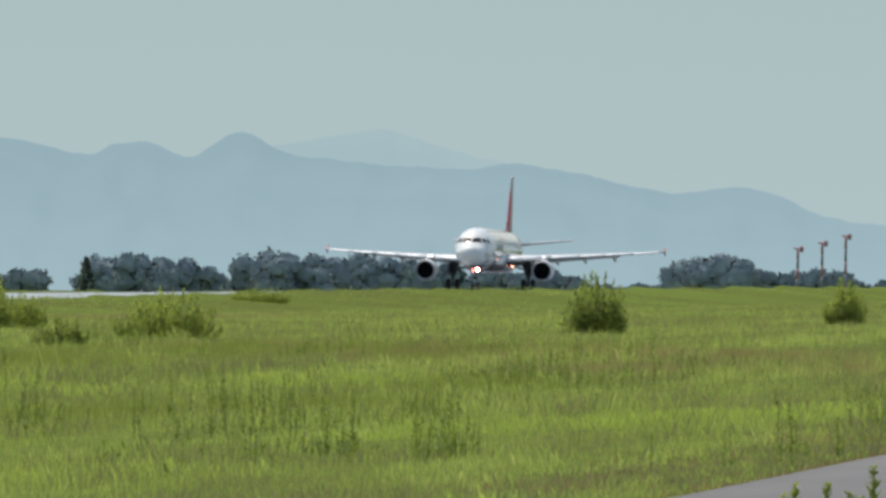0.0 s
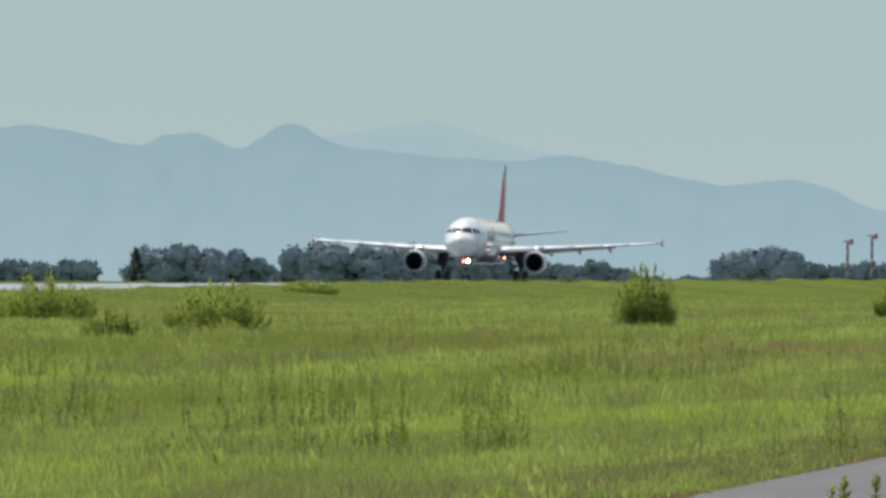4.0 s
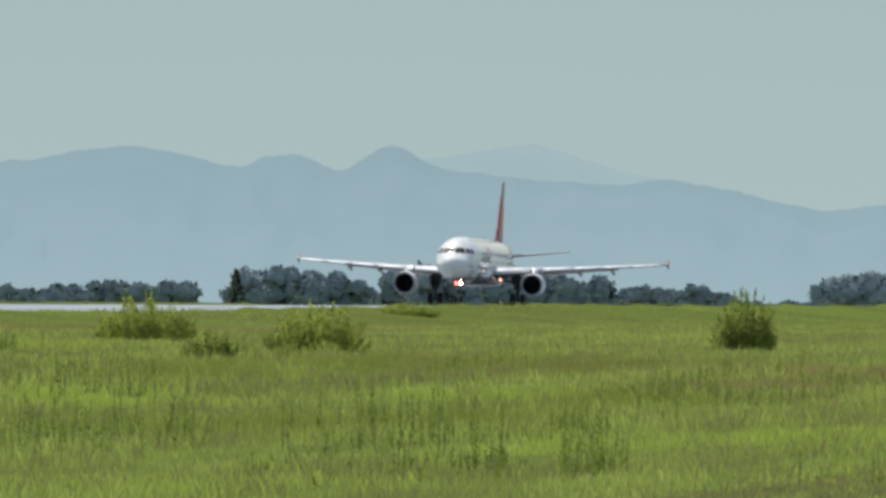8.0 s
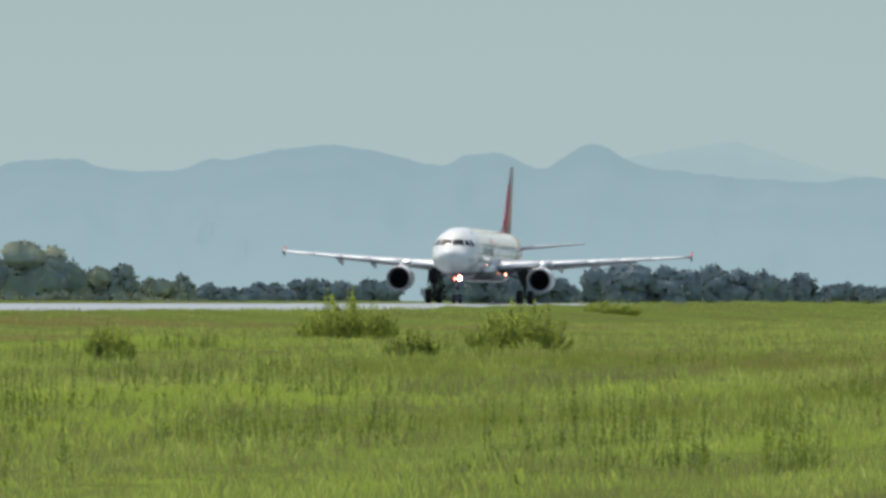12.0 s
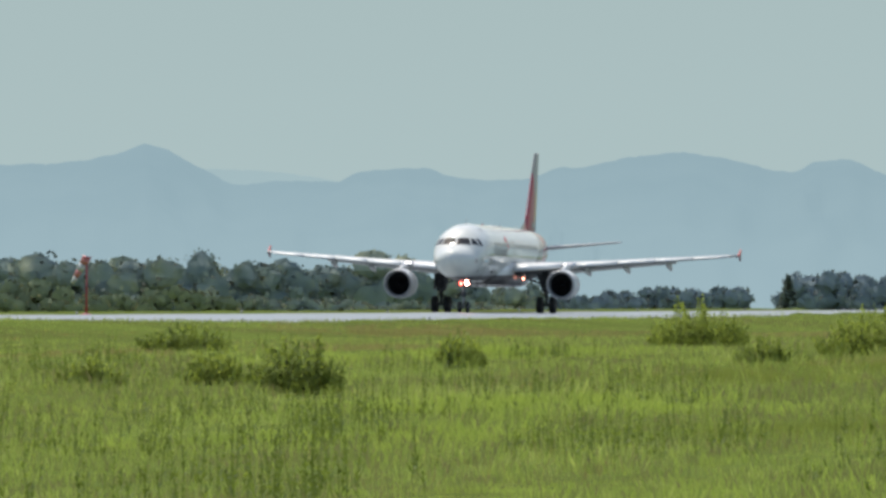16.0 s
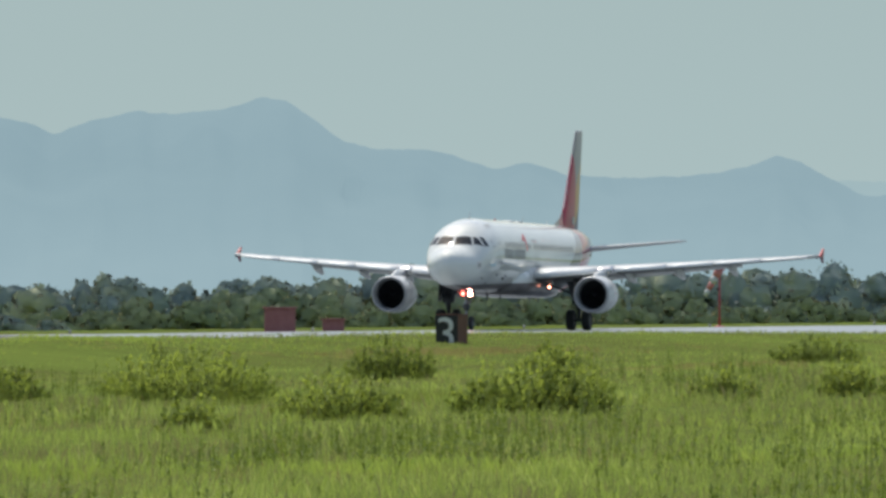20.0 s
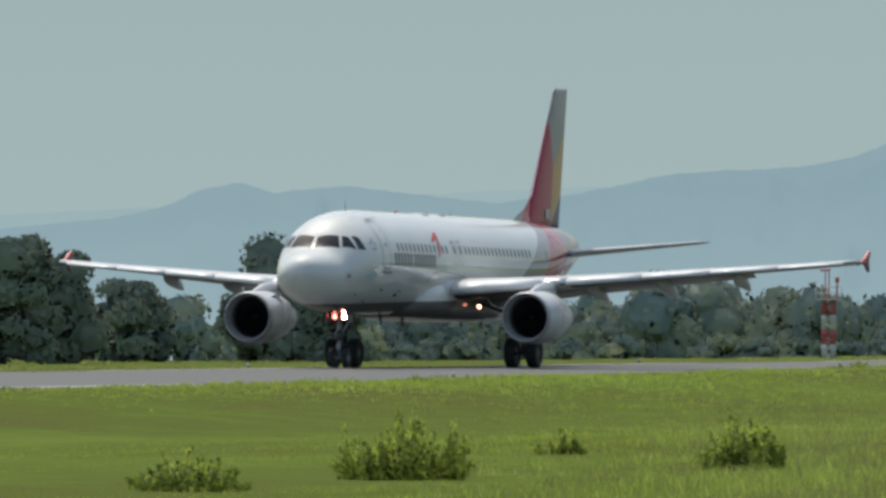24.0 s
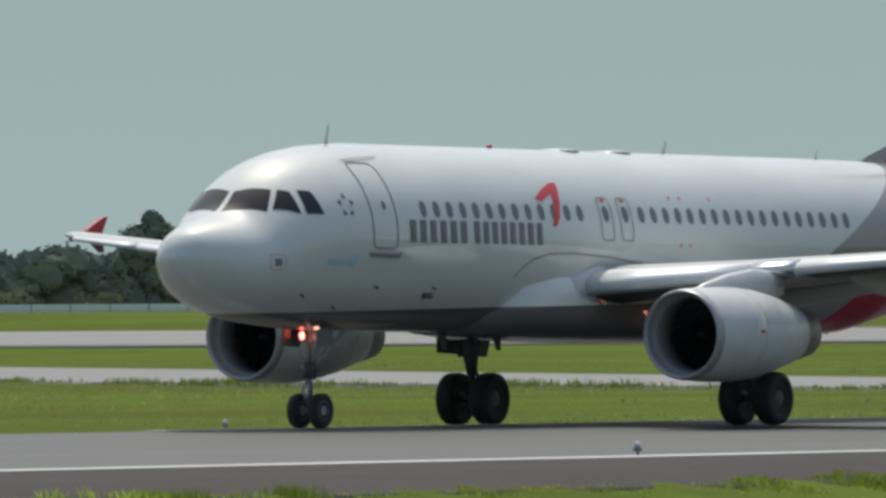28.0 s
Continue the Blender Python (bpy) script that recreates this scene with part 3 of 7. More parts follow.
        part("fairing_seam", skin_ribbon([(10.75, 3.2), (11.0, 3.42), (11.4, 3.62), (12.0, 3.74), (13.0, 3.76), (14.5, 3.7), (16.4, 3.5)], 0.03, 0.012, False, s), SEAM, body, "thin dark seam above the wing root")
        part("rear_door_seam", skin_ribbon(rounded(29.0, 29.8, 3.9, 5.5, 0.16), 0.03, side=s), SEAM, body, "thin grey outline of the rear door")
        # name panel: plain bars in place of the lettering
        for d0, n, step in ((6.34, 6, 0.406), (8.93, 8, 0.364)):
            for k in range(n):
                a = d0 + k * step
                part("name_bar", skin_plate(rounded(a, a + step * 0.66, 3.93, 4.42, 0.03), 0.011, s), LETTER, body, "dark grey plain bar of the name panel", smooth=False)
        part("ribbon_mark", skin_plate([(11.68, 4.97), (12.16, 5.19), (12.60, 5.33), (12.84, 5.33), (12.80, 5.19), (12.44, 5.09), (11.92, 4.90)], 0.014, s), RED_MARK, body, "red ribbon-shaped tail mark", smooth=False)
        part("ribbon_mark", skin_plate([(12.44, 5.13), (12.80, 5.19), (12.66, 4.87), (12.50, 4.56), (12.33, 4.35), (12.17, 4.35), (12.28, 4.63), (12.40, 4.93)], 0.0125, s), RED_MARK, body, smooth=False)
        part("blue_mark", skin_plate(rounded(3.35, 4.05, 3.40, 3.52, 0.04), 0.012, s), BLUE_MARK, body, "small pale blue mark", smooth=False)
        part("blue_mark", skin_plate([(4.24 + 0.13 * math.cos(a), 3.5 + 0.13 * math.sin(a)) for a in np.linspace(0, 6.28, 12, endpoint=False)], 0.012, s), BLUE_MARK, body, smooth=False)
        part("panel_mark", skin_ribbon(rounded(1.66, 2.06, 3.28, 3.6, 0.03), 0.022, side=s), FADED_MARK, body, "small square panel outline", smooth=False)
        part("panel_mark", skin_plate(rounded(1.77, 1.95, 3.36, 3.52, 0.02), 0.012, s), SEAM, body, smooth=False)
        for k in range(5):
            a = radians(72 * k + 18)
            cd, cz = 4.12 + 0.2 * math.cos(a), 4.7 + 0.2 * math.sin(a)
            part("emblem_mark", skin_plate([(cd + 0.085 * math.cos(a + q), cz + 0.085 * math.sin(a + q)) for q in (0, 2.0, 4.2)], 0.012, s), LETTER, body, "dark mark of a ring emblem", smooth=False)
        for d, z in ((19.0, 5.0), (17.3, 5.02), (17.75, 5.02), (17.45, 3.95), (17.85, 3.95)):
            part("small_mark", skin_plate(rounded(d, d + 0.06, z, z + 0.08, 0.015), 0.012, s), RED_MARK, body, smooth=False)
    for d, z in ((2.9, 2.75), (5.4, 2.95), (7.7, 2.95), (4.3, 2.5)):
        part("probe", tube(skin(d, th_of(d, z), -0.02), skin(d, th_of(d, z), 0.1), 0.03, 0.02, 6), GEAR_DARK, body)
    part("drain_scoop", moved(box(-0.17, 0.17, -0.05, 0.05, -0.06, 0.06, 0.02), Matrix.Translation(skin(7.6, 128, 0.03))), GEAR_DARK, body)
    # blade aerials and lamps on the back and belly
    for d, h in ((5.9, 0.42), (19.8, 0.3), (26.4, 0.2)):
        b = skin(d, 0)
        part("blade_aerial", loft([[(b.x + a, w, b.z - 0.04), (b.x - 0.13 + a, w, b.z - 0.04), (b.x - 0.22, w * 0.4, b.z + h), (b.x - 0.18, w * 0.4, b.z + h)] for a, w in ((0.0, -0.02), (0.0, 0.02))]), COWL, body, "blade aerial", smooth=False)
    for d in (15.4, 17.6):
        b = skin(d, 0)
        part("aerial_dome", turned([(-0.02, 0.5), (0.03, 0.42), (0.05, 0.2), (0.055, 0.02)], "z", 20, (b.x, 0, b.z - 0.02)), COWL, body)
    b = skin(12.6, 0)
    part("beacon", turned([(-0.02, 0.07), (0.04, 0.065), (0.07, 0.04), (0.08, 0.01)], "z", 12, (b.x, 0, b.z)), FENCE_RED, body, "red anti-collision lamp")
    for d, y in ((10.4, 0.0), (12.0, 0.4), (20.2, 0.3), (24.0, 0.0)):
        part("belly_aerial", loft([[(-d, y + w, 2.04 + tilt(d)), (-d - 0.35, y + w, 2.04 + tilt(d)), (-d - 0.4, y + w * 0.4, 1.6 + tilt(d)), (-d - 0.22, y + w * 0.4, 1.6 + tilt(d))] for w in (-0.025, 0.025)]), GEAR_DARK, body, smooth=False)
    # fin, rudder and tailplanes
    rows = [(5.4, 29.95, 4.98, 0.09), (6.0, 30.4, 4.65, 0.095), (8.0, 31.83, 3.64, 0.095), (10.0, 33.26, 2.63, 0.095), (11.38, 34.24, 1.94, 0.09), (11.5, 34.4, 1.76, 0.05)]
    fin = part("fin", loft([[(-(le + a), b, z) for a, b in [(p, q - 0.06 * (p / ch) * (1 - p / ch) * ch) for p, q in foil(ch, t)]] for z, le, ch, t in rows]), FIN, plane, "tall fin painted crimson, taupe, gold and navy")
    part("fin_root", loft([[(-27.9, 0, 5.85), (-28.0, 0.02, 5.83), (-28.0, -0.02, 5.83)], [(-30.1, 0, 6.45), (-30.2, 0.14, 5.8), (-30.2, -0.14, 5.8)], [(-31.6, 0, 7.3), (-31.6, 0.2, 5.7), (-31.6, -0.2, 5.7)]]), BODY, fin, smooth=False)
    part("fin_edge", loft([[(-(le - 0.03), 0.0, z), (-(le + 0.10), 0.07 * ch / 5, z), (-(le + 0.10), -0.07 * ch / 5, z)] for z, le, ch, t in rows]), SLAT_METAL, fin, "bare metal fin leading edge")
    for q in (1, -1):
        part("flag_mark", ([(-32.4, 0.24 * q, 6.05), (-33.0, 0.24 * q, 6.05), (-33.0, 0.24 * q, 6.47), (-32.4, 0.24 * q, 6.47)], [(0, 1, 2, 3)]), WING_GREY, fin, "small white flag patch", smooth=False)
    for s in (1, -1):
        rows = [(0.6, 31.4, 3.6, 4.72, 0.1), (1.6, 32.05, 3.15, 4.83, 0.1), (4.0, 33.55, 2.3, 5.08, 0.095), (6.0, 34.85, 1.6, 5.29, 0.09), (6.22, 35.15, 1.25, 5.31, 0.06)]
        st = part("tailplane", loft([[(-(le + a), s * y, z + b - 0.06 * a * (1 - a / ch) + tilt(le)) for a, b in foil(ch, t, 10)] for y, le, ch, z, t in rows]), WING_GREY, plane, "light-grey tailplane")
        part("elevator", loft([[(-(le + 0.7 * ch + a), s * y, z + b * 0.9 + tilt(le)) for a, b in foil(0.31 * ch, 0.14, 6)] for y, le, ch, z, t in rows[1:4]]), WING_GREY, st)
    wings = [build_wing(1, plane), build_wing(-1, plane)]
    for s in (1, -1):
        build_engine(s, plane)
    # nose gear
    leg = part("nose_leg", join(tube((-5.27, 0, 2.3), (-5.3, 0, 1.2), 0.1, 0.1, 12), tube((-5.3, 0, 1.25), (-5.3, 0, 0.36), 0.068, 0.068, 12), tube((-5.3, -0.32, 0.385), (-5.3, 0.32, 0.385), 0.055, n=10)), GEAR_STEEL, plane, "steel nose-gear leg")
    part("drag_brace", join(tube((-5.27, 0.1, 1.35), (-6.3, 0.22, 2.1), 0.045, n=8), tube((-5.27, -0.1, 1.35), (-6.3, -0.22, 2.1), 0.045, n=8)), GEAR_STEEL, leg)
    part("torque_link", join(tube((-5.3, 0, 1.15), (-5.0, 0, 0.85), 0.045, n=6), tube((-5.0, 0, 0.85), (-5.28, 0, 0.5), 0.045, n=6)), GEAR_STEEL, leg)
    part("steering_collar", join(turned([(1.1, 0.1), (1.1, 0.16), (1.45, 0.16), (1.45, 0.1)], "z", 14, (-5.28, 0, 0)), tube((-5.28, -0.24, 1.3), (-5.28, 0.24, 1.3), 0.06, n=8)), GEAR_DARK, leg, "dark steering collar")
    part("hose", join(tube((-5.18, 0.08, 1.9), (-5.16, 0.09, 1.3), 0.02, n=6), tube((-5.16, 0.09, 1.3), (-5.22, 0.1, 0.6), 0.02, n=6)), GEAR_DARK, leg)
    for s in (1, -1):
        part("gear_door", loft([[(-4.85, s * (0.38 + w), 2.2), (-5.6, s * (0.38 + w), 2.16), (-5.55, s * (0.44 + w), 1.78), (-4.9, s * (0.44 + w), 1.8)] for w in (0, 0.03)]), BELLY, leg, "open nose-gear door", smooth=False)
        lamp_ob = part("nose_lamp", turned([(-0.1, 0.05), (-0.08, 0.12), (0.16, 0.13), (0.16, 0.112), (0.03, 0.11), (0.0, 0.02)], "x", 16, (-5.4, 0.21 * s, 2.03)), GEAR_DARK, leg)
        part("nose_lamp_glow", turned([(0.035, 0.1), (0.05, 0.06), (0.055, 0.02)], "x", 16, (-5.4, 0.21 * s, 2.03)), LAMP_WHITE if s > 0 else LAMP_RED, lamp_ob, "lit landing lamp on the nose leg")
    part("taxi_lamp", turned([(0.0, 0.07), (0.03, 0.06), (0.04, 0.01)], "x", 12, (-5.16, 0.0, 1.6)), LENS_GLASS, leg, "small taxi lamp")
    wheels = [build_wheel("nose_wheel", 0.385, 0.23, plane, (-5.3, 0.28 * s, 0.385)) for s in (1, -1)]
    # main gear
    for s in (1, -1):
        y = 3.795 * s
        leg = part("main_leg", join(tube((-17.4, y * 0.985, 3.0), (-17.58, y, 1.9), 0.27, 0.24, 14), tube((-17.58, y, 1.9), (-17.68, y, 1.1), 0.24, 0.12, 14), tube((-17.66, y, 1.2), (-17.71, y, 0.5), 0.09, 0.09, 12), tube((-17.71, y - 0.55, 0.545), (-17.71, y + 0.55, 0.545), 0.09, n=12)), GEAR_DARK, plane, "dark main-gear leg")
        part("side_brace", join(tube((-17.6, y - 0.1 * s, 1.95), (-17.5, y - 1.7 * s, 2.55), 0.07, n=8), tube((-17.55, y - 0.1 * s, 2.5), (-17.5, y - 0.9 * s, 2.3), 0.04, n=8)), GEAR_DARK, leg)
        part("torque_link", join(tube((-17.7, y, 1.25), (-18.1, y, 0.95), 0.05, n=6), tube((-18.1, y, 0.95), (-17.75, y, 0.65), 0.05, n=6)), GEAR_DARK, leg)
        part("gear_door", loft([[(-16.7, y + s * (0.3 + w), 2.8), (-18.0, y + s * (0.3 + w), 2.75), (-17.75, y + s * (0.42 + w), 1.56), (-16.9, y + s * (0.42 + w), 1.6)] for w in (0, 0.035)]), BELLY, leg, "dark main-gear door", smooth=False)
        part("leg_fairing", loft([[(-17.25, y + w * 0.55 - 0.1 * s, 2.75), (-17.8, y + w * 0.55 - 0.1 * s, 2.75), (-17.85, y + w * 0.3, 1.5), (-17.55, y + w * 0.3, 1.5)] for w in (-1, 1)]), GEAR_DARK, leg, "dark upper leg casing", smooth=False)
        for q in (1, -1):
            wheels.append(build_wheel("main_wheel", 0.6, 0.44, plane, (-17.71, y + 0.46 * q, 0.545)))
        pod = part("landing_lamp", turned([(-0.16, 0.05), (-0.1, 0.13), (0.16, 0.14), (0.16, 0.122), (0.03, 0.12), (0.0, 0.02)], "x", 16, (-16.4, 2.35 * s, 2.42)), GEAR_DARK, plane)
        part("landing_lamp_glow", turned([(0.035, 0.075), (0.05, 0.05), (0.055, 0.02)], "x", 16, (-16.4, 2.35 * s, 2.42)), LAMP_WARM, pod, "lit landing lamp below the wing root")
    return plane, wings, wheels


airliner, wings, wheels = build_airliner()
fans = [o for o in airliner.children if o.name.startswith("fan") and "blade" not in o.name]


# ---- ground, runway and pavements ----
def on_road(x, y):
    side = x + 22.9 + 0.0322 * (y - 205)
    return (side > 0.35) & (side < 7.3) & (y < 350)


def ground_z(x, y):
    """Height of the ground: flat round the runway, falling away behind it, with a rise far to the left."""
    x, y = np.asarray(x, float), np.asarray(y, float)
    lat, r = x + LINE, np.hypot(x, y) + 1e-6
    az = np.degrees(np.arctan2(-x, y))
    near = np.interp(y, (150, 260, 400, 580, 800), (-1.35, -1.35, -1.0, -0.45, -0.5))
    berm = np.interp(y, (150, 262, 317, 372, 400, 520, 602, 726, 880, 1000, 1400), (-1.12, -1.12, -0.58, -0.1, 0.0, 0.36, 0.43, 0.14, 0.24, 0.68, 0.85))
    w = np.clip((lat - 29.5) / 4, 0, 1)
    w = w * w * (3 - 2 * w)
    v = np.clip((lat - 33) / np.interp(y, (270, 340), (6, 18)), 0, 1)
    v = v * v * (3 - 2 * v)
    z = -0.58 + (berm * (1 - v) + near * v + 0.58) * w
    z = z - 0.22 * np.clip((31 - np.abs(lat)) / 4, 0, 1)
    z = z + 0.46 * np.clip((x + 42) / 14, 0, 1) * np.clip((360 - y) / 40, 0, 1)      # the road's low bank
    far = np.interp(az, (5, 8, 9.5, 12.6, 14.5, 16, 17.8, 18.4, 21.5, 24.5, 25.5, 27, 29.3), (-0.112, -0.125, -0.165, -0.19, -0.213, -0.23, -0.236, -0.236, -0.236, -0.225, -0.18, -0.125, -0.115))
    cap = EYE + r * np.tan(np.radians(far)) - 0.0004 * np.maximum(r - 1200, 0)
    inside = (az > 0) & (az < 30.5)
    z = np.where(inside & (lat < -60), np.minimum(z, cap), z)
    z = np.where((az <= 8.5) & (r > 1450), np.minimum(z, cap), z)
    up = np.clip((r - 1000) / 430, 0, 1)
    side = np.clip((az - 29.6) / 1.2, 0, 1)
    z = z + side * up * up * (3 - 2 * up) * 3.3
    return z


def grass_ground():
    m, nt, p = nodes_of("grass_ground")
    v = coords(nt)
    n1 = node(nt, "ShaderNodeTexNoise", scale=0.035, detail=5.0)
    n2 = node(nt, "ShaderNodeTexNoise", scale=0.5, detail=6.0)
    for n in (n1, n2):
        nt.links.new(v, n.inputs["Vector"])
    f = calc(nt, "MULTIPLY_ADD", n1.outputs[0], 0.6, calc(nt, "MULTIPLY", n2.outputs[0], 0.4))
    c = ramp(nt, f, [(0.36, (0.10, 0.108, 0.036)), (0.46, (0.10, 0.126, 0.032)), (0.54, (0.11, 0.15, 0.034)), (0.64, (0.135, 0.175, 0.04))])
    nt.links.new(c, p.inputs["Base Color"])
    p.inputs["Roughness"].default_value = 1.0
    p.inputs["Specular IOR Level"].default_value = 0.0
    return m


def build_ground():
    az = np.concatenate([np.arange(-180, 3, 6.0), np.arange(3, 38, 0.2), np.arange(38, 180, 5.0)])
    rr = np.concatenate([[0.0, 4, 20, 60, 110], np.geomspace(150, 1700, 170), np.geomspace(1800, 4950, 16)])
    a, r = np.meshgrid(np.radians(az), rr)
    x, y = -np.sin(a) * r, np.cos(a) * r
    z = ground_z(x, y) + 0.05 * np.sin(x * 0.11) * np.sin(y * 0.045 + 1)
    n = len(az)
    i, j = np.meshgrid(np.arange(len(rr) - 1), np.arange(n), indexing="ij")
    q = np.stack([i * n + j, i * n + (j + 1) % n, (i + 1) * n + (j + 1) % n, (i + 1) * n + j], -1).reshape(-1, 4)
    me = fast_mesh("ground", np.stack([x, y, z], -1).reshape(-1, 3), q, grass_ground(), True)
    tagged(new("ground", me), "flat grassy airfield ground", "ground", kind="structure")


build_ground()

ASPHALT = surface("runway_asphalt", (0.031, 0.034, 0.030), (0.074, 0.078, 0.070), 0.66, 0, 0.9, 0.12, 0.0, (1, 0.05, 1))
CONCRETE = surface("taxiway_concrete", (0.145, 0.143, 0.136), (0.205, 0.203, 0.194), 0.7, 0, 0.7, 0.06)
OLD_ASPHALT = surface("old_asphalt", (0.098, 0.097, 0.094), (0.148, 0.146, 0.142), 0.85, 0, 1.5, 0.1, 0.1)
OLD_ASPHALT.node_tree.nodes["Principled BSDF"].inputs["Specular IOR Level"].default_value = 0.25
LINE_PAINT = surface("line_paint", (0.36, 0.355, 0.35), (0.56, 0.555, 0.55), 0.6, 0, 3, 0.3)


def crown(lat, y=0.0):
    """The runway's cross fall, gentler along the near side further off."""
    k = 1.0 if lat < 0 else float(np.interp(y, (300, 420), (1.0, 0.5)))
    lat = abs(lat)
    return -0.34 * k * min(lat, 22.5) / 22.5 - max(0.0, lat - 22.5) * 0.022 - max(0.0, lat - 29) * 0.12


def runway_strip(name, lats, y0, y1, material, lift=0.0, depth=0.5, parent=None, label=""):
    ys = np.linspace(y0, y1, 120)
    rings = []
    for y in ys:
        top = [(-LINE + l, y, crown(l, y) + lift) for l in lats]
        if depth:
            top = [(-LINE + lats[0], y, -depth - 0.4)] + top + [(-LINE + lats[-1], y, -depth - 0.4)]
        rings.append(top)
    return part(name, loft(rings, caps=False, closed=bool(depth)), material, parent, label)


runway = runway_strip("runway", (-31, -29, -22.5, -15, -7.5, -3, 0, 3, 7.5, 15, 22.5, 29, 31), -700, 1530, ASPHALT)
tagged(runway, "long dark asphalt runway with white edge lines", "runway", kind="structure")
SHOULDER = surface("shoulder_asphalt", (0.048, 0.043, 0.039), (0.074, 0.067, 0.061), 0.85, 0, 0.9, 0.07, 0.0, (1, 0.2, 1))
SHOULDER.node_tree.nodes["Principled BSDF"].inputs["Specular IOR Level"].default_value = 0.12
for lats in ((23.1, 26, 29, 30.9), (-30.9, -29, -26, -23.1)):
    runway_strip("shoulder", lats, -690, 655, SHOULDER, 0.004, 0, runway, "darker asphalt shoulder")
# mirage of the sky, put into the far runway's colour as pale blue
MIRAGE_PALE = surface("mirage_pale", (0.165, 0.195, 0.22), (0.235, 0.27, 0.295), 0.4, 0, 0.5, 0.04, 0.0, (1, 0.1, 1))
end = runway_strip("runway_end", (-29, -22.5, -15, -7.5, -3, 0, 3, 7.5, 15, 22.5, 29), 660, 1530, MIRAGE_PALE, 0.004, 0)
tagged(end, "far end of the runway, tinted pale blue for a sky mirage", "runway", kind="structure")
for lat in (-22.5, 22.5):
    runway_strip("edge_line", (lat - 0.45, lat + 0.45), -700, 1490, LINE_PAINT, 0.010, 0, runway, "white painted runway edge line")
for k in range(-12, 30):
    y = k * 50.0
    part("centre_dash", ([(-LINE - 0.45, y, 0.012), (-LINE + 0.45, y, 0.012), (-LINE + 0.45, y + 30, 0.012), (-LINE - 0.45, y + 30, 0.012)], [(0, 1, 2, 3)]), LINE_PAINT, runway, "white centre-line dash", smooth=False)


def flat_strip(name, corners, material, label, category, lift=0.05, n=24):
    """A pavement that lies on the ground between two edges of (x, y) points."""
    (a, b), (c, e) = corners
    rings = []
    for i in range(n + 1):
        u = i / n
        p, q = Vector(a).lerp(Vector(b), u), Vector(c).lerp(Vector(e), u)
        ring = []
        for v in np.linspace(0, 1, 6):
            m = p.lerp(q, v)
            ring.append((m.x, m.y, float(ground_z(m.x, m.y)) + lift))
        ring = [(ring[0][0], ring[0][1], ring[0][2] - 0.4)] + ring + [(ring[-1][0], ring[-1][1], ring[-1][2] - 0.4)]
        rings.append(ring)
    ob = part(name, loft(rings, caps=True), material)
    return tagged(ob, label, category, kind="structure")


flat_strip("taxiway", (((-202, 404), (-900, 897)), ((-232, 449), (-930, 1105))), CONCRETE, "pale concrete taxiway that leaves the runway at an angle", "taxiway", 0.06)
flat_strip("apron", (((-555, 950), (-660, 883)), ((-605, 1037), (-722, 963))), CONCRETE, "pale concrete apron beyond the grass", "apron", 0.14)
flat_strip("road", (((-13.1, -80), (-26.6, 340)), ((-6.7, -80), (-20.2, 340))), OLD_ASPHALT, "narrow grey perimeter road", "road", 0.07, 40)

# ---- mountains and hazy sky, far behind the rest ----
# distance haze is put into the mountains' glowing colour, thicker towards the foot
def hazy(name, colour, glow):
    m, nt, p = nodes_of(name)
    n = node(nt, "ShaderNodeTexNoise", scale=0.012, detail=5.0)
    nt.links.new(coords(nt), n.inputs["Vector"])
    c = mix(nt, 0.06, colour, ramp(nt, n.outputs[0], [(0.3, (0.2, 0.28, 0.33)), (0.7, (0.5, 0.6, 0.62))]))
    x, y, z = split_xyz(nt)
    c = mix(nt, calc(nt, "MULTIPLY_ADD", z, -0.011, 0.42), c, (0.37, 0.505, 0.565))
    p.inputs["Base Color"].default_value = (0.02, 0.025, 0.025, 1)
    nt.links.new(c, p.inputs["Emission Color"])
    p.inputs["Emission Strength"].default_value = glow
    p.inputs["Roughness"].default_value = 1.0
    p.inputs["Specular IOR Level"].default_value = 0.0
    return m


def ridge(name, r, peaks, material, label, a0, a1, seed, foot):
    """A range: broad humps along the horizon, roughened, that rise from the plain towards the crest."""
    az = np.arange(a0, a1, 0.02)
    soft = np.array((-0.018, 0, 0.018))
    h = np.mean([np.interp(az + e, [p[0] for p in peaks], [p[1] for p in peaks]) for e in soft], axis=0)
    rough = np.array([0.004 * noise.noise((a * 5.0, seed, 0)) + 0.006 * noise.noise((a * 13.0, seed, 3)) + 0.005 * noise.noise((a * 40.0, seed, 7)) for a in az])
    h = np.maximum(h + rough, -0.3)
    vs, fs = [], []
    rows = 9
    for i, a in enumerate(az):
        for k in range(rows):
            u = k / (rows - 1)
            rad = r - 420 * (1 - u) + (60 * noise.noise((a * 6, k * 0.7, seed)) if 0 < k < rows - 1 else 0)
            top = EYE + r * math.tan(radians(h[i]))
            z = foot + (top - foot) * u ** 0.8 if k < rows - 1 else top
            vs.append((-math.sin(radians(a)) * rad, math.cos(radians(a)) * rad, min(z, top)))
    for i in range(len(az) - 1):
        for k in range(rows - 1):
            q = i * rows + k
            fs.append((q, q + rows, q + rows + 1, q + 1))
    tagged(new(name, fast_mesh(name, vs, fs, material, True)), label, "mountains", kind="structure")


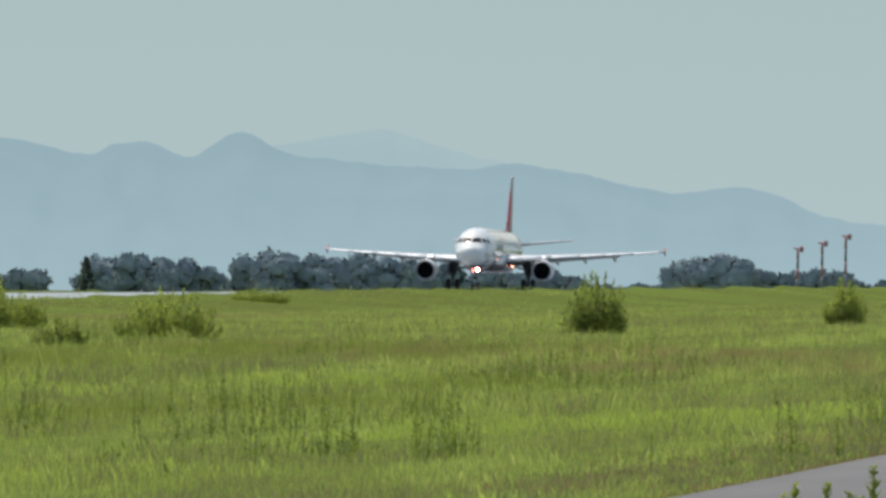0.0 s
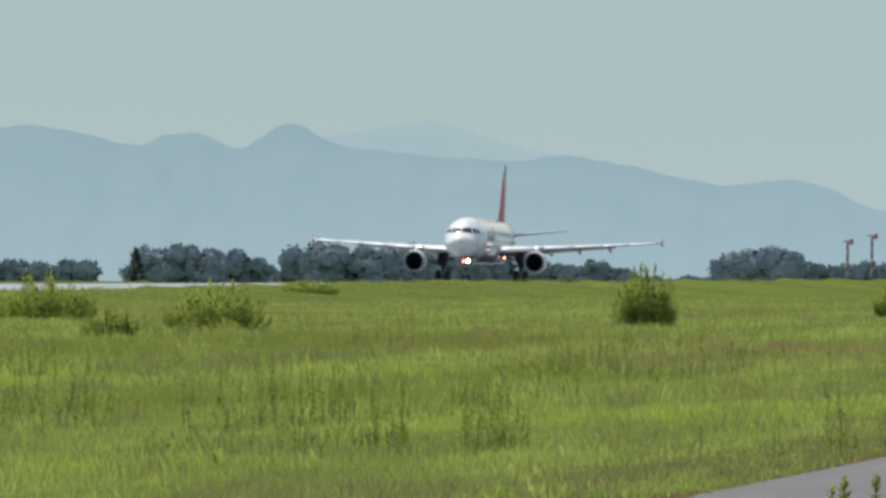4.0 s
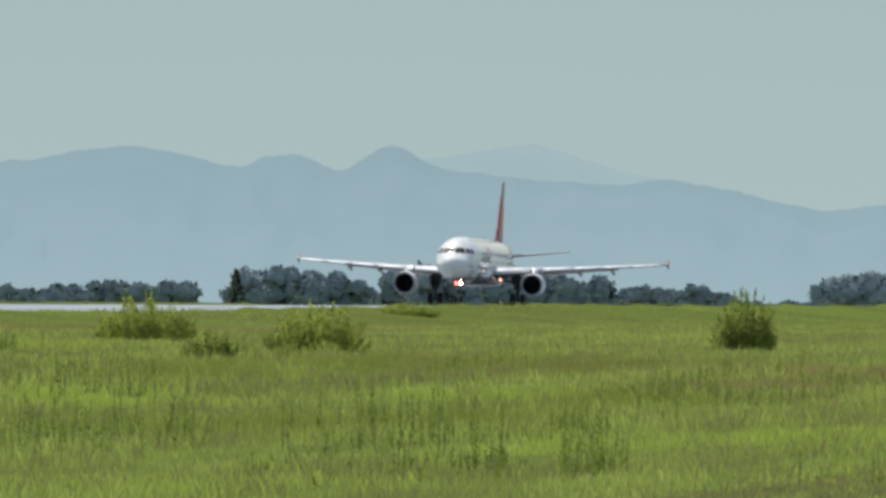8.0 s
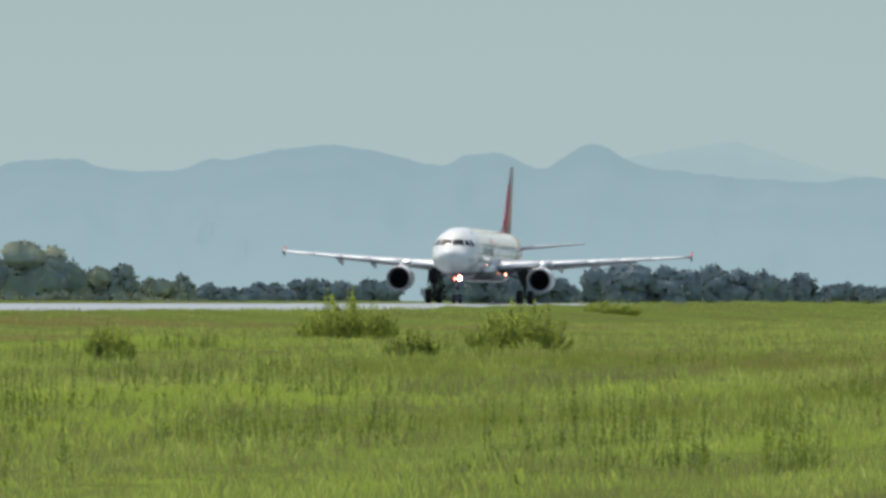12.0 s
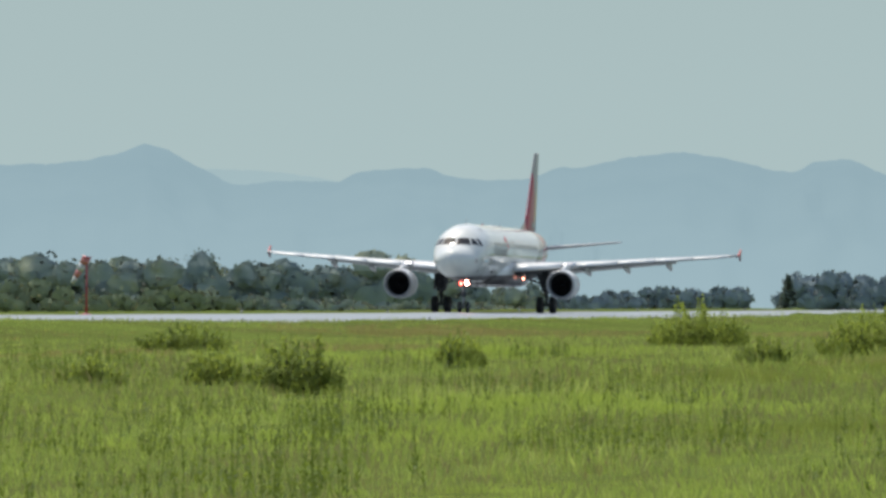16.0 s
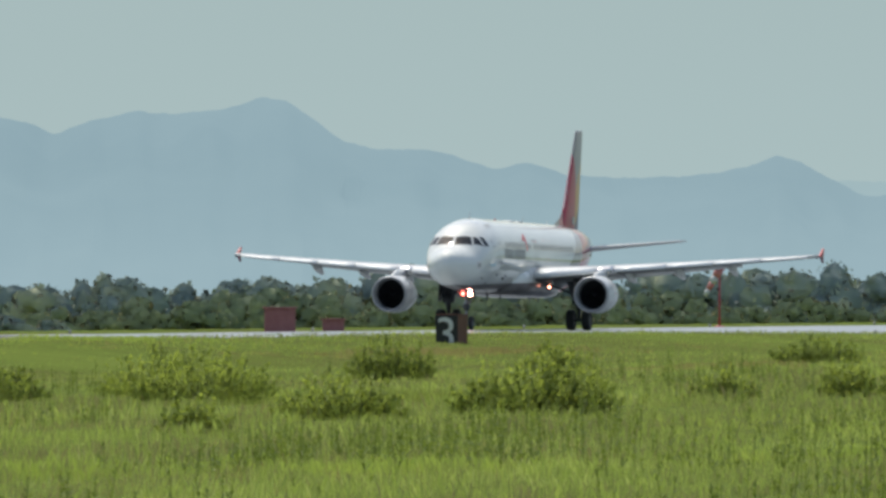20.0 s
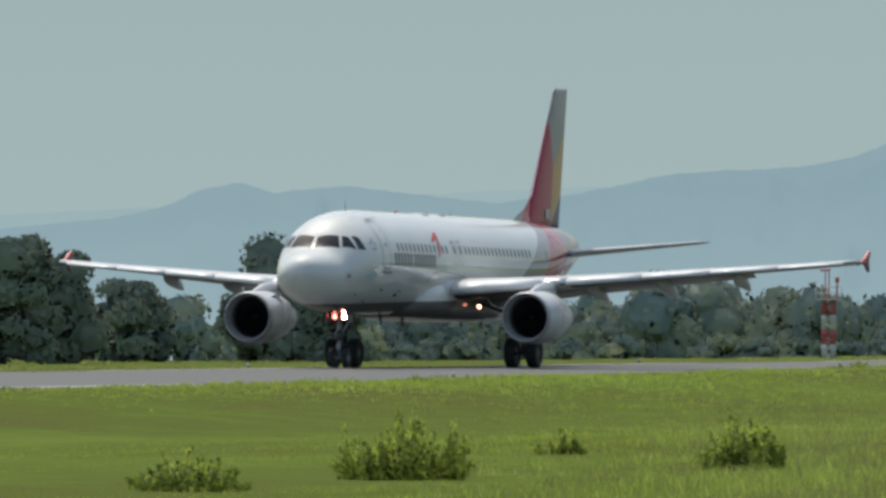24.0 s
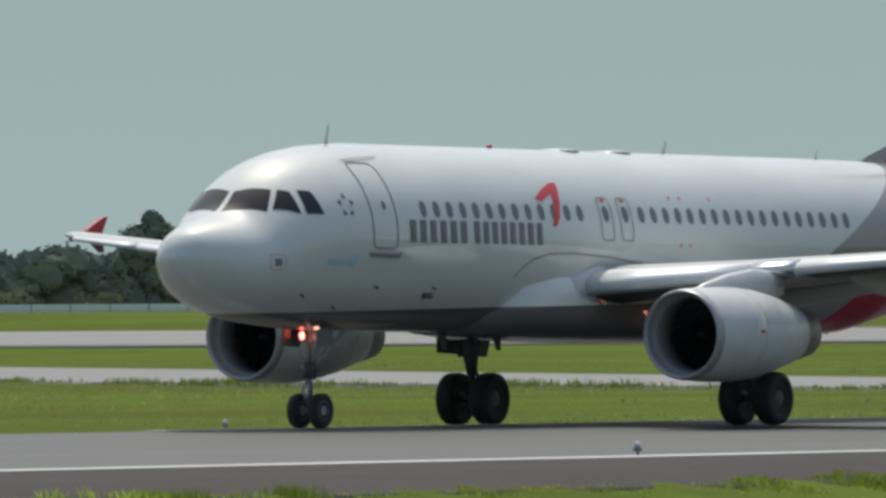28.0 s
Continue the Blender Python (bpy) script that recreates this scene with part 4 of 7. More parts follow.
NEAR_RANGE = [(2.5, 0.12), (5.0, 0.15), (5.37, 0.175), (5.58, 0.20), (5.69, 0.235), (5.80, 0.295), (5.97, 0.332), (6.22, 0.296), (6.41, 0.325), (6.59, 0.374), (6.77, 0.397), (6.88, 0.42),
              (7.07, 0.39), (7.38, 0.40), (7.56, 0.42), (7.76, 0.435), (7.85, 0.46), (7.96, 0.525), (8.03, 0.538), (8.10, 0.49), (8.20, 0.424), (8.27, 0.44), (8.36, 0.492), (8.54, 0.478), (8.60, 0.436),
              (8.70, 0.44), (8.80, 0.472), (8.95, 0.503), (9.08, 0.512), (9.29, 0.492), (9.48, 0.445), (9.57, 0.449), (9.68, 0.405), (9.84, 0.39), (9.98, 0.40), (10.1, 0.44), (10.28, 0.436), (10.4, 0.42), (10.46, 0.377)]
MID_RANGE = [(10.66, 0.385), (10.9, 0.364), (10.96, 0.40), (11.07, 0.45), (11.18, 0.515), (11.26, 0.530), (11.37, 0.485), (11.6, 0.447), (11.9, 0.436), (12.12, 0.45), (12.22, 0.486), (12.3, 0.497), (12.4, 0.47),
             (12.5, 0.50), (12.66, 0.549), (12.9, 0.552), (13.04, 0.587), (13.17, 0.69), (13.25, 0.743), (13.36, 0.764), (13.5, 0.715), (13.72, 0.69), (13.87, 0.705), (14.08, 0.655), (14.21, 0.605), (14.30, 0.652),
             (14.54, 0.70), (14.7, 0.685), (14.92, 0.70), (15.1, 0.68), (15.28, 0.655), (15.45, 0.67), (15.55, 0.69), (15.63, 0.65), (15.75, 0.60), (15.95, 0.562), (16.2, 0.547), (16.5, 0.53), (16.7, 0.485), (16.88, 0.45)]
LEFT_RANGE = [(17.2, 0.41), (17.5, 0.44), (17.8, 0.48), (17.95, 0.47), (18.11, 0.45), (18.25, 0.494), (18.41, 0.465), (18.55, 0.40), (18.75, 0.35), (19.2, 0.307), (19.45, 0.25), (19.75, 0.19), (20.4, 0.15), (21.4, 0.12),
              (22.0, 0.16), (22.3, 0.25), (22.8, 0.355), (23.5, 0.28), (24.2, 0.38), (24.6, 0.384), (24.78, 0.415), (25.0, 0.393), (25.22, 0.36), (25.5, 0.40), (25.72, 0.46), (26.0, 0.50), (26.4, 0.48), (26.9, 0.43),
              (27.38, 0.31), (27.55, 0.369), (27.7, 0.38), (27.85, 0.36), (28.08, 0.306), (28.2, 0.335), (28.35, 0.368), (28.47, 0.362), (28.56, 0.319), (28.72, 0.216), (29.0, 0.06), (29.6, -0.1), (31.0, -0.2)]
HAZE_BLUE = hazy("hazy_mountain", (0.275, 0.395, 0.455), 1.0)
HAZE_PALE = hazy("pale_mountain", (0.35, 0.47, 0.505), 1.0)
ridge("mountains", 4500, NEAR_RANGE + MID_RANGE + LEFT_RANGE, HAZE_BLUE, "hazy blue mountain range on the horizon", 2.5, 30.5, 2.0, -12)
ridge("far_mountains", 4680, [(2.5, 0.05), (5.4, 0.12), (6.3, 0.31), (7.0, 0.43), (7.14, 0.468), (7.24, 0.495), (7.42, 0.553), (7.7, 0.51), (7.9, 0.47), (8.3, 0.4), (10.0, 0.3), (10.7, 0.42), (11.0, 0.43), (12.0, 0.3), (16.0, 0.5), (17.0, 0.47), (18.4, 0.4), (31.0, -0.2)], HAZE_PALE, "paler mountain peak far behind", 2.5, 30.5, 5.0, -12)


def build_haze():
    """A ring of hazy sky behind everything, all the way round."""
    m, nt, p = nodes_of("hazy_sky")
    x, y, z = split_xyz(nt)
    n = node(nt, "ShaderNodeTexNoise", scale=0.0022, detail=4.0)
    nt.links.new(coords(nt, (1, 1, 4)), n.inputs["Vector"])
    f = calc(nt, "ADD", calc(nt, "DIVIDE", z, 320.0), calc(nt, "MULTIPLY_ADD", n.outputs[0], 0.16, -0.08))
    c = ramp(nt, f, [(0.0, (0.43, 0.545, 0.56)), (0.45, (0.40, 0.505, 0.515)), (1.0, (0.37, 0.475, 0.50))])
    em = nt.nodes.new("ShaderNodeEmission")
    nt.links.new(c, em.inputs[0])
    em.inputs[1].default_value = 1.0
    nt.links.new(em.outputs[0], nt.nodes["Material Output"].inputs[0])
    k = 96
    vs = [(4900 * math.cos(2 * math.pi * i / k), 4900 * math.sin(2 * math.pi * i / k), z) for z in (-40, 40, 140, 330) for i in range(k)]
    fs = [(j * k + i, j * k + (i + 1) % k, (j + 1) * k + (i + 1) % k, (j + 1) * k + i) for j in range(3) for i in range(k)]
    tagged(new("backdrop", fast_mesh("backdrop", vs, fs, m, True)), "pale grey-green hazy sky above the horizon", "sky", kind="structure")


build_haze()


# ---- foliage ----
def leafy(name, dark, light, island=0.7, through_light=0.3, fine=1.2, broad=0.15, stops=None, stretch=(1, 0.6, 1)):
    """Leaves or blades that let light through."""
    m = surface(name, dark, light, 0.65, 0, fine, broad, 0, stretch, island, 0, stops)
    nt = m.node_tree
    p = nt.nodes["Principled BSDF"]
    p.inputs["Specular IOR Level"].default_value = 0.25
    colour = p.inputs["Base Color"].links[0].from_socket
    tr = nt.nodes.new("ShaderNodeBsdfTranslucent")
    nt.links.new(mix(nt, 1.0, colour, (1.0, 1.0, 0.6), "MULTIPLY"), tr.inputs[0])
    both = nt.nodes.new("ShaderNodeMixShader")
    both.inputs[0].default_value = through_light
    nt.links.new(p.outputs[0], both.inputs[1])
    nt.links.new(tr.outputs[0], both.inputs[2])
    nt.links.new(both.outputs[0], nt.nodes["Material Output"].inputs[0])
    return m


# leaf colours lightened, and blued furthest off, to stand in for distance haze
WOOD_LEAF = leafy("woodland_leaf", (0.262, 0.338, 0.321), (0.363, 0.440, 0.372), 0.1, 0.16, 0.5, 0.1, [(0.38, (0.290, 0.363, 0.345)), (0.5, (0.370, 0.436, 0.370)), (0.62, (0.528, 0.554, 0.363))], (1, 0.6, 0.35))
FAR_HAZED_LEAF = leafy("far_hazed_leaf", (0.285, 0.356, 0.388), (0.364, 0.443, 0.451), 0.06, 0.16, 0.5, 0.1)
TREE_LEAF = leafy("tree_leaf", (0.245, 0.305, 0.275), (0.33, 0.385, 0.31), 0.1, 0.16, 0.9, 0.2)
for m in (WOOD_LEAF, FAR_HAZED_LEAF, TREE_LEAF):
    m.node_tree.nodes["Principled BSDF"].inputs["Specular IOR Level"].default_value = 0.05
SHRUB_LEAF = leafy("shrub_leaf", (0.275, 0.352, 0.094), (0.429, 0.517, 0.132), 0.12, 0.6)
DARK_SHRUB = leafy("dark_shrub_leaf", (0.209, 0.275, 0.075), (0.352, 0.435, 0.116), 0.12, 0.6)
BARK = surface("bark", (0.05, 0.04, 0.03), (0.12, 0.1, 0.08), 0.9, 0, 10, 1, 0.3)
BLADE = leafy("grass_blade", (0.1, 0.13, 0.02), (0.2, 0.24, 0.035), 0.24, 0.5, 0.8, 0.15, [(0.38, (0.286, 0.268, 0.156)), (0.45, (0.303, 0.328, 0.146)), (0.50, (0.320, 0.398, 0.125)), (0.55, (0.406, 0.501, 0.140)), (0.61, (0.501, 0.597, 0.177)), (0.70, (0.605, 0.658, 0.281))], (1, 0.06, 1))
MOWN_BLADE = leafy("mown_grass_blade", (0.1, 0.13, 0.02), (0.2, 0.24, 0.035), 0.06, 0.5, 0.45, 0.14, [(0.40, (0.214, 0.223, 0.067)), (0.47, (0.252, 0.299, 0.063)), (0.52, (0.328, 0.423, 0.070)), (0.57, (0.475, 0.570, 0.100))], (1, 0.035, 1))
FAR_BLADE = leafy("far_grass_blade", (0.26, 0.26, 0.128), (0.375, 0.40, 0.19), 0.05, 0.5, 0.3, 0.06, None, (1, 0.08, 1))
WEED = leafy("weed_leaf", (0.125, 0.17, 0.042), (0.25, 0.315, 0.08), 0.4, 0.5)
STALK = leafy("dry_stalk", (0.27, 0.19, 0.115), (0.40, 0.31, 0.18), 0.4, 0.45)
rng = np.random.default_rng(7)


def clump_quads(centres, size, up=0.0, out=None, spread=0.55):
    """Small leaf-spray quads at the centres, of random turn or facing roughly outwards."""
    n = len(centres)
    if out is None:
        u = rng.normal(size=(n, 3)) + np.array((0, 0, up))
        face = rng.normal(size=(n, 3))
    else:
        face = out + spread * rng.normal(size=(n, 3))
        u = np.cross(face, rng.normal(size=(n, 3)))
    u /= np.linalg.norm(u, axis=1)[:, None]
    v = np.cross(u, face)
    v /= np.linalg.norm(v, axis=1)[:, None]
    s = size * rng.uniform(0.5, 1.25, n)[:, None]
    t = s * rng.uniform(0.45, 0.9, n)[:, None]
    quad = np.stack([centres - u * s, centres + v * t * 0.9 - u * s * 0.1, centres + u * s, centres - v * t + u * s * 0.15], 1)
    return quad.reshape(-1, 3), np.arange(4 * n).reshape(-1, 4)


def crown_lobes(h, w, base=0.0, lobes=7):
    """Centres and radii of the uneven lobes that make up a crown."""
    cs, rs = [], []
    for k in range(lobes):
        a, q = rng.uniform(0, 2 * np.pi), rng.uniform(0, 1) ** 0.6
        zc = (base + 0.12 + (0.70 - base) * (k + rng.uniform(0.1, 0.9)) / lobes) * h
        spread = 0.5 * w * (1 - 0.7 * (zc / h - 0.4) ** 2)
        cs.append((math.cos(a) * q * spread * 0.72, math.sin(a) * q * spread * 0.72, zc))
        rs.append(np.array((0.3 * w, 0.3 * w, 0.19 * h)) * rng.uniform(0.75, 1.15))
    return np.array(cs), np.array(rs)


def lobe_leaves(cs, rs, n):
    """Points over the lobes' surfaces."""
    m = max(1, n // len(cs))
    d = rng.normal(size=(len(cs), m, 3))
    d /= np.linalg.norm(d, axis=2)[:, :, None]
    c = (cs[:, None] + d * rs[:, None] * rng.uniform(0.8, 1.02, (len(cs), m))[:, :, None]).reshape(-1, 3)
    return c, d.reshape(-1, 3)


def lobe_hearts(cs, rs, size=0.72):
    """Closed, dented lobes below the leaves, so that no sky shows through a crown."""
    nu, nv = 8, 5
    u, v = np.meshgrid(np.arange(nu) / nu * 2 * np.pi, np.arange(nv + 1) / nv * np.pi)
    unit = np.stack([np.cos(u) * np.sin(v), np.sin(u) * np.sin(v), np.cos(v)], -1).reshape(-1, 3)
    vs = cs[:, None] + unit[None] * rs[:, None] * size * rng.uniform(0.7, 1.12, (len(cs), len(unit)))[:, :, None]
    i, j = np.meshgrid(np.arange(nv), np.arange(nu), indexing="ij")
    q = np.stack([i * nu + j, (i + 1) * nu + j, (i + 1) * nu + (j + 1) % nu, i * nu + (j + 1) % nu], -1).reshape(-1, 4)
    f = (q[None] + (np.arange(len(cs)) * len(unit))[:, None, None]).reshape(-1, 4)
    return vs.reshape(-1, 3), f


def cone_points(h, w, n):
    z = rng.uniform(0.08, 1.0, n) ** 0.9
    a = rng.uniform(0, 2 * np.pi, n)
    r = 0.5 * w * (1 - z) ** 0.8 * rng.uniform(0.5, 1.05, n) + 0.02 * w
    return np.stack([r * np.cos(a), r * np.sin(a), z * h], 1)


def polar(az, r):
    return -math.sin(radians(az)) * r, math.cos(radians(az)) * r


def woods(name, stands, label, material=WOOD_LEAF, leaf=0.36, per=460):
    """Far woods in one mesh: rows of (az from, az to, distance, top elevation, spread)."""
    cs, rs, mid = [], [], []
    for a0, a1, r, top, spread in stands:
        width = radians(a1 - a0) * r
        n = max(3, int(width / 3.3) * 2)
        for k in range(n):
            az = a0 + (a1 - a0) * (k + rng.uniform(0.1, 0.9)) / n
            rad = r * (1 + rng.uniform(-0.015, 0.05))
            x, y = polar(az, rad)
            gz = float(ground_z(x, y))
            edge = min(1.0, 0.55 + 4.0 * min(az - a0, a1 - az) / max(a1 - a0, 0.3))
            h = (EYE + rad * math.tan(radians(top)) - gz) * edge * (1 + rng.uniform(-spread, spread * 0.35))
            h = max(h, 1.2)
            c, q = crown_lobes(h, rng.uniform(0.9, 1.5) * min(max(h, 3.2), 8.5), -0.12, 10)
            q = q * rng.uniform(0.6, 1.0, (10, 1)) * np.array((1, 1, 1.6))
            c[:, 2] *= 0.88
            cs.append(c + np.array((x, y, gz)))
            rs.append(q)
            mid.append(np.tile((x, y, gz + 0.35 * h), (10, 1)))
    cs, rs, mid = np.concatenate(cs), np.concatenate(rs), np.concatenate(mid)
    v, f = lobe_hearts(cs, rs, 0.88)
    c, d = lobe_leaves(cs, rs, per * len(cs) // 10)
    v2, f2 = clump_quads(c, leaf, 0, d, 0.7)
    edge = -mid * np.array((1, 1, 0)) / np.hypot(mid[:, 0], mid[:, 1])[:, None] + np.array((0, 0, 0.1))
    way = 0.9 * edge + (cs - mid) * np.array((0.06, 0.06, 0.12))
    k, m = len(v) // len(cs), len(c) // len(cs)
    nh = np.repeat(way, k, 0) + 0.2 * (v - np.repeat(cs, k, 0)) / np.repeat(rs, k, 0) + 0.2 * rng.normal(size=v.shape)
    nl = np.repeat(np.repeat(way, m, 0) + 0.15 * d + 0.1 * rng.normal(size=d.shape), 4, 0)
    v, f = np.concatenate([v, v2]), np.concatenate([f, f2 + len(v)])
    tagged(new(name, fast_mesh(name, v, f, material, normals=np.concatenate([nh, nl]))), label, "woods", kind="stuff")


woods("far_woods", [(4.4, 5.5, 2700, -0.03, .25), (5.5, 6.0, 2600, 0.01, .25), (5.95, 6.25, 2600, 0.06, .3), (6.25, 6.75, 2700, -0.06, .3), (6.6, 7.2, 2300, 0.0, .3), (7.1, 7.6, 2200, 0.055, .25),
                    (7.55, 8.02, 2200, 0.06, .2), (8.0, 8.2, 2200, -0.01, .3), (8.15, 8.62, 2200, 0.055, .2), (8.5, 8.67, 2200, -0.02, .2), (8.8, 9.25, 2100, -0.02, .25), (9.2, 9.62, 2000, -0.04, .3)], "dark hazy belt of far trees beyond the runway", FAR_HAZED_LEAF, 0.5, 420)
woods("woods", [(9.6, 9.95, 1600, 0.0, .3), (9.9, 10.12, 1550, 0.05, .2), (10.1, 10.32, 1500, 0.115, .25), (10.3, 11.1, 1500, 0.085, .3), (11.0, 11.9, 1450, 0.115, .25), (11.85, 12.4, 1400, 0.075, .3),
                (12.4, 13.1, 1350, 0.075, .3), (13.0, 13.45, 1350, 0.07, .3), (13.4, 13.8, 1350, 0.065, .25), (13.75, 14.2, 1300, 0.045, .3), (14.1, 14.9, 1300, 0.01, .3), (9.6, 14.2, 1340, -0.085, .3)], "belt of green trees behind the runway")
woods("near_woods", [(14.8, 15.25, 1150, 0.035, .3), (15.2, 15.7, 1100, 0.055, .25), (15.65, 15.85, 1080, -0.01, .3), (15.8, 16.35, 1050, 0.085, .25), (16.3, 16.72, 1050, 0.165, .22), (16.65, 17.3, 1060, 0.05, .3), (17.2, 17.8, 1050, 0.03, .3), (14.2, 17.75, 1020, -0.12, .3)], "thick rounded belt of trees behind the runway", leaf=0.26, per=1000)
LIGHT_LEAF = leafy("undergrowth_leaf", (0.256, 0.307, 0.179), (0.422, 0.461, 0.243), 0.15, 0.12)
woods("undergrowth", [(10.9, 11.6, 1230, -0.05, .45), (11.5, 12.6, 1210, -0.02, .45), (12.5, 13.6, 1180, -0.01, .45), (13.5, 14.3, 1150, -0.05, .45), (33.2, 36.2, 1452, 0.118, .3)], "paler green undergrowth before the trees", LIGHT_LEAF, 0.3, 330)
woods("left_woods", [(17.75, 18.15, 900, 0.08, .3), (18.1, 18.5, 880, -0.03, .3), (18.45, 18.95, 880, 0.04, .3), (18.9, 19.4, 860, 0.08, .3), (17.7, 19.45, 800, -0.02, .2), (20.55, 22.35, 930, -0.05, .2), (23.2, 25.3, 1150, 0.0, .2), (20.6, 21.2, 1000, -0.06, .3), (21.15, 21.5, 1000, 0.0, .35), (21.42, 21.75, 1000, 0.07, .3), (21.45, 22.2, 1000, 0.09, .35), (22.1, 22.8, 1100, 0.0, .3), (23.4, 23.9, 1200, 0.02, .3), (23.85, 24.75, 1200, 0.075, .3), (24.7, 25.3, 1250, 0.03, .3),
                     (25.3, 26.2, 1350, -0.055, .35), (26.15, 26.95, 1350, -0.005, .35), (26.9, 31.0, 1450, -0.065, .25), (26.9, 27.8, 1500, -0.05, .35), (27.8, 28.2, 1500, -0.03, .3), (28.15, 30.0, 1550, -0.075, .3), (30.0, 31.0, 1480, -0.045, .3), (31.0, 34.0, 1500, 0.0, .3)], "low dark scrub and trees behind the airfield", leaf=0.3, per=330)
WALL_LEAF = leafy("dark_woodland_leaf", (0.20, 0.245, 0.195), (0.30, 0.345, 0.235), 0.12, 0.16, 0.5, 0.12)
woods("wall_woods", [(33.2, 34.3, 1480, 0.24, .2), (34.2, 35.2, 1470, 0.295, .16), (35.0, 36.5, 1480, 0.26, .2), (33.3, 35.6, 1462, 0.17, .2)], "dark green wood behind a white wall", WALL_LEAF, leaf=0.32, per=620)


def tree(az, r, top, width, label, cone=False, n=900, leaf=0.4):
    x, y = polar(az, r)
    gz = float(ground_z(x, y))
    h = max(1.5, EYE + r * math.tan(radians(top)) - gz)
    t = thing("tree", label, "tree", (x, y, gz), "trees")
    trunk = [tube((0, 0, -0.2), (0.05, 0, h * 0.45), 0.05 * h ** 0.8, 0.03 * h ** 0.8, 9)]
    for k in range(5):
        a = k * 1.3 + az
        trunk.append(tube((0, 0, h * (0.25 + 0.05 * k)), (math.cos(a) * width * 0.3, math.sin(a) * width * 0.3, h * (0.5 + 0.07 * k)), 0.02 * h ** 0.8, 0.008 * h ** 0.8, 6))
    part("trunk", join(*trunk), BARK, t)
    if cone:
        v, f = clump_quads(cone_points(h, width, n), leaf)
    else:
        cs, rs = crown_lobes(h * 1.1, width * 1.2, -0.05, 30)
        rs *= rng.uniform(0.4, 0.85, (30, 1))
        v, f = lobe_hearts(cs, rs, 0.8)
        c, d = lobe_leaves(cs, rs, n * 5)
        v2, f2 = clump_quads(c, leaf * 0.6, 0, d, 0.7)
        v, f = np.concatenate([v, v2]), np.concatenate([f, f2 + len(v)])
    c = new("crown", fast_mesh("crown", v, f, TREE_LEAF, normals=0.3 * v / np.array((width, width, h)) - np.array((0, 0, 0.1)) - np.array((x, y, 0)) / r * 0.85 + 0.07 * rng.normal(size=v.shape)))
    c.parent = t
    return t


tree(8.63, 2150, 0.012, 3.4, "narrow dark conifer at the wood's end", True, 700, 0.4)
tree(19.22, 720, 0.27, 5.4, "broad dark-green tree beside the airfield buildings", n=1500, leaf=0.32)
tree(19.0, 728, 0.21, 4.6, "broad dark-green tree beside the airfield buildings", n=1200, leaf=0.32)
tree(19.42, 735, 0.08, 3.4, "low dark-green tree beside the airfield buildings", n=900, leaf=0.3)
tree(18.68, 760, 0.1, 4.6, "dark-green tree behind the runway", n=1200, leaf=0.32)
tree(18.06, 760, 0.26, 5.2, "tall dark-green tree behind the runway", n=1400, leaf=0.32)
tree(17.88, 770, 0.14, 4.0, "dark-green tree behind the runway", n=1200, leaf=0.32)
tree(18.22, 770, 0.12, 3.2, "dark-green tree behind the runway", n=1000, leaf=0.32)
tree(17.12, 800, 0.06, 3.2, "pointed dark tree behind the runway", True, 800, 0.3)
tree(28.4, 1150, 0.045, 3.8, "round lone tree beside a pole", n=900, leaf=0.3)
tree(30.75, 1120, 0.05, 4.0, "dark tree on the skyline", n=900, leaf=0.35)
tree(30.98, 1120, -0.01, 4.2, "dark tree on the skyline", n=900, leaf=0.35)
tree(34.3, 1440, 0.42, 5.5, "tall tree standing above the wood", n=1500, leaf=0.45)


def bush(x, y, w, h, dark, dense=1.0):
    """A low shrub of leaning shoots: dense below, with loose leafy tips above."""
    w, h = w * 1.12, h * 1.12
    z = float(ground_z(x, y))
    b = thing("bush", "dark leafy bush in the grass" if dark else "bright green shrub in the grass", "bush", (x, y, z - 0.05), "bushes in the grass")
    stems = []
    tips = []
    for k in range(int((30 + 30 * w) * dense)):
        a, q = rng.uniform(0, 2 * np.pi), rng.uniform(0.02, 1.0) ** 0.6
        reach = rng.uniform(0.35, 0.85) if rng.uniform() < 0.7 else rng.uniform(0.8, 1.25)
        tip = Vector((math.cos(a) * q * w * 0.52, math.sin(a) * q * w * 0.52, h * reach * (1 - 0.55 * q * q)))
        root = Vector((tip.x * 0.75, tip.y * 0.75, 0))
        if k < 6:
            stems.append(tube(root, tip, 0.018, 0.006, 5))
        m = int(28 + 42 * tip.z)
        u = rng.uniform(0.05, 1.0, m)
        c = np.array(root)[None] * (1 - u[:, None]) + np.array(tip)[None] * u[:, None]
        tips.append(c + rng.normal(size=(m, 3)) * np.array((0.12, 0.12, 0.05)) * (1.1 - u[:, None] * 0.85))
    for stem in stems:
        part("stem", stem, BARK, b)
    c = np.concatenate(tips)
    c[:, 2] = np.maximum(c[:, 2], 0.04)
    v, f = clump_quads(c, 0.055, 2.0)
    out = np.repeat(c / np.array((w, w, h)) + np.array((0, 0, -0.1)) + 0.12 * rng.normal(size=c.shape), 4, 0)
    leaves = new("foliage", fast_mesh("foliage", v, f, DARK_SHRUB if dark else SHRUB_LEAF, normals=out))
    leaves.parent = b


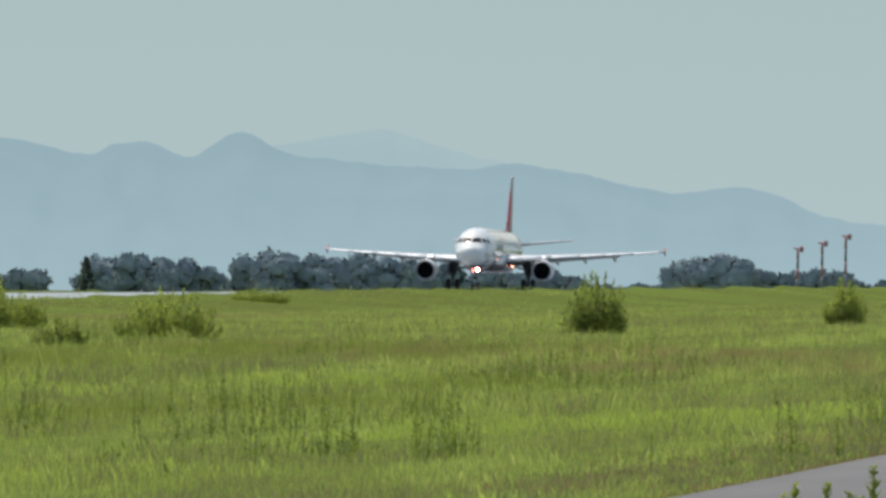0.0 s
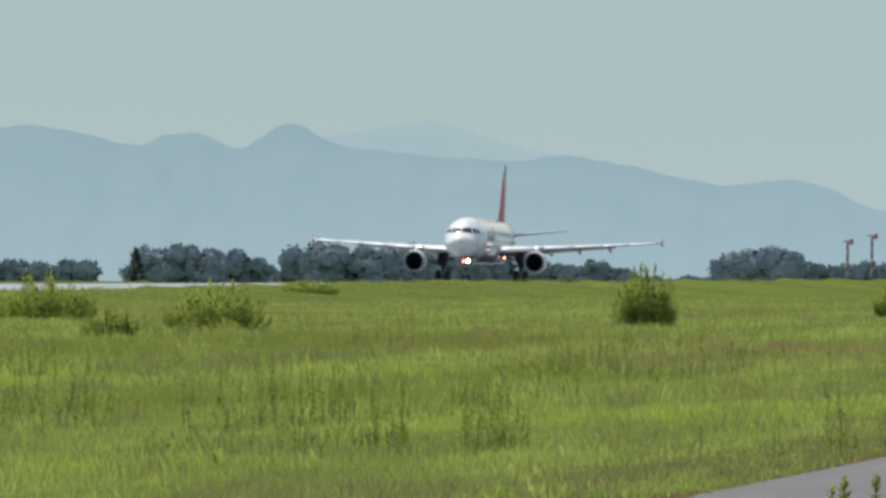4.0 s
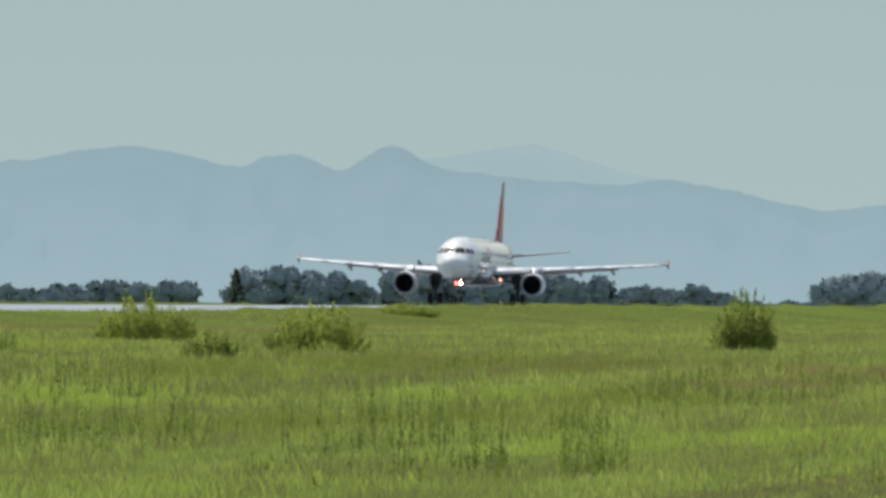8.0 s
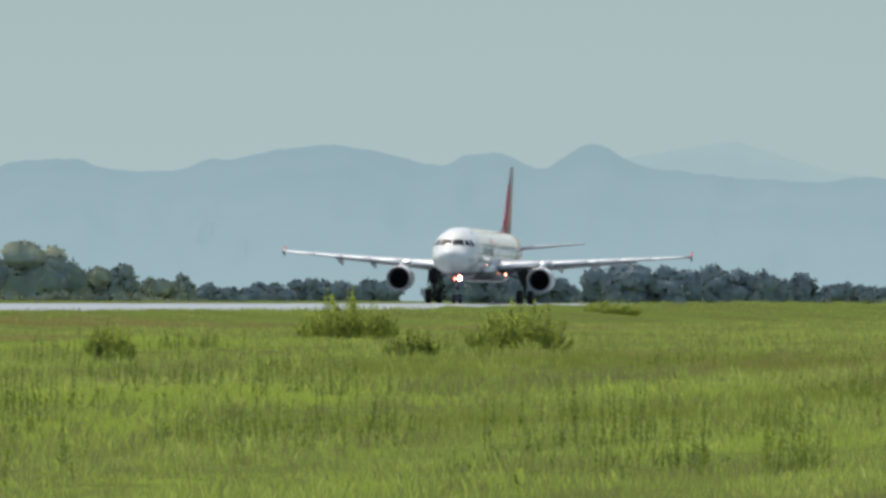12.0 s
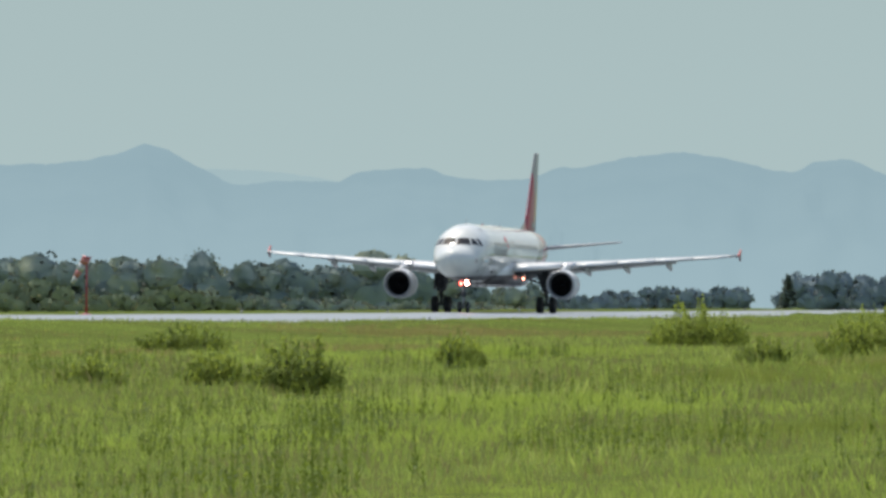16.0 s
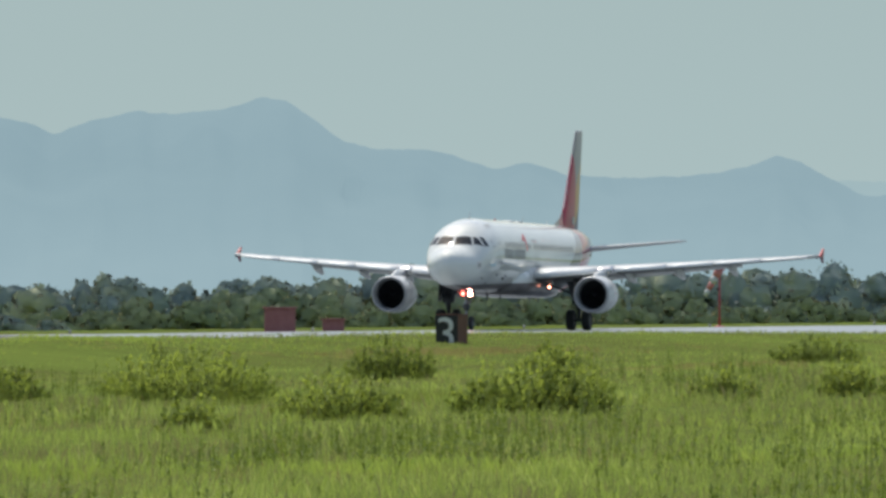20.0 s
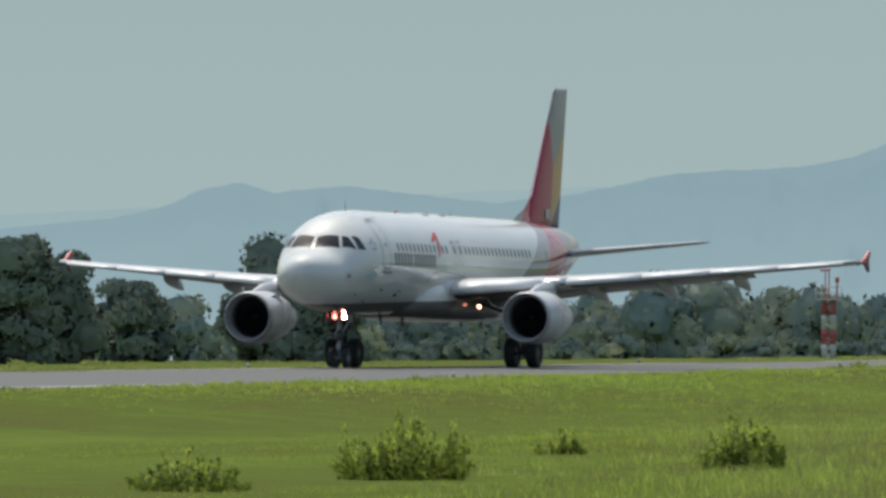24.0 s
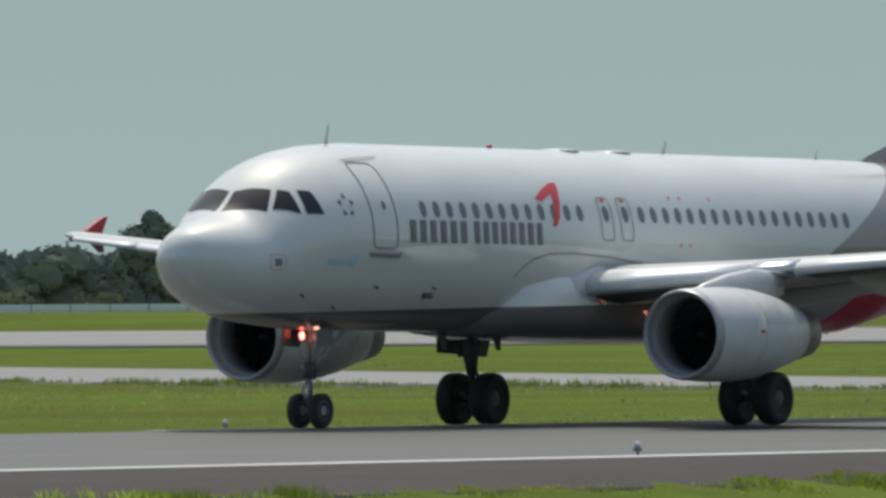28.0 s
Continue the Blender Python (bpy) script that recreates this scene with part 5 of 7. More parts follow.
BUSHES_FAR = [(-94.8, 598.4, 4.1, 1.83, 0), (-80.5, 551.3, 4.2, 1.7, 0), (-70.5, 613.2, 2.85, 2.36, 1), (-128.1, 921.0, 3.6, 0.8, 0), (-78.0, 507.6, 2.0, 1.0, 1), (-72.6, 749.3, 2.1, 2.1, 0), (-76.1, 405.9, 2.8, 1.58, 1),
              (-85.9, 487.9, 1.2, 1.2, 0), (-107.6, 549.1, 3.4, 1.0, 1), (-86.2, 425.0, 1.9, 0.87, 0), (-81.2, 377.3, 2.95, 1.7, 0), (-105.9, 490.7, 1.8, 1.0, 1), (-83.0, 429.1, 2.1, 1.05, 0), (-86.5, 492.7, 1.6, 1.2, 0)]
BUSHES_NEAR = [(-108.6, 476.8, 3.05, 1.38, 1), (-101.3, 416.7, 5.2, 1.38, 0), (-84.3, 364.0, 3.46, 1.2, 0), (-83.9, 380.9, 2.2, 1.18, 0), (-80.7, 376.7, 2.5, 1.08, 0), (-108.8, 504.6, 2.1, 0.93, 0), (-81.7, 336.7, 1.8, 0.84, 0),
               (-103.4, 404.1, 1.5, 1.0, 1), (-103.9, 400.9, 4.2, 1.08, 1), (-97.2, 401.3, 4.3, 1.33, 0), (-88.8, 304.9, 1.3, 0.96, 0), (-89.2, 307.0, 1.9, 1.09, 0), (-91.4, 288.3, 2.8, 1.4, 0)]
BUSHES_LAST = [(-91.7, 274.8, 2.3, 0.7, 0, 0.6), (-100.8, 331.0, 1.25, 0.56, 0, 0.6), (-99.3, 268.5, 1.5, 0.63, 1, 0.5), (-97.9, 263.8, 2.5, 0.74, 1, 0.5), (-91.0, 272.5, 2.3, 0.69, 1, 0.5), (-107.4, 256.0, 2.3, 1.2, 1, 0.45), (-96.3, 250.9, 1.84, 0.76, 0),
               (-105.6, 251.4, 2.3, 1.2, 1, 0.45), (-138.6, 277.7, 1.15, 0.41, 0), (-286.7, 554.5, 2.3, 1.0, 1, 0.8)]
for row in BUSHES_FAR + BUSHES_NEAR + BUSHES_LAST:
    bush(*row)


def field(name, count, r0, r1, a0, a1, height, blade, per, material, label, patchy=0.0, mown=True, lean=0.35, side=1, spots=(), clump=0.0, bent=False):
    """Tufts of grass or weeds, thinning with distance or gathered round spots of (x, y, half width, half depth), in one mesh."""
    if spots:
        sizes = np.array([q[2] * q[3] for q in spots])
        pick = rng.choice(len(spots), count, p=sizes / sizes.sum())
        q = np.array(spots)[pick]
        a, k = rng.uniform(0, 2 * np.pi, count), np.abs(rng.normal(size=count)) * 0.6
        x, y = q[:, 0] + np.cos(a) * k * q[:, 2], q[:, 1] + np.sin(a) * k * q[:, 3]
    else:
        r = np.exp(rng.uniform(math.log(r0), math.log(r1), count))
        az = np.radians(rng.uniform(a0, a1, count))
        x, y = -np.sin(az) * r, np.cos(az) * r
    if clump:
        # tufts draw together into tussocks
        heads = rng.integers(0, count // 9, count)
        x, y = x[heads] + rng.normal(size=count) * clump, y[heads] + rng.normal(size=count) * clump * 2.0
    r = np.hypot(x, y)
    if side > 0:
        keep = (x + LINE > 29.7) & ~on_road(x, y)
    else:
        across = (x + 202) * 0.577 + (y - 404) * 0.817     # across the taxiway
        keep = (x + LINE < -29.7) & ~((across > -2) & (across < 22 + 0.155 * np.hypot(x + 202, y - 404)))
    if patchy:
        g = np.array([noise.noise((px * 0.12, py * 0.012, 4.0)) + 0.5 * noise.noise((px * 0.5, py * 0.05, 9.0)) for px, py in zip(x, y)])
        keep &= g > patchy
    x, y, r = x[keep], y[keep], r[keep]
    n = len(x)
    z = ground_z(x, y)
    swell = np.array([noise.noise((px * 0.25, py * 0.03, 1.0)) + 0.6 * noise.noise((px * 0.9, py * 0.12, 6.0)) for px, py in zip(x, y)])
    h = height * rng.uniform(0.45, 1.15, n) * np.clip(1 + 0.9 * swell, 0.3, 1.5) * np.clip(r / 340, 0.55, 1)
    if mown:
        k = np.clip((x + LINE - 35) / 45, 0.4, 1) * np.interp(np.degrees(np.arctan2(-x, y)), (5, 15, 19, 36), (1, 1, 0.45, 0.4))
        h = h * np.maximum(k, 0.3)
    vs = []
    width = blade * np.clip(r / 280, 0.6, 2.2)
    for b in range(per):
        a = rng.uniform(0, 2 * np.pi, n)
        off = rng.normal(size=(n, 2)) * 0.09 * (1 + r / 500)[:, None]
        px, py = x + off[:, 0], y + off[:, 1]
        hb = h * rng.uniform(0.5, 1.1, n)
        bend = hb * lean * rng.uniform(0.15, 1.2, n)
        lx, ly = np.cos(a) * bend, np.sin(a) * bend
        t = rng.uniform(0, np.pi, n)
        wx, wy = np.cos(t) * width * 0.54, np.sin(t) * width * 0.54
        points = [(px - wx, py - wy, z - 0.03), (px + wx, py + wy, z - 0.03), (px + lx, py + ly, z + hb)]
        if bent:
            points.insert(2, (px + lx * 0.4 + wx * 0.5, py + ly * 0.4 + wy * 0.5, z + hb * 0.62))
        vs.append(np.stack([np.stack(q, 1) for q in points], 1))
    v = np.concatenate(vs).reshape(-1, 3)
    f = np.arange(len(v)).reshape(-1, 4 if bent else 3)
    tagged(new(name, fast_mesh(name, v, f, material)), label, "grass", kind="stuff")


field("grass", 105000, 165, 1350, 4.3, 16.5, 0.35, 0.016, 4, BLADE, "tall bright yellow-green meadow grass", 0.0, True, 0.38)
field("tussock_grass", 52000, 165, 560, 4.3, 17.5, 0.38, 0.012, 4, BLADE, "uneven tussocks of long arching grass", 0.0, True, 0.4, clump=0.2, bent=True)
field("crest_grass", 22000, 560, 1150, 4.3, 15.0, 0.42, 0.02, 3, BLADE, "ragged grass along the crest of the field", 0.0, True, 0.5)
field("short_grass", 80000, 165, 560, 16.0, 37.5, 0.27, 0.02, 4, MOWN_BLADE, "short bright green grass beside the runway", 0.0, True, 0.95)
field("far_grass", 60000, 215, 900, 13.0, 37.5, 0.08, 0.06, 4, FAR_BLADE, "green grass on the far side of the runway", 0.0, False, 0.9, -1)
field("far_tufts", 16000, 430, 640, 19.5, 30.0, 0.24, 0.04, 4, MOWN_BLADE, "bright ragged tufts on the far side of the runway", 0.0, False, 0.6, -1, clump=0.5)
field("far_weeds", 2500, 215, 900, 19.0, 37.5, 0.26, 0.06, 4, WEED, "darker weeds along the far side of the runway", 0.38, False, 0.3, -1)
SEED = leafy("pale_seed_head", (0.5, 0.56, 0.24), (0.68, 0.72, 0.38), 0.3, 0.5)
field("seed_grass", 24000, 170, 480, 4.3, 15.5, 0.40, 0.008, 2, SEED, "pale seed heads scattered through the meadow", 0.12, True, 0.5)
field("dry_stalks", 20000, 170, 900, 4.3, 17.0, 0.46, 0.014, 3, STALK, "thin brown dry stalks among the grass", 0.16, True, 0.4)
LUSH = leafy("lush_grass_blade", (0.40, 0.50, 0.12), (0.56, 0.66, 0.19), 0.1, 0.5, 0.9, 0.2, None, (1, 0.1, 1))
DRY = leafy("dry_grass_blade", (0.30, 0.25, 0.13), (0.42, 0.38, 0.19), 0.15, 0.5, 0.9, 0.2, None, (1, 0.1, 1))
DULL = leafy("dull_grass_blade", (0.22, 0.27, 0.075), (0.34, 0.39, 0.11), 0.15, 0.5, 0.9, 0.2, None, (1, 0.1, 1))
LUSH_SPOTS = [(-33.6, 312, 5, 22), (-37.8, 296, 3, 14), (-60, 371, 4, 20), (-36.5, 233, 5, 8), (-95, 543, 5, 45), (-56.5, 311, 6, 24), (-53.4, 407, 4, 20), (-65.4, 371, 6, 26), (-71, 272, 5, 14), (-64, 279, 5, 12), (-43, 250, 6, 12)]
DRY_SPOTS = [(-62, 500, 7, 30), (-53, 496, 6, 26), (-72, 519, 5, 24), (-50, 440, 6, 22), (-42, 470, 6, 40), (-125, 705, 6, 60), (-112, 760, 5, 50), (-126, 560, 2, 50), (-108, 532, 3, 22), (-103, 564, 3, 26), (-131, 505, 2, 28), (-24.2, 205, 1.0, 16), (-25.4, 235, 1.0, 18), (-26.8, 270, 1.2, 20)]
DULL_SPOTS = [(-70.6, 502, 7, 40), (-49.5, 333, 5, 24), (-94, 410, 5, 18), (-47.5, 351, 4, 18), (-62, 503, 5, 30), (-49, 396, 4, 16), (-69.9, 451, 4, 22)]
VERGE_SPOTS = [(-137.8, 250.8, 0.7, 1.5), (-138.3, 256.3, 0.5, 1.1), (-138.9, 265.8, 0.5, 1.1), (-135.5, 271.7, 0.5, 1.1), (-139.6, 209.3, 0.5, 1.0), (-139.4, 205.5, 0.5, 1.1), (-137.0, 298.3, 0.5, 1.1), (-135.0, 317.1, 0.6, 1.3), (-134.5, 335.7, 0.5, 1.1), (-138.7, 286.2, 0.5, 1.1), (-139.4, 201.7, 0.4, 0.9)]
MOWN_SPOTS = [(-128.5, y, 1.6, 40) for y in range(210, 420, 30)] + [(-119, y, 1.2, 40) for y in range(220, 400, 36)]
field("lush_grass", 14000, 0, 0, 0, 0, 0.32, 0.014, 4, LUSH, "brighter yellow-green patches of lush grass", 0.0, True, 0.5, spots=LUSH_SPOTS, clump=0.25, bent=True)
field("mown_bands", 6500, 0, 0, 0, 0, 0.2, 0.016, 4, DRY, "olive mown bands along the runway", 0.0, True, 0.8, spots=MOWN_SPOTS)
field("dry_grass", 24000, 0, 0, 0, 0, 0.38, 0.014, 4, DRY, "brownish dry patches in the meadow", 0.0, True, 0.4, spots=DRY_SPOTS, clump=0.25)
field("dull_grass", 18000, 0, 0, 0, 0, 0.38, 0.014, 4, DULL, "dull olive patches in the meadow", 0.0, True, 0.45, spots=DULL_SPOTS, clump=0.25)


def weed_beds(name, beds, r0, r1, a0, a1, height, material, label):
    """Loose beds of upright leafy weeds: stems with short side leaves, in one mesh."""
    vs = []
    for k in range(beds):
        r = math.exp(rng.uniform(math.log(r0), math.log(r1)))
        az = radians(rng.uniform(a0, a1))
        cx, cy = -math.sin(az) * r, math.cos(az) * r
        if noise.noise((cx * 0.16, cy * 0.025, 2.0)) < 0.1:
            continue
        n = int(rng.uniform(4, 34))
        wide = rng.uniform(0.2, 1.3)
        x = cx + rng.normal(size=n) * wide
        y = cy + rng.normal(size=n) * wide * 6.0
        ok = (x + LINE > 62) & ~on_road(x, y)
        x, y = x[ok], y[ok]
        z = ground_z(x, y)
        tall = height * rng.uniform(0.6, 1.25)
        for px, py, pz in zip(x, y, z):
            h = tall * rng.uniform(0.35, 1.3)
            m = int(8 + h * 10)
            u = rng.uniform(0.1, 1.0, m)
            lx, ly = rng.normal(size=2) * 0.1 * h
            c = np.stack([px + lx * u, py + ly * u, pz + h * u], 1)
            a = rng.uniform(0, 2 * np.pi, m)
            ln = (0.05 + 0.11 * (1 - u)) * rng.uniform(0.7, 1.4, m)
            out = np.stack([np.cos(a) * ln, np.sin(a) * ln, ln * rng.uniform(0.3, 1.3, m)], 1)
            wd = np.stack([-np.sin(a), np.cos(a), np.zeros(m)], 1) * (0.018 + 0.012 * rng.uniform(size=m))[:, None]
            vs.append(np.stack([c, c + out * 0.5 + wd, c + out, c + out * 0.5 - wd], 1))
            top = np.array([[(px - 0.012, py, pz), (px + 0.012, py, pz), (px + lx + 0.008, py + ly, pz + h), (px + lx - 0.008, py + ly, pz + h)]])
            vs.append(top)
    v = np.concatenate(vs).reshape(-1, 3)
    tagged(new(name, fast_mesh(name, v, np.arange(len(v)).reshape(-1, 4), material)), label, "weeds", kind="stuff")


weed_beds("weeds", 480, 215, 600, 4.3, 14.2, 0.76, WEED, "patches of darker upright weeds among the grass")
weed_beds("low_weeds", 40, 190, 420, 16.0, 36.5, 0.30, WEED, "low leafy weeds in the short grass")


def verge(name, count, y0, y1, label, material=None, spread=1.4, seed=5.0, tall=0.34):
    """Uneven tufts that creep over the near edge of the runway's shoulder."""
    y = rng.uniform(y0, y1, count)
    g = np.array([noise.noise((q * 0.12, seed, 0)) + 0.6 * noise.noise((q * 0.5, seed + 3.0, 0)) for q in y])
    x = -LINE + 30.6 + np.abs(rng.normal(size=count)) * spread - 0.5 * g
    h = np.clip(0.04 + tall * g, 0.03, 0.46) * rng.uniform(0.5, 1.2, count)
    z = np.where(x + LINE < 31.3, np.maximum(ground_z(x, y), -0.8), ground_z(x, y))
    n = count
    vs = []
    for b in range(4):
        a, t = rng.uniform(0, 2 * np.pi, n), rng.uniform(0, np.pi, n)
        wx, wy = np.cos(t) * 0.012, np.sin(t) * 0.012
        hb = h * rng.uniform(0.6, 1.1, n)
        px, py = x + rng.normal(size=n) * 0.06, y + rng.normal(size=n) * 0.1
        lx, ly = np.cos(a) * hb * 0.8, np.sin(a) * hb * 0.8
        vs.append(np.stack([np.stack([px - wx, py - wy, z - 0.12], 1), np.stack([px + wx, py + wy, z - 0.12], 1),
                            np.stack([px + lx * 0.45 + wx, py + ly * 0.45 + wy, z + hb * 0.62], 1), np.stack([px + lx, py + ly, z + hb], 1)], 1))
    v = np.concatenate(vs).reshape(-1, 3)
    tagged(new(name, fast_mesh(name, v, np.arange(len(v)).reshape(-1, 4), material or MOWN_BLADE)), label, "grass", kind="stuff")


def edge_weeds(name, count, start, way, reach, low, tall, material, label):
    """Uneven weeds along the edge of a pavement, on the left of its way."""
    way = Vector(way).normalized()
    u = rng.uniform(0, reach, count)
    g = np.array([noise.noise((q * 0.1, 2.0, 0)) + 0.6 * noise.noise((q * 0.45, 3.0, 0)) for q in u])
    off = 0.1 + np.abs(rng.normal(size=count)) * 1.5 - 0.45 * g
    x, y = start[0] + way.x * u - way.y * off, start[1] + way.y * u + way.x * off
    z, h = ground_z(x, y), np.clip(low + tall * g, 0.05, low + tall) * rng.uniform(0.5, 1.15, count)
    vs = []
    for b in range(4):
        a, t = rng.uniform(0, 2 * np.pi, count), rng.uniform(0, np.pi, count)
        wx, wy = np.cos(t) * 0.016, np.sin(t) * 0.016
        lx, ly = np.cos(a) * h * 0.4, np.sin(a) * h * 0.4
        px, py = x + rng.normal(size=count) * 0.07, y + rng.normal(size=count) * 0.07
        vs.append(np.stack([np.stack([px - wx, py - wy, z - 0.05], 1), np.stack([px + wx, py + wy, z - 0.05], 1),
                            np.stack([px + lx * 0.5 + wx * 1.5, py + ly * 0.5 + wy * 1.5, z + h * 0.6], 1), np.stack([px + lx, py + ly, z + h], 1)], 1))
    v = np.concatenate(vs).reshape(-1, 3)
    tagged(new(name, fast_mesh(name, v, np.arange(len(v)).reshape(-1, 4), material)), label, "weeds", kind="stuff")


edge_weeds("edge_weeds", 7000, (-520, 628), (0.817, -0.577), 385, 0.22, 0.42, WEED, "dark weeds along the taxiway's edge")
edge_weeds("road_edge_grass", 6000, (-20.6, 150), (-0.0322, 1.0), 180, 0.16, 0.3, BLADE, "ragged grass along the road's edge")
edge_weeds("road_edge_stalks", 6000, (-20.5, 150), (-0.0322, 1.0), 180, 0.1, 0.18, STALK, "brown dry stalks along the road's edge")
verge("verge_grass", 12000, 195, 520, "ragged bright tufts along the runway's edge")
verge("lush_verge", 16000, 195, 560, "yellow-green longer grass along the runway's edge", LUSH, 4.6, 15.0, 0.26)
field("verge_weeds", 1000, 0, 0, 0, 0, 0.3, 0.024, 5, WEED, "dark leafy weeds along the runway's edge", 0.0, False, 0.45, spots=VERGE_SPOTS)

# leafy weeds that stand before the perimeter road
for az, r, top in ((5.43, 118, -0.80), (5.62, 122, -0.87), (5.75, 120, -0.88), (5.53, 121, -0.90), (5.36, 119, -0.90), (5.8, 118, -0.92), (5.48, 117, -0.93)):
    px, py = polar(az, r)
    gz = float(ground_z(px, py))
    h = EYE + r * math.tan(radians(top)) - gz
    w = thing("tall_weed", "tall leafy green weed beside the road", "weed", (px, py, gz - 0.02), "tall weeds beside the road")
    part("stem", tube((0, 0, 0), (0.04, 0, h), 0.012, 0.005, 6), DULL, w)
    m = int(h * 120)
    u = np.linspace(0.15, 1.0, m)
    a = np.arange(m) * 2.4
    ln = (0.05 + 0.13 * (1 - u ** 2)) * rng.uniform(0.4, 1.3, m)
    c = np.stack([0.04 * u, 0 * u, h * u], 1) + rng.normal(size=(m, 3)) * np.array((0.03, 0.03, 0.01)) * (1 - u[:, None])
    out = np.stack([np.cos(a) * ln, np.sin(a) * ln, ln * rng.uniform(0.1, 1.3, m)], 1)
    wd = np.stack([-np.sin(a), np.cos(a), 0 * a], 1) * 0.022
    lv = np.stack([c, c + out * 0.5 + wd, c + out, c + out * 0.5 - wd], 1).reshape(-1, 3)
    leaves = new("leaves", fast_mesh("leaves", lv, np.arange(len(lv)).reshape(-1, 4), DULL))
    leaves.parent = w


# ---- things beside the runway ----
BLACK_BOARD = surface("black_board", (0.012, 0.013, 0.012), (0.03, 0.032, 0.03), 0.6, 0, 5, 1)
RUST = surface("rusty_board", (0.075, 0.028, 0.018), (0.19, 0.07, 0.04), 0.8, 0, 4, 1.2, 0.2)
SIGN_WHITE = surface("sign_white", (0.55, 0.55, 0.53), (0.72, 0.72, 0.70), 0.6, 0, 5, 1)
RED_PAINT = surface("red_paint", (0.40, 0.065, 0.085), (0.56, 0.13, 0.15), 0.55, 0, 3, 0.6)
PALE_RED = surface("pale_red", (0.40, 0.19, 0.19), (0.52, 0.29, 0.285), 0.7, 0, 3, 0.6)
ORANGE_RED = surface("orange_red", (0.52, 0.17, 0.15), (0.66, 0.27, 0.24), 0.6, 0, 3, 0.6)
WHITE_PAINT = surface("white_paint", (0.55, 0.56, 0.55), (0.72, 0.73, 0.72), 0.55, 0, 3, 0.6)
GREY_WALL = surface("grey_wall", (0.22, 0.225, 0.23), (0.32, 0.325, 0.33), 0.85, 0, 1.5, 0.25)
SHED_WALL = surface("shed_wall", (0.25, 0.265, 0.275), (0.34, 0.355, 0.365), 0.85, 0, 2.5, 0.5)
PALE_WALL = surface("pale_wall", (0.34, 0.355, 0.345), (0.45, 0.465, 0.45), 0.85, 0, 1.5, 0.25)
ROOF_METAL = surface("roof_metal", (0.3, 0.32, 0.34), (0.42, 0.44, 0.45), 0.5, 0.3, 2, 0.4)
POLE_GREY = surface("pole_grey", (0.14, 0.137, 0.135), (0.23, 0.225, 0.22), 0.8, 0, 4, 0.6)
# far windows and doors, their dark colour paled to imitate distance haze
HAZED_PANE = surface("hazed_window", (0.2, 0.21, 0.215), (0.27, 0.28, 0.285), 0.3, 0, 3, 0.6)
GLASS_DARK = surface("dark_window", (0.02, 0.024, 0.028), (0.05, 0.055, 0.06), 0.15, 0, 3, 0.6)
PIPE_CONCRETE = surface("pipe_concrete", (0.28, 0.255, 0.215), (0.48, 0.45, 0.39), 0.85, 0, 5, 0.8, 0.2)
YELLOW_PAINT = surface("yellow_paint", (0.30, 0.165, 0.045), (0.44, 0.25, 0.07), 0.55, 0, 5, 1)
WIRE = surface("wire_black", (0.03, 0.03, 0.03), (0.06, 0.06, 0.06), 0.7, 0, 3, 0.5)
LENS = surface("lamp_lens", (0.5, 0.5, 0.48), (0.7, 0.7, 0.68), 0.2, 0, 6, 1)


def spot(az, r, z=None):
    x, y = polar(az, r)
    return x, y, float(ground_z(x, y)) if z is None else z


def lettering(name, text, size, material, parent, m):
    """A word in the built-in font as a thin mesh."""
    cu = bpy.data.curves.new(name, "FONT")
    cu.body, cu.size, cu.extrude, cu.align_x = text, size, 0.012, "CENTER"
    tmp = bpy.data.objects.new(name, cu)
    scene.collection.objects.link(tmp)
    me = bpy.data.meshes.new_from_object(tmp.evaluated_get(bpy.context.evaluated_depsgraph_get()))
    bpy.data.objects.remove(tmp)
    me.materials.clear()
    me.materials.append(material)
    ob = part(name, me, material, parent, "white painted numeral")
    ob.matrix_basis = m
    return ob


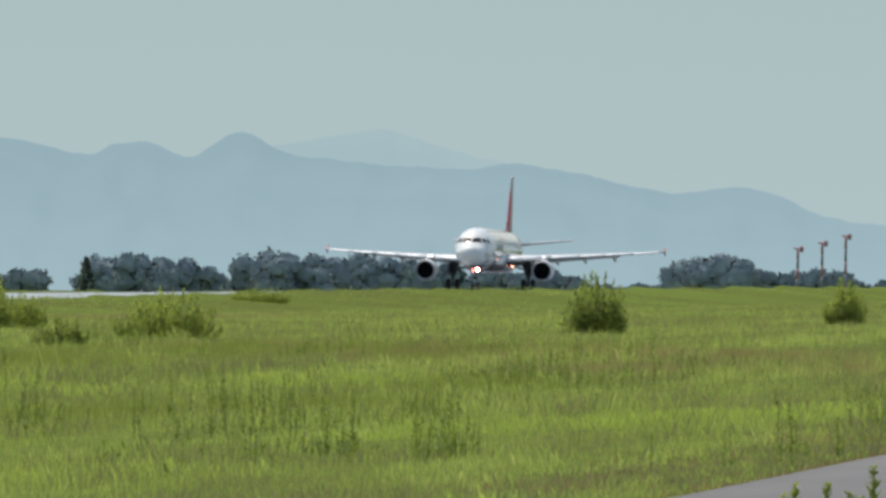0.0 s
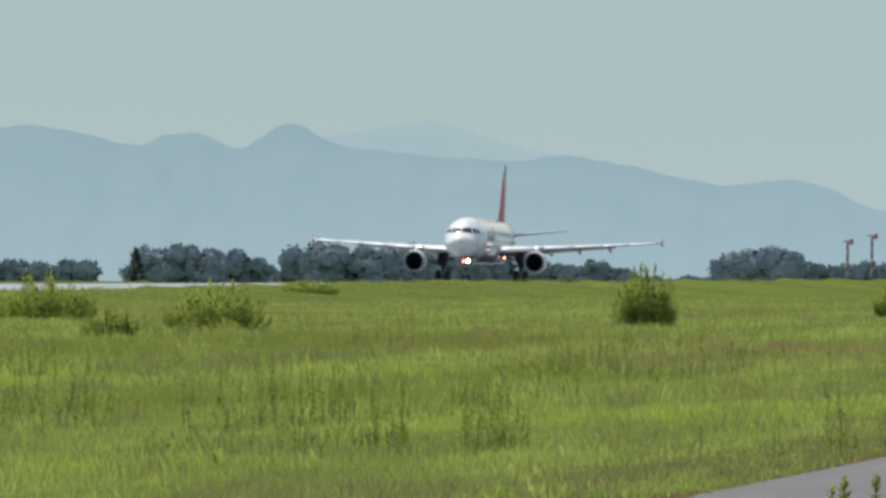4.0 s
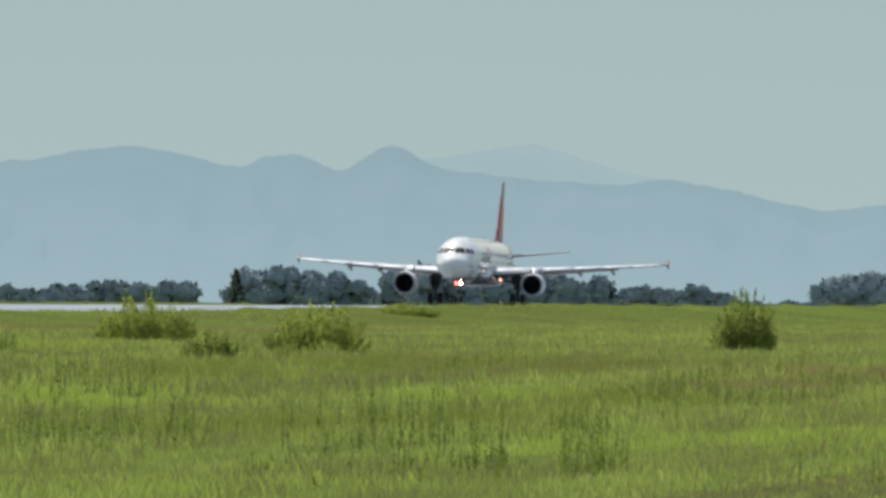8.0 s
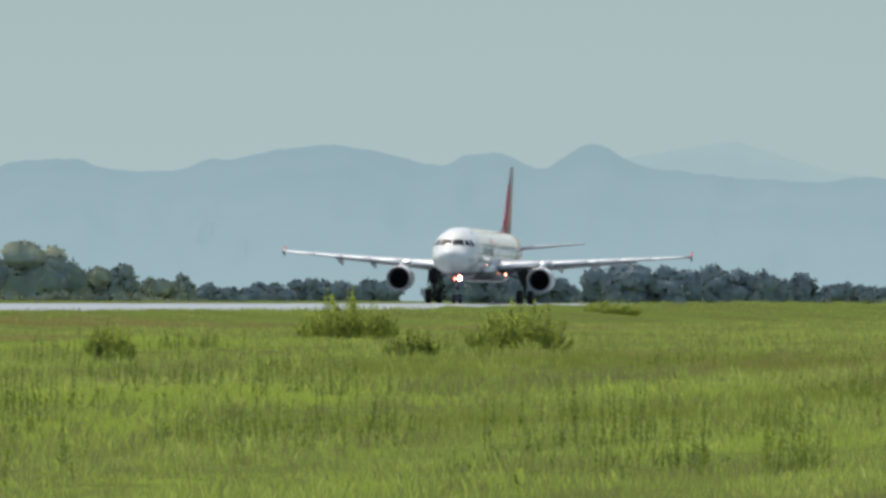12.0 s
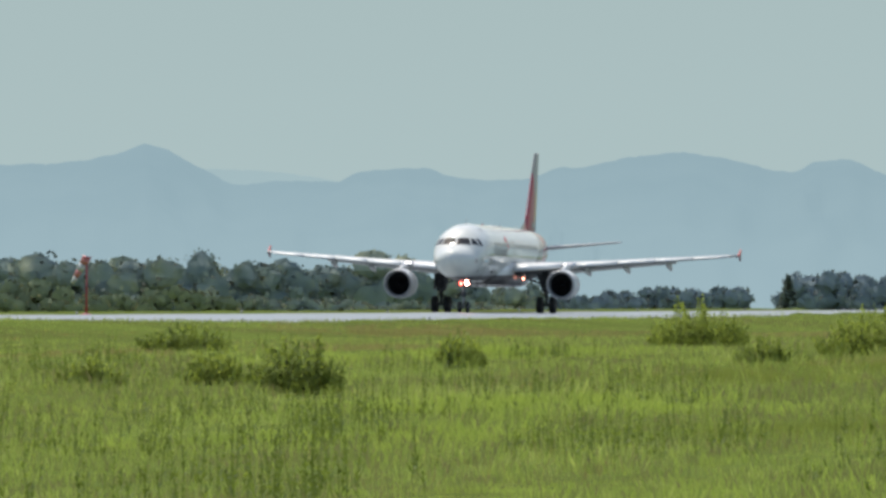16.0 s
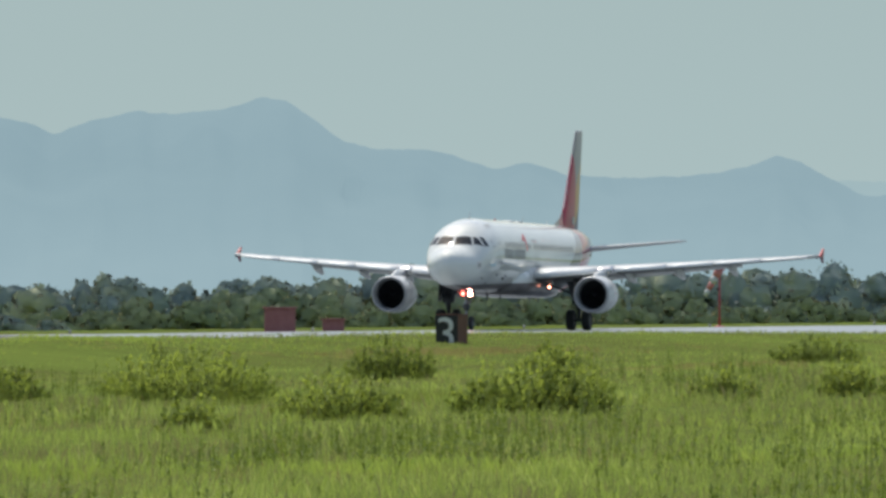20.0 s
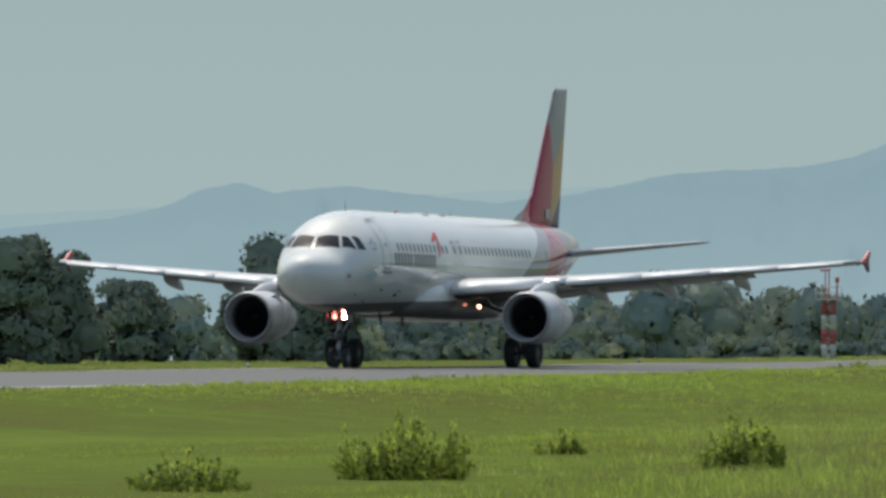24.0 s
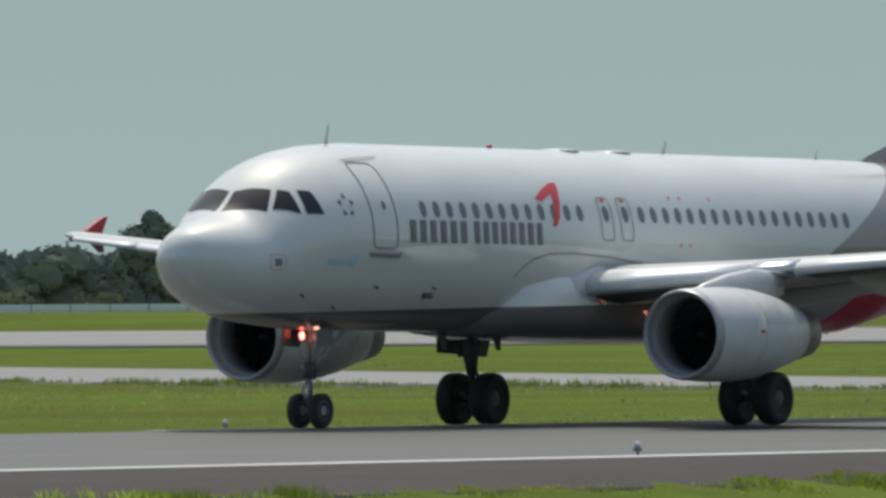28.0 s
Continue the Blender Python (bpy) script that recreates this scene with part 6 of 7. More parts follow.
def distance_board(number, x, y, z, wide=1.0):
    b = thing("distance_board", "black runway distance board with white number %s and rusty side" % number, "sign", (x, y, z), "runway distance boards")
    b.scale = (wide, wide, 1)
    part("panel", box(-0.41, 0.41, -0.85, -0.80, 0.02, 1.52, 0.03), BLACK_BOARD, b, "black number panel", smooth=False)
    part("panel", box(-0.41, 0.41, 0.80, 0.85, 0.02, 1.52, 0.03), BLACK_BOARD, b, "black number panel", smooth=False)
    for k in range(3):
        part("side_sheet", box(0.37, 0.405, -0.79 + 0.53 * k, -0.27 + 0.53 * k, 0.04, 1.5, 0.015), RUST, b, "rusty brown side sheet", smooth=False)
        part("side_sheet", box(-0.405, -0.37, -0.79 + 0.53 * k, -0.27 + 0.53 * k, 0.04, 1.5, 0.015), RUST, b, "rusty brown side sheet", smooth=False)
    for sx in (-1, 1):
        for sy in (-1, 1):
            part("post", tube((sx * 0.385, sy * 0.79, -0.25), (sx * 0.385, sy * 0.79, 1.53), 0.03, n=6), RUST, b)
    part("cover", box(-0.41, 0.41, -0.86, 0.86, 1.525, 1.56, 0.02), RUST, b, "rusty top sheet", smooth=False)
    if number == "4":
        # an open hand-painted figure in three strokes
        for x0, z0, x1, z1 in ((-0.15, 1.37, -0.245, 0.30), (-0.29, 0.31, 0.31, 0.31), (0.10, 0.92, 0.10, 0.04)):
            way = Vector((x1 - x0, 0, z1 - z0)).normalized()
            side = Vector((-way.z, 0, way.x)) * 0.058
            a, c = Vector((x0, 0, z0)), Vector((x1, 0, z1))
            part("numeral_stroke", loft([[q - side, q + side, q + side * 0.9 + Vector((0, 0.02, 0)), q - side * 0.9 + Vector((0, 0.02, 0))] for q in (a + Vector((0, -0.872, 0)), c + Vector((0, -0.872 - 0.003 * (x1 > 0.2), 0)))]), SIGN_WHITE, b, "white painted stroke", smooth=False)
    else:
        lettering("numeral", number, 1.92, SIGN_WHITE, b, pose(-0.02, -0.862, 0.10, 90, 0, 0) @ Matrix.Diagonal((0.86, 1, 1, 1)))


distance_board("3", -130.35, 584.0, -0.28, 1.17)
distance_board("4", -130.57, 259.5, -1.38, 0.97)


def runway_light(x, y, z):
    l = thing("runway_light", "small runway edge light on a short stem", "light", (x, y, z), "runway edge lights")
    part("stem", tube((0, 0, -0.05), (0, 0, 0.1), 0.03, n=8), POLE_GREY, l)
    part("housing", turned([(0.08, 0.04), (0.1, 0.09), (0.15, 0.09), (0.17, 0.06)], "z", 12), POLE_GREY, l)
    part("lens", turned([(0.17, 0.06), (0.21, 0.07), (0.25, 0.055), (0.27, 0.015)], "z", 12), LENS, l, "clear glass dome")
    return l


first = runway_light(-LINE + 22.0, 415.0 - 60 * 3, crown(22, 235))
for k in range(-2, 19):
    copy_thing(first, pose(-LINE + 22.0, 414.4 + 60 * k, crown(22, 414.4 + 60 * k)))
for k in range(-1, 22):
    copy_thing(first, pose(-LINE - 22.6, 286.6 + 60 * (k - 1), crown(-22.6)))


def windsock():
    w = thing("windsock", "orange and white windsock hanging from a red mast", "windsock", spot(11.491, 1030))
    part("mast", tube((0, 0, 0), (0, 0, 4.35), 0.09, 0.06, 10), RED_PAINT, w, "red mast")
    part("foot", turned([(-0.1, 0.45), (0.1, 0.42), (0.18, 0.15)], "z", 14), RED_PAINT, w)
    p = Vector((0.0, 0, 4.25))
    way = Vector((-0.6, 0.1, -1)).normalized()
    for k in range(4):
        a, b = p + way * 0.55 * k, p + way * 0.55 * (k + 1)
        part("sock_band", tube(a, b, 0.34 - 0.05 * k, 0.34 - 0.05 * (k + 1), 14), ORANGE_RED if k % 2 == 0 else WHITE_PAINT, w, "orange cloth band" if k % 2 == 0 else "white cloth band")
    part("ring", turned([(4.2, 0.36), (4.26, 0.38), (4.32, 0.36)], "z", 16), RED_PAINT, w)


windsock()


def hut(az, r, w, h, d, material, label, name="equipment_hut", z=None):
    b = thing(name, label, "hut", spot(az, r, z), turn=az)
    part("wall", box(-w / 2, w / 2, -d / 2, d / 2, -0.3, h, 0.04), material, b, smooth=False)
    part("roof", box(-w / 2 - 0.12, w / 2 + 0.12, -d / 2 - 0.12, d / 2 + 0.12, h, h + 0.1, 0.03), material, b, smooth=False)
    part("door", box(-0.4, 0.4, -d / 2 - 0.03, -d / 2 + 0.01, -0.2, min(h - 0.15, 1.9), 0.01), material, b, smooth=False)
    return b


# red paint with the muting of distance haze put into its colour
HAZED_RED = surface("hazed_red", (0.34, 0.12, 0.135), (0.45, 0.19, 0.2), 0.7, 0, 3, 0.6)
hut(13.283, 900, 2.0, 1.55, 1.6, HAZED_RED, "small red equipment hut beside the runway")
hut(13.065, 950, 1.5, 0.7, 1.0, HAZED_RED, "low red equipment box beside the runway", "equipment_box")
hut(20.569, 790, 2.9, 1.5, 2.4, surface("dark_red_wall", (0.13, 0.055, 0.055), (0.2, 0.09, 0.09), 0.7, 0, 3, 0.6), "dark red hut below the radar", z=-0.9)


def weather_mast():
    m = thing("weather_mast", "red and white banded lattice mast with instruments", "mast", spot(15.853, 800))
    tops = 3.35
    for s in (-1, 1):
        for q in (-1, 1):
            for k in range(4):
                z0, z1 = tops * k / 4, tops * (k + 1) / 4
                part("leg", tube((0.28 * s, 0.28 * q, z0), (0.28 * s, 0.28 * q, z1), 0.07, n=6), WHITE_PAINT if k % 2 == 0 else RED_PAINT, m)
    for k in range(8):
        z0, z1 = tops * k / 8, tops * (k + 1) / 8
        col = WHITE_PAINT if (k // 2) % 2 == 0 else RED_PAINT
        for q in (-1, 1):
            part("brace", tube((-0.28, 0.28 * q, z0 if k % 2 else z1), (0.28, 0.28 * q, z1 if k % 2 else z0), 0.04, n=5), col, m)
    part("platform", box(-0.62, 0.62, -0.6, 0.6, tops, tops + 0.08), WHITE_PAINT, m, smooth=False)
    part("railing", join(*[tube((0.6 * a, 0.58 * b, tops), (0.6 * a, 0.58 * b, tops + 0.75), 0.03, n=5) for a in (-1, 1) for b in (-1, 1)],
                         *[tube((-0.6, 0.58 * b, tops + z), (0.6, 0.58 * b, tops + z), 0.03, n=5) for b in (-1, 1) for z in (0.4, 0.75)]), WHITE_PAINT, m)
    part("vane_post", join(tube((-0.2, 0, tops), (-0.2, 0, tops + 1.75), 0.04, n=6), tube((-0.5, 0, tops + 1.7), (0.1, 0, tops + 1.7), 0.06, n=6)), RED_PAINT, m)
    part("post", tube((0.02, 0, tops), (0.02, 0, tops + 1.6), 0.04, n=6), RED_PAINT, m)
    part("sensor", join(tube((0.5, 0, tops), (0.5, 0, tops + 1.15), 0.05, n=6), tube((0.5, 0, tops + 1.0), (0.5, 0, tops + 1.3), 0.12, n=10)), RED_PAINT, m)


weather_mast()


RADAR_RED = surface("radar_red", (0.56, 0.17, 0.205), (0.70, 0.29, 0.32), 0.6, 0, 3, 0.6)


def radar_tower():
    t = thing("radar_tower", "red and white radar with mesh antenna on a railed platform", "radar", spot(20.49, 800, -0.9), turn=20.49)
    deck = 3.75
    for x in (-3.0, -1.0, 1.0, 3.0):
        for y in (-2.2, 2.2):
            part("leg", tube((x, y, -0.3), (x, y, deck), 0.13, n=8), POLE_GREY, t)
    for x in (-3.0, 1.0):
        for y in (-2.2, 2.2):
            part("brace", tube((x, y, 0.3), (x + 2.0, y, deck - 0.2), 0.06, n=6), POLE_GREY, t)
            part("brace", tube((x + 2.0, y, 0.3), (x, y, deck - 0.2), 0.06, n=6), POLE_GREY, t)
    part("platform", box(-3.6, 3.6, -2.8, 2.8, deck, deck + 0.3, 0.05), RADAR_RED, t, "red platform deck", smooth=False)
    for k in range(13):
        x = -3.5 + 7.0 * k / 12
        for y in (-2.7, 2.7):
            part("rail_post", tube((x, y, deck + 0.3), (x, y, deck + 1.45), 0.035, n=5), RADAR_RED, t)
    for z in (0.85, 1.4):
        for y in (-2.7, 2.7):
            part("rail", tube((-3.5, y, deck + z), (3.5, y, deck + z), 0.04, n=5), RADAR_RED, t)
    part("pedestal", turned([(deck + 0.2, 0.95), (deck + 0.9, 0.8), (deck + 1.3, 0.55), (deck + 1.9, 0.5), (deck + 2.0, 0.7)], "z", 20), RADAR_RED, t, "red antenna pedestal")
    # curved mesh reflector of narrow slats
    for k in range(11):
        z0 = 5.5 + 2.3 * k / 10
        bow = 0.55 * ((k - 5) / 5) ** 2
        half = 1.95 - 0.35 * abs(k - 6) / 5
        n = 10
        pts = [(-half + 2 * half * i / n, -0.6 + bow * 0.6 + 0.5 * ((i - n / 2) / (n / 2)) ** 2 - 0.5, z0) for i in range(n + 1)]
        part("reflector_slat", join(*[tube(pts[i], pts[i + 1], 0.085, n=5) for i in range(n)]), RADAR_RED if k not in (3, 4, 7) else ORANGE_RED, t)
    sheet = []
    for k in range(11):
        z0, bow, half = 5.5 + 2.3 * k / 10, 0.55 * ((k - 5) / 5) ** 2, 1.88 - 0.35 * abs(k - 6) / 5
        row = [(-half + 2 * half * i / 10, -0.98 + bow * 0.6 + 0.5 * ((i - 5) / 5) ** 2, z0) for i in range(11)]
        sheet.append(row + [(x, y + 0.04, z) for x, y, z in reversed(row)])
    part("reflector_mesh", loft(sheet), surface("reflector_mesh", (0.50, 0.33, 0.35), (0.62, 0.46, 0.47), 0.7, 0, 4, 1.5), t, "pale red fine-mesh reflector")
    for k in range(9):
        x = -1.75 + 3.5 * k / 8
        part("reflector_rib", join(tube((x, -1.05 + 0.5 * (x / 1.9) ** 2, 5.45), (x, -1.15 + 0.5 * (x / 1.9) ** 2, 6.7), 0.05, n=5), tube((x, -1.15 + 0.5 * (x / 1.9) ** 2, 6.7), (x, -0.8 + 0.5 * (x / 1.9) ** 2, 7.85), 0.05, n=5)), RADAR_RED if k % 2 else WHITE_PAINT, t)
    part("feed_arm", join(tube((0, -0.9, 5.3), (0, -2.3, 5.4), 0.09, n=6), tube((0, -2.3, 5.4), (0, -2.3, 5.9), 0.12, n=6), tube((0.0, -0.6, 5.3), (0.0, -0.7, 8.0), 0.16, n=8)), RADAR_RED, t)
    # upper flat array
    part("upper_antenna", box(-2.37, 2.37, -0.75, -0.65, 7.87, 8.85, 0.03), surface("array_sheet", (0.48, 0.36, 0.37), (0.60, 0.47, 0.48), 0.7, 0, 4, 1.5), t, "pale red upper antenna array", smooth=False)
    for k in range(13):
        x = -2.3 + 4.6 * k / 12
        part("array_bar", tube((x, -0.8, 7.9), (x, -0.8, 8.84), 0.05, n=5), WHITE_PAINT if k % 2 else RADAR_RED, t)
    part("array_rail", join(tube((-2.4, -0.82, 7.88), (2.4, -0.82, 7.88), 0.06, n=6), tube((-2.4, -0.82, 8.85), (2.4, -0.82, 8.85), 0.06, n=6), tube((-2.4, -0.82, 8.4), (2.4, -0.82, 8.4), 0.05, n=6)), RADAR_RED, t)
    # four lamp masts that lean inwards at the top
    for x, y, ix in ((-3.55, -2.7, 1.25), (-1.65, 2.7, 0.65), (1.6, 2.7, -0.65), (3.55, -2.7, -1.35)):
        part("lamp_mast", join(tube((x, y, deck), (x, y, 9.2), 0.085, n=7), tube((x, y, 9.2), (x + ix, y, 10.05), 0.085, n=7), tube((x + ix, y, 9.98), (x + ix, y, 10.25), 0.05, n=6)), RADAR_RED if x < 0 else ORANGE_RED, t, "red lamp mast")


radar_tower()


def aerial_row():
    for k, (az, h) in enumerate(((20.95, 4.4), (20.9, 3.2), (20.86, 4.6), (20.8, 3.6), (20.76, 4.0), (20.7, 3.4), (20.63, 4.4), (20.4, 3.0), (20.36, 3.8), (21.03, 3.6))):
        p = thing("aerial_pole", "thin aerial pole in a group behind the airfield", "pole", spot(az, 840, -0.9), "aerial poles")
        part("pole", tube((0, 0, -0.2), (0, 0, h), 0.05, 0.04, 7), POLE_GREY, p)
        part("dipole", tube((0, 0, h * 0.72), (0, 0, h + 0.7), 0.07, 0.055, 7), POLE_GREY if k % 3 else SIGN_WHITE, p)
        part("crossbar", tube((-0.45, 0, h * 0.8), (0.45, 0, h * 0.8), 0.04, n=6), POLE_GREY, p)


aerial_row()


def utility_pole(az, r, top, arms=1, base=None, whip=0.0, brace=False):
    x, y, z = spot(az, r, base)
    h = top - z
    p = thing("utility_pole", "tall dark utility pole behind the airfield", "pole", (x, y, z), "utility poles", turn=az)
    part("pole", tube((0, 0, -0.3), (0, 0, h), 0.11, 0.08, 9), POLE_GREY, p)
    for k in range(arms):
        part("crossarm", box(-0.5, 0.5, -0.06, 0.06, h - 0.3 - 0.6 * k, h - 0.16 - 0.6 * k), POLE_GREY, p, smooth=False)
        for s in (-0.4, 0, 0.4):
            part("insulator", turned([(0, 0.05), (0.06, 0.07), (0.14, 0.04)], "z", 8, (s, 0, h - 0.16 - 0.6 * k)), SIGN_WHITE, p)
    if whip:
        part("whip", tube((0, 0, h), (0, 0, h + whip), 0.045, 0.02, 6), POLE_GREY, p)
    if brace:
        part("stay", tube((-1.6, 0, 0), (0, 0, h * 0.62), 0.09, n=7), POLE_GREY, p)
    return Vector((x, y, z + h - 0.2))


tips = [utility_pole(21.562, 800, 5.6, 0, -0.9, 1.2), utility_pole(21.355, 900, 4.2, 1, -1.0), utility_pole(21.269, 900, 4.0, 1, -1.0), utility_pole(21.189, 900, 3.9, 2, -1.0), utility_pole(21.071, 900, 3.6, 0, -1.0, 0.4),
        utility_pole(22.618, 950, 6.6, 0, -1.0, 1.2), utility_pole(22.291, 900, 6.6, 1, -1.0, 0.0, True), utility_pole(22.208, 950, 6.6, 0, -1.0, 1.5), utility_pole(21.974, 950, 6.6, 0, -1.0, 1.6),
        utility_pole(23.67, 1000, 6.6, 0, -1.0, 1.2), utility_pole(23.43, 1000, 6.4, 0, -1.0, 1.2), utility_pole(23.14, 1000, 6.5, 0, -1.0, 1.0)]
line_poles = [utility_pole(24.95, 1000, 6.8, 1, -1.0), utility_pole(26.468, 1000, 6.75, 1, -0.8), utility_pole(28.259, 1100, 6.1, 0, -0.8), utility_pole(31.517, 1150, 4.95, 1, -0.2), utility_pole(33.6, 1250, 6.0, 1, 0.5)]
line_poles = [utility_pole(23.0, 1000, 6.8, 1, -1.0)] + line_poles


def wire(a, b, sag, name="power_line"):
    pts = [a.lerp(b, i / 16) - Vector((0, 0, sag * (1 - (2 * i / 16 - 1) ** 2))) for i in range(17)]
    w = part(name, loft([[p + Vector((0, 0.032 * math.cos(k * 1.2566), 0.032 * math.sin(k * 1.2566))) for k in range(5)] for p in pts]), WIRE)
    tagged(w, "dark overhead power line between poles", "cable", "power lines")


for a, b in zip(line_poles, line_poles[1:]):
    wire(a, b, 0.9)
    wire(a - Vector((0, 0, 3.6)), b - Vector((0, 0, 3.6)), 0.8)
wire(line_poles[0], tips[3], 1.0)


def airfield_building(az, r, w, h, d, label, base, wall=GREY_WALL, bays=6, flat=True):
    b = thing("airfield_building", label, "building", spot(az, r, base), turn=az)
    part("wall", box(-w / 2, w / 2, -d / 2, d / 2, -0.4, h, 0.03), wall, b, smooth=False)
    if flat:
        part("roof", box(-w / 2 - 0.25, w / 2 + 0.25, -d / 2 - 0.25, d / 2 + 0.25, h, h + 0.16, 0.03), ROOF_METAL, b, "pale flat roof edge", smooth=False)
    else:
        part("roof", loft([[(x, -d / 2 - 0.3, h - 0.02), (x, 0, h + 0.5), (x, d / 2 + 0.3, h - 0.02), (x, d / 2 + 0.3, h - 0.12), (x, 0, h + 0.36), (x, -d / 2 - 0.3, h - 0.12)] for x in (-w / 2 - 0.2, w / 2 + 0.2)]), ROOF_METAL, b, "pale metal roof", smooth=False)
    for k in range(bays):
        x = -w / 2 + w * (k + 0.5) / bays
        if k % 3 == 1:
            part("door", box(x - 0.45, x + 0.45, -d / 2 - 0.03, -d / 2 + 0.02, -0.3, min(2.0, h - 0.3), 0.01), HAZED_PANE, b, smooth=False)
        else:
            win = part("window", box(x - 0.4, x + 0.4, -d / 2 - 0.02, -d / 2 + 0.02, h * 0.42, h * 0.72, 0.01), HAZED_PANE, b, smooth=False)
            part("sill", box(x - 0.46, x + 0.46, -d / 2 - 0.08, -d / 2 + 0.02, h * 0.42 - 0.06, h * 0.42, 0.01), wall, win, smooth=False)
    for k in range(bays + 1 if bays else 0):
        x = -w / 2 + w * k / bays
        part("pilaster", box(x - 0.06, x + 0.06, -d / 2 - 0.05, -d / 2 + 0.02, -0.3, h - 0.02), wall, b, smooth=False)
    return b


airfield_building(20.02, 850, 14.0, 2.05, 5.0, "long low pale building with a flat roof", -0.95, PALE_WALL, 7, False)
airfield_building(19.56, 838, 3.6, 1.05, 3.0, "low pale shed beside the long building", -0.95, PALE_WALL, 3)
vented = airfield_building(22.25, 818, 3.4, 2.05, 3.0, "small pale flat-roofed building", -0.85, PALE_WALL, 2)
part("vent", turned([(1.9, 0.13), (2.3, 0.13), (2.34, 0.24), (2.5, 0.3), (2.68, 0.24), (2.78, 0.05)], "z", 14, (-1.2, -0.6, 0)), SIGN_WHITE, vented, "white roof vent")


def panel_building():
    """Long wall of grey concrete panels below a thin white roof edge, with lamp posts before it."""
    w, h, d = 24.0, 3.3, 6.0
    b = thing("airfield_building", "long grey panel-walled airfield building with a white roof edge", "building", spot(23.21, 838, -0.85), turn=23.21)
    part("core", box(-w / 2 + 0.1, w / 2 - 0.1, -d / 2 + 0.12, d / 2, -0.4, h - 0.05), SHED_WALL, b, smooth=False)
    for k in range(12):
        for z0, z1 in ((-0.4, 1.08), (1.1, 2.18), (2.2, h)):
            x = -w / 2 + 2.0 * k
            part("wall_panel", box(x + 0.015, x + 1.985, -d / 2, -d / 2 + 0.1, z0, z1, 0.01), SHED_WALL, b, smooth=False)
    part("roof", box(-w / 2 - 0.1, w / 2 + 0.2, -d / 2 - 0.15, d / 2 + 0.2, h, h + 0.12, 0.02), ROOF_METAL, b, "thin pale roof edge", smooth=False)
    for x0, x1 in ((-7.0, -1.5), (0.5, 4.0), (6.0, 11.5)):
        part("roof_light", box(x0, x1, -d / 2 + 0.2, -d / 2 + 1.2, h + 0.12, h + 0.42, 0.05), SIGN_WHITE, b, "white rooflight", smooth=False)
    part("edge_frame", join(tube((-w / 2 - 0.35, -d / 2 - 0.1, -0.2), (-w / 2 - 0.2, -d / 2 - 0.1, 1.7), 0.08, n=6), tube((-w / 2 - 0.2, -d / 2 - 0.1, 1.7), (-w / 2 + 0.25, -d / 2 - 0.1, 3.8), 0.08, n=6)), SIGN_WHITE, b, "slanting white edge frame")
    part("top_rail", join(tube((-w / 2 + 0.25, -d / 2 - 0.1, 3.8), (w / 2, -d / 2 - 0.1, 3.95), 0.035, n=5), *[tube((-w / 2 + 0.6 + 3 * k, -d / 2 - 0.1, h), (-w / 2 + 0.6 + 3 * k, -d / 2 - 0.1, 3.9), 0.03, n=5) for k in range(8)]), SIGN_WHITE, b, "thin roof rail")


panel_building()
for az in (23.81, 23.32, 22.83):
    p = thing("lamp_post", "dark T-shaped lamp post before the grey wall", "lamp post", spot(az, 822, -0.85), "lamp posts", turn=az)
    part("post", tube((0, 0, -0.2), (0, 0, 2.45), 0.1, 0.08, 8), POLE_GREY, p)
    part("crosshead", box(-0.5, 0.5, -0.12, 0.12, 2.3, 2.55, 0.05), POLE_GREY, p, smooth=False)

# open canopy on thin posts
c = thing("canopy", "open canopy with a ribbed pale edge on thin posts", "canopy", spot(22.07, 860, -0.9), turn=22.07)
part("roof", box(-4.65, 4.65, -2.0, 2.0, 3.2, 3.4, 0.03), POLE_GREY, c, smooth=False)
for k in range(19):
    part("edge_rib", box(-4.6 + 0.5 * k, -4.36 + 0.5 * k, -2.06, -1.98, 3.26, 3.46), SIGN_WHITE, c, smooth=False)
for x in (-4.4, 0.9, 1.15, 2.5, 4.4):
    part("post", tube((x, -1.8, -0.3), (x, -1.8, 3.2), 0.1, n=8), POLE_GREY, c)
for x in (-4.4, 0, 4.4):
    part("post", tube((x, 1.8, -0.3), (x, 1.8, 3.2), 0.09, n=8), POLE_GREY, c)

t = thing("gas_tank", "small upright white tank", "tank", spot(22.09, 720, -0.6))
part("shell", turned([(0, 0.26), (0.05, 0.3), (0.95, 0.3), (1.15, 0.22), (1.24, 0.08)], "z", 16), WHITE_PAINT, t)
part("valve", tube((0, 0, 1.22), (0, 0, 1.38), 0.06, n=8), POLE_GREY, t)

for k in range(7):
    p = thing("marker_post", "short white marker post", "post", spot(20.37 - 0.026 * k, 700, -0.62), "white marker posts")
    part("post", tube((0, 0, -0.2), (0.1, 0, 0.55), 0.055, n=8), WHITE_PAINT, p)
    part("cap", tube((0.1, 0, 0.55), (0.11, 0, 0.6), 0.07, n=8), SIGN_WHITE, p)

b = thing("marker_box", "weathered white marker box in the grass", "box", spot(20.05, 600), turn=30)
part("case", box(-0.5, 0.5, -0.35, 0.35, -0.1, 0.52, 0.06), SIGN_WHITE, b, smooth=False)
part("lid", box(-0.53, 0.53, -0.38, 0.38, 0.52, 0.58, 0.03), PIPE_CONCRETE, b, smooth=False)


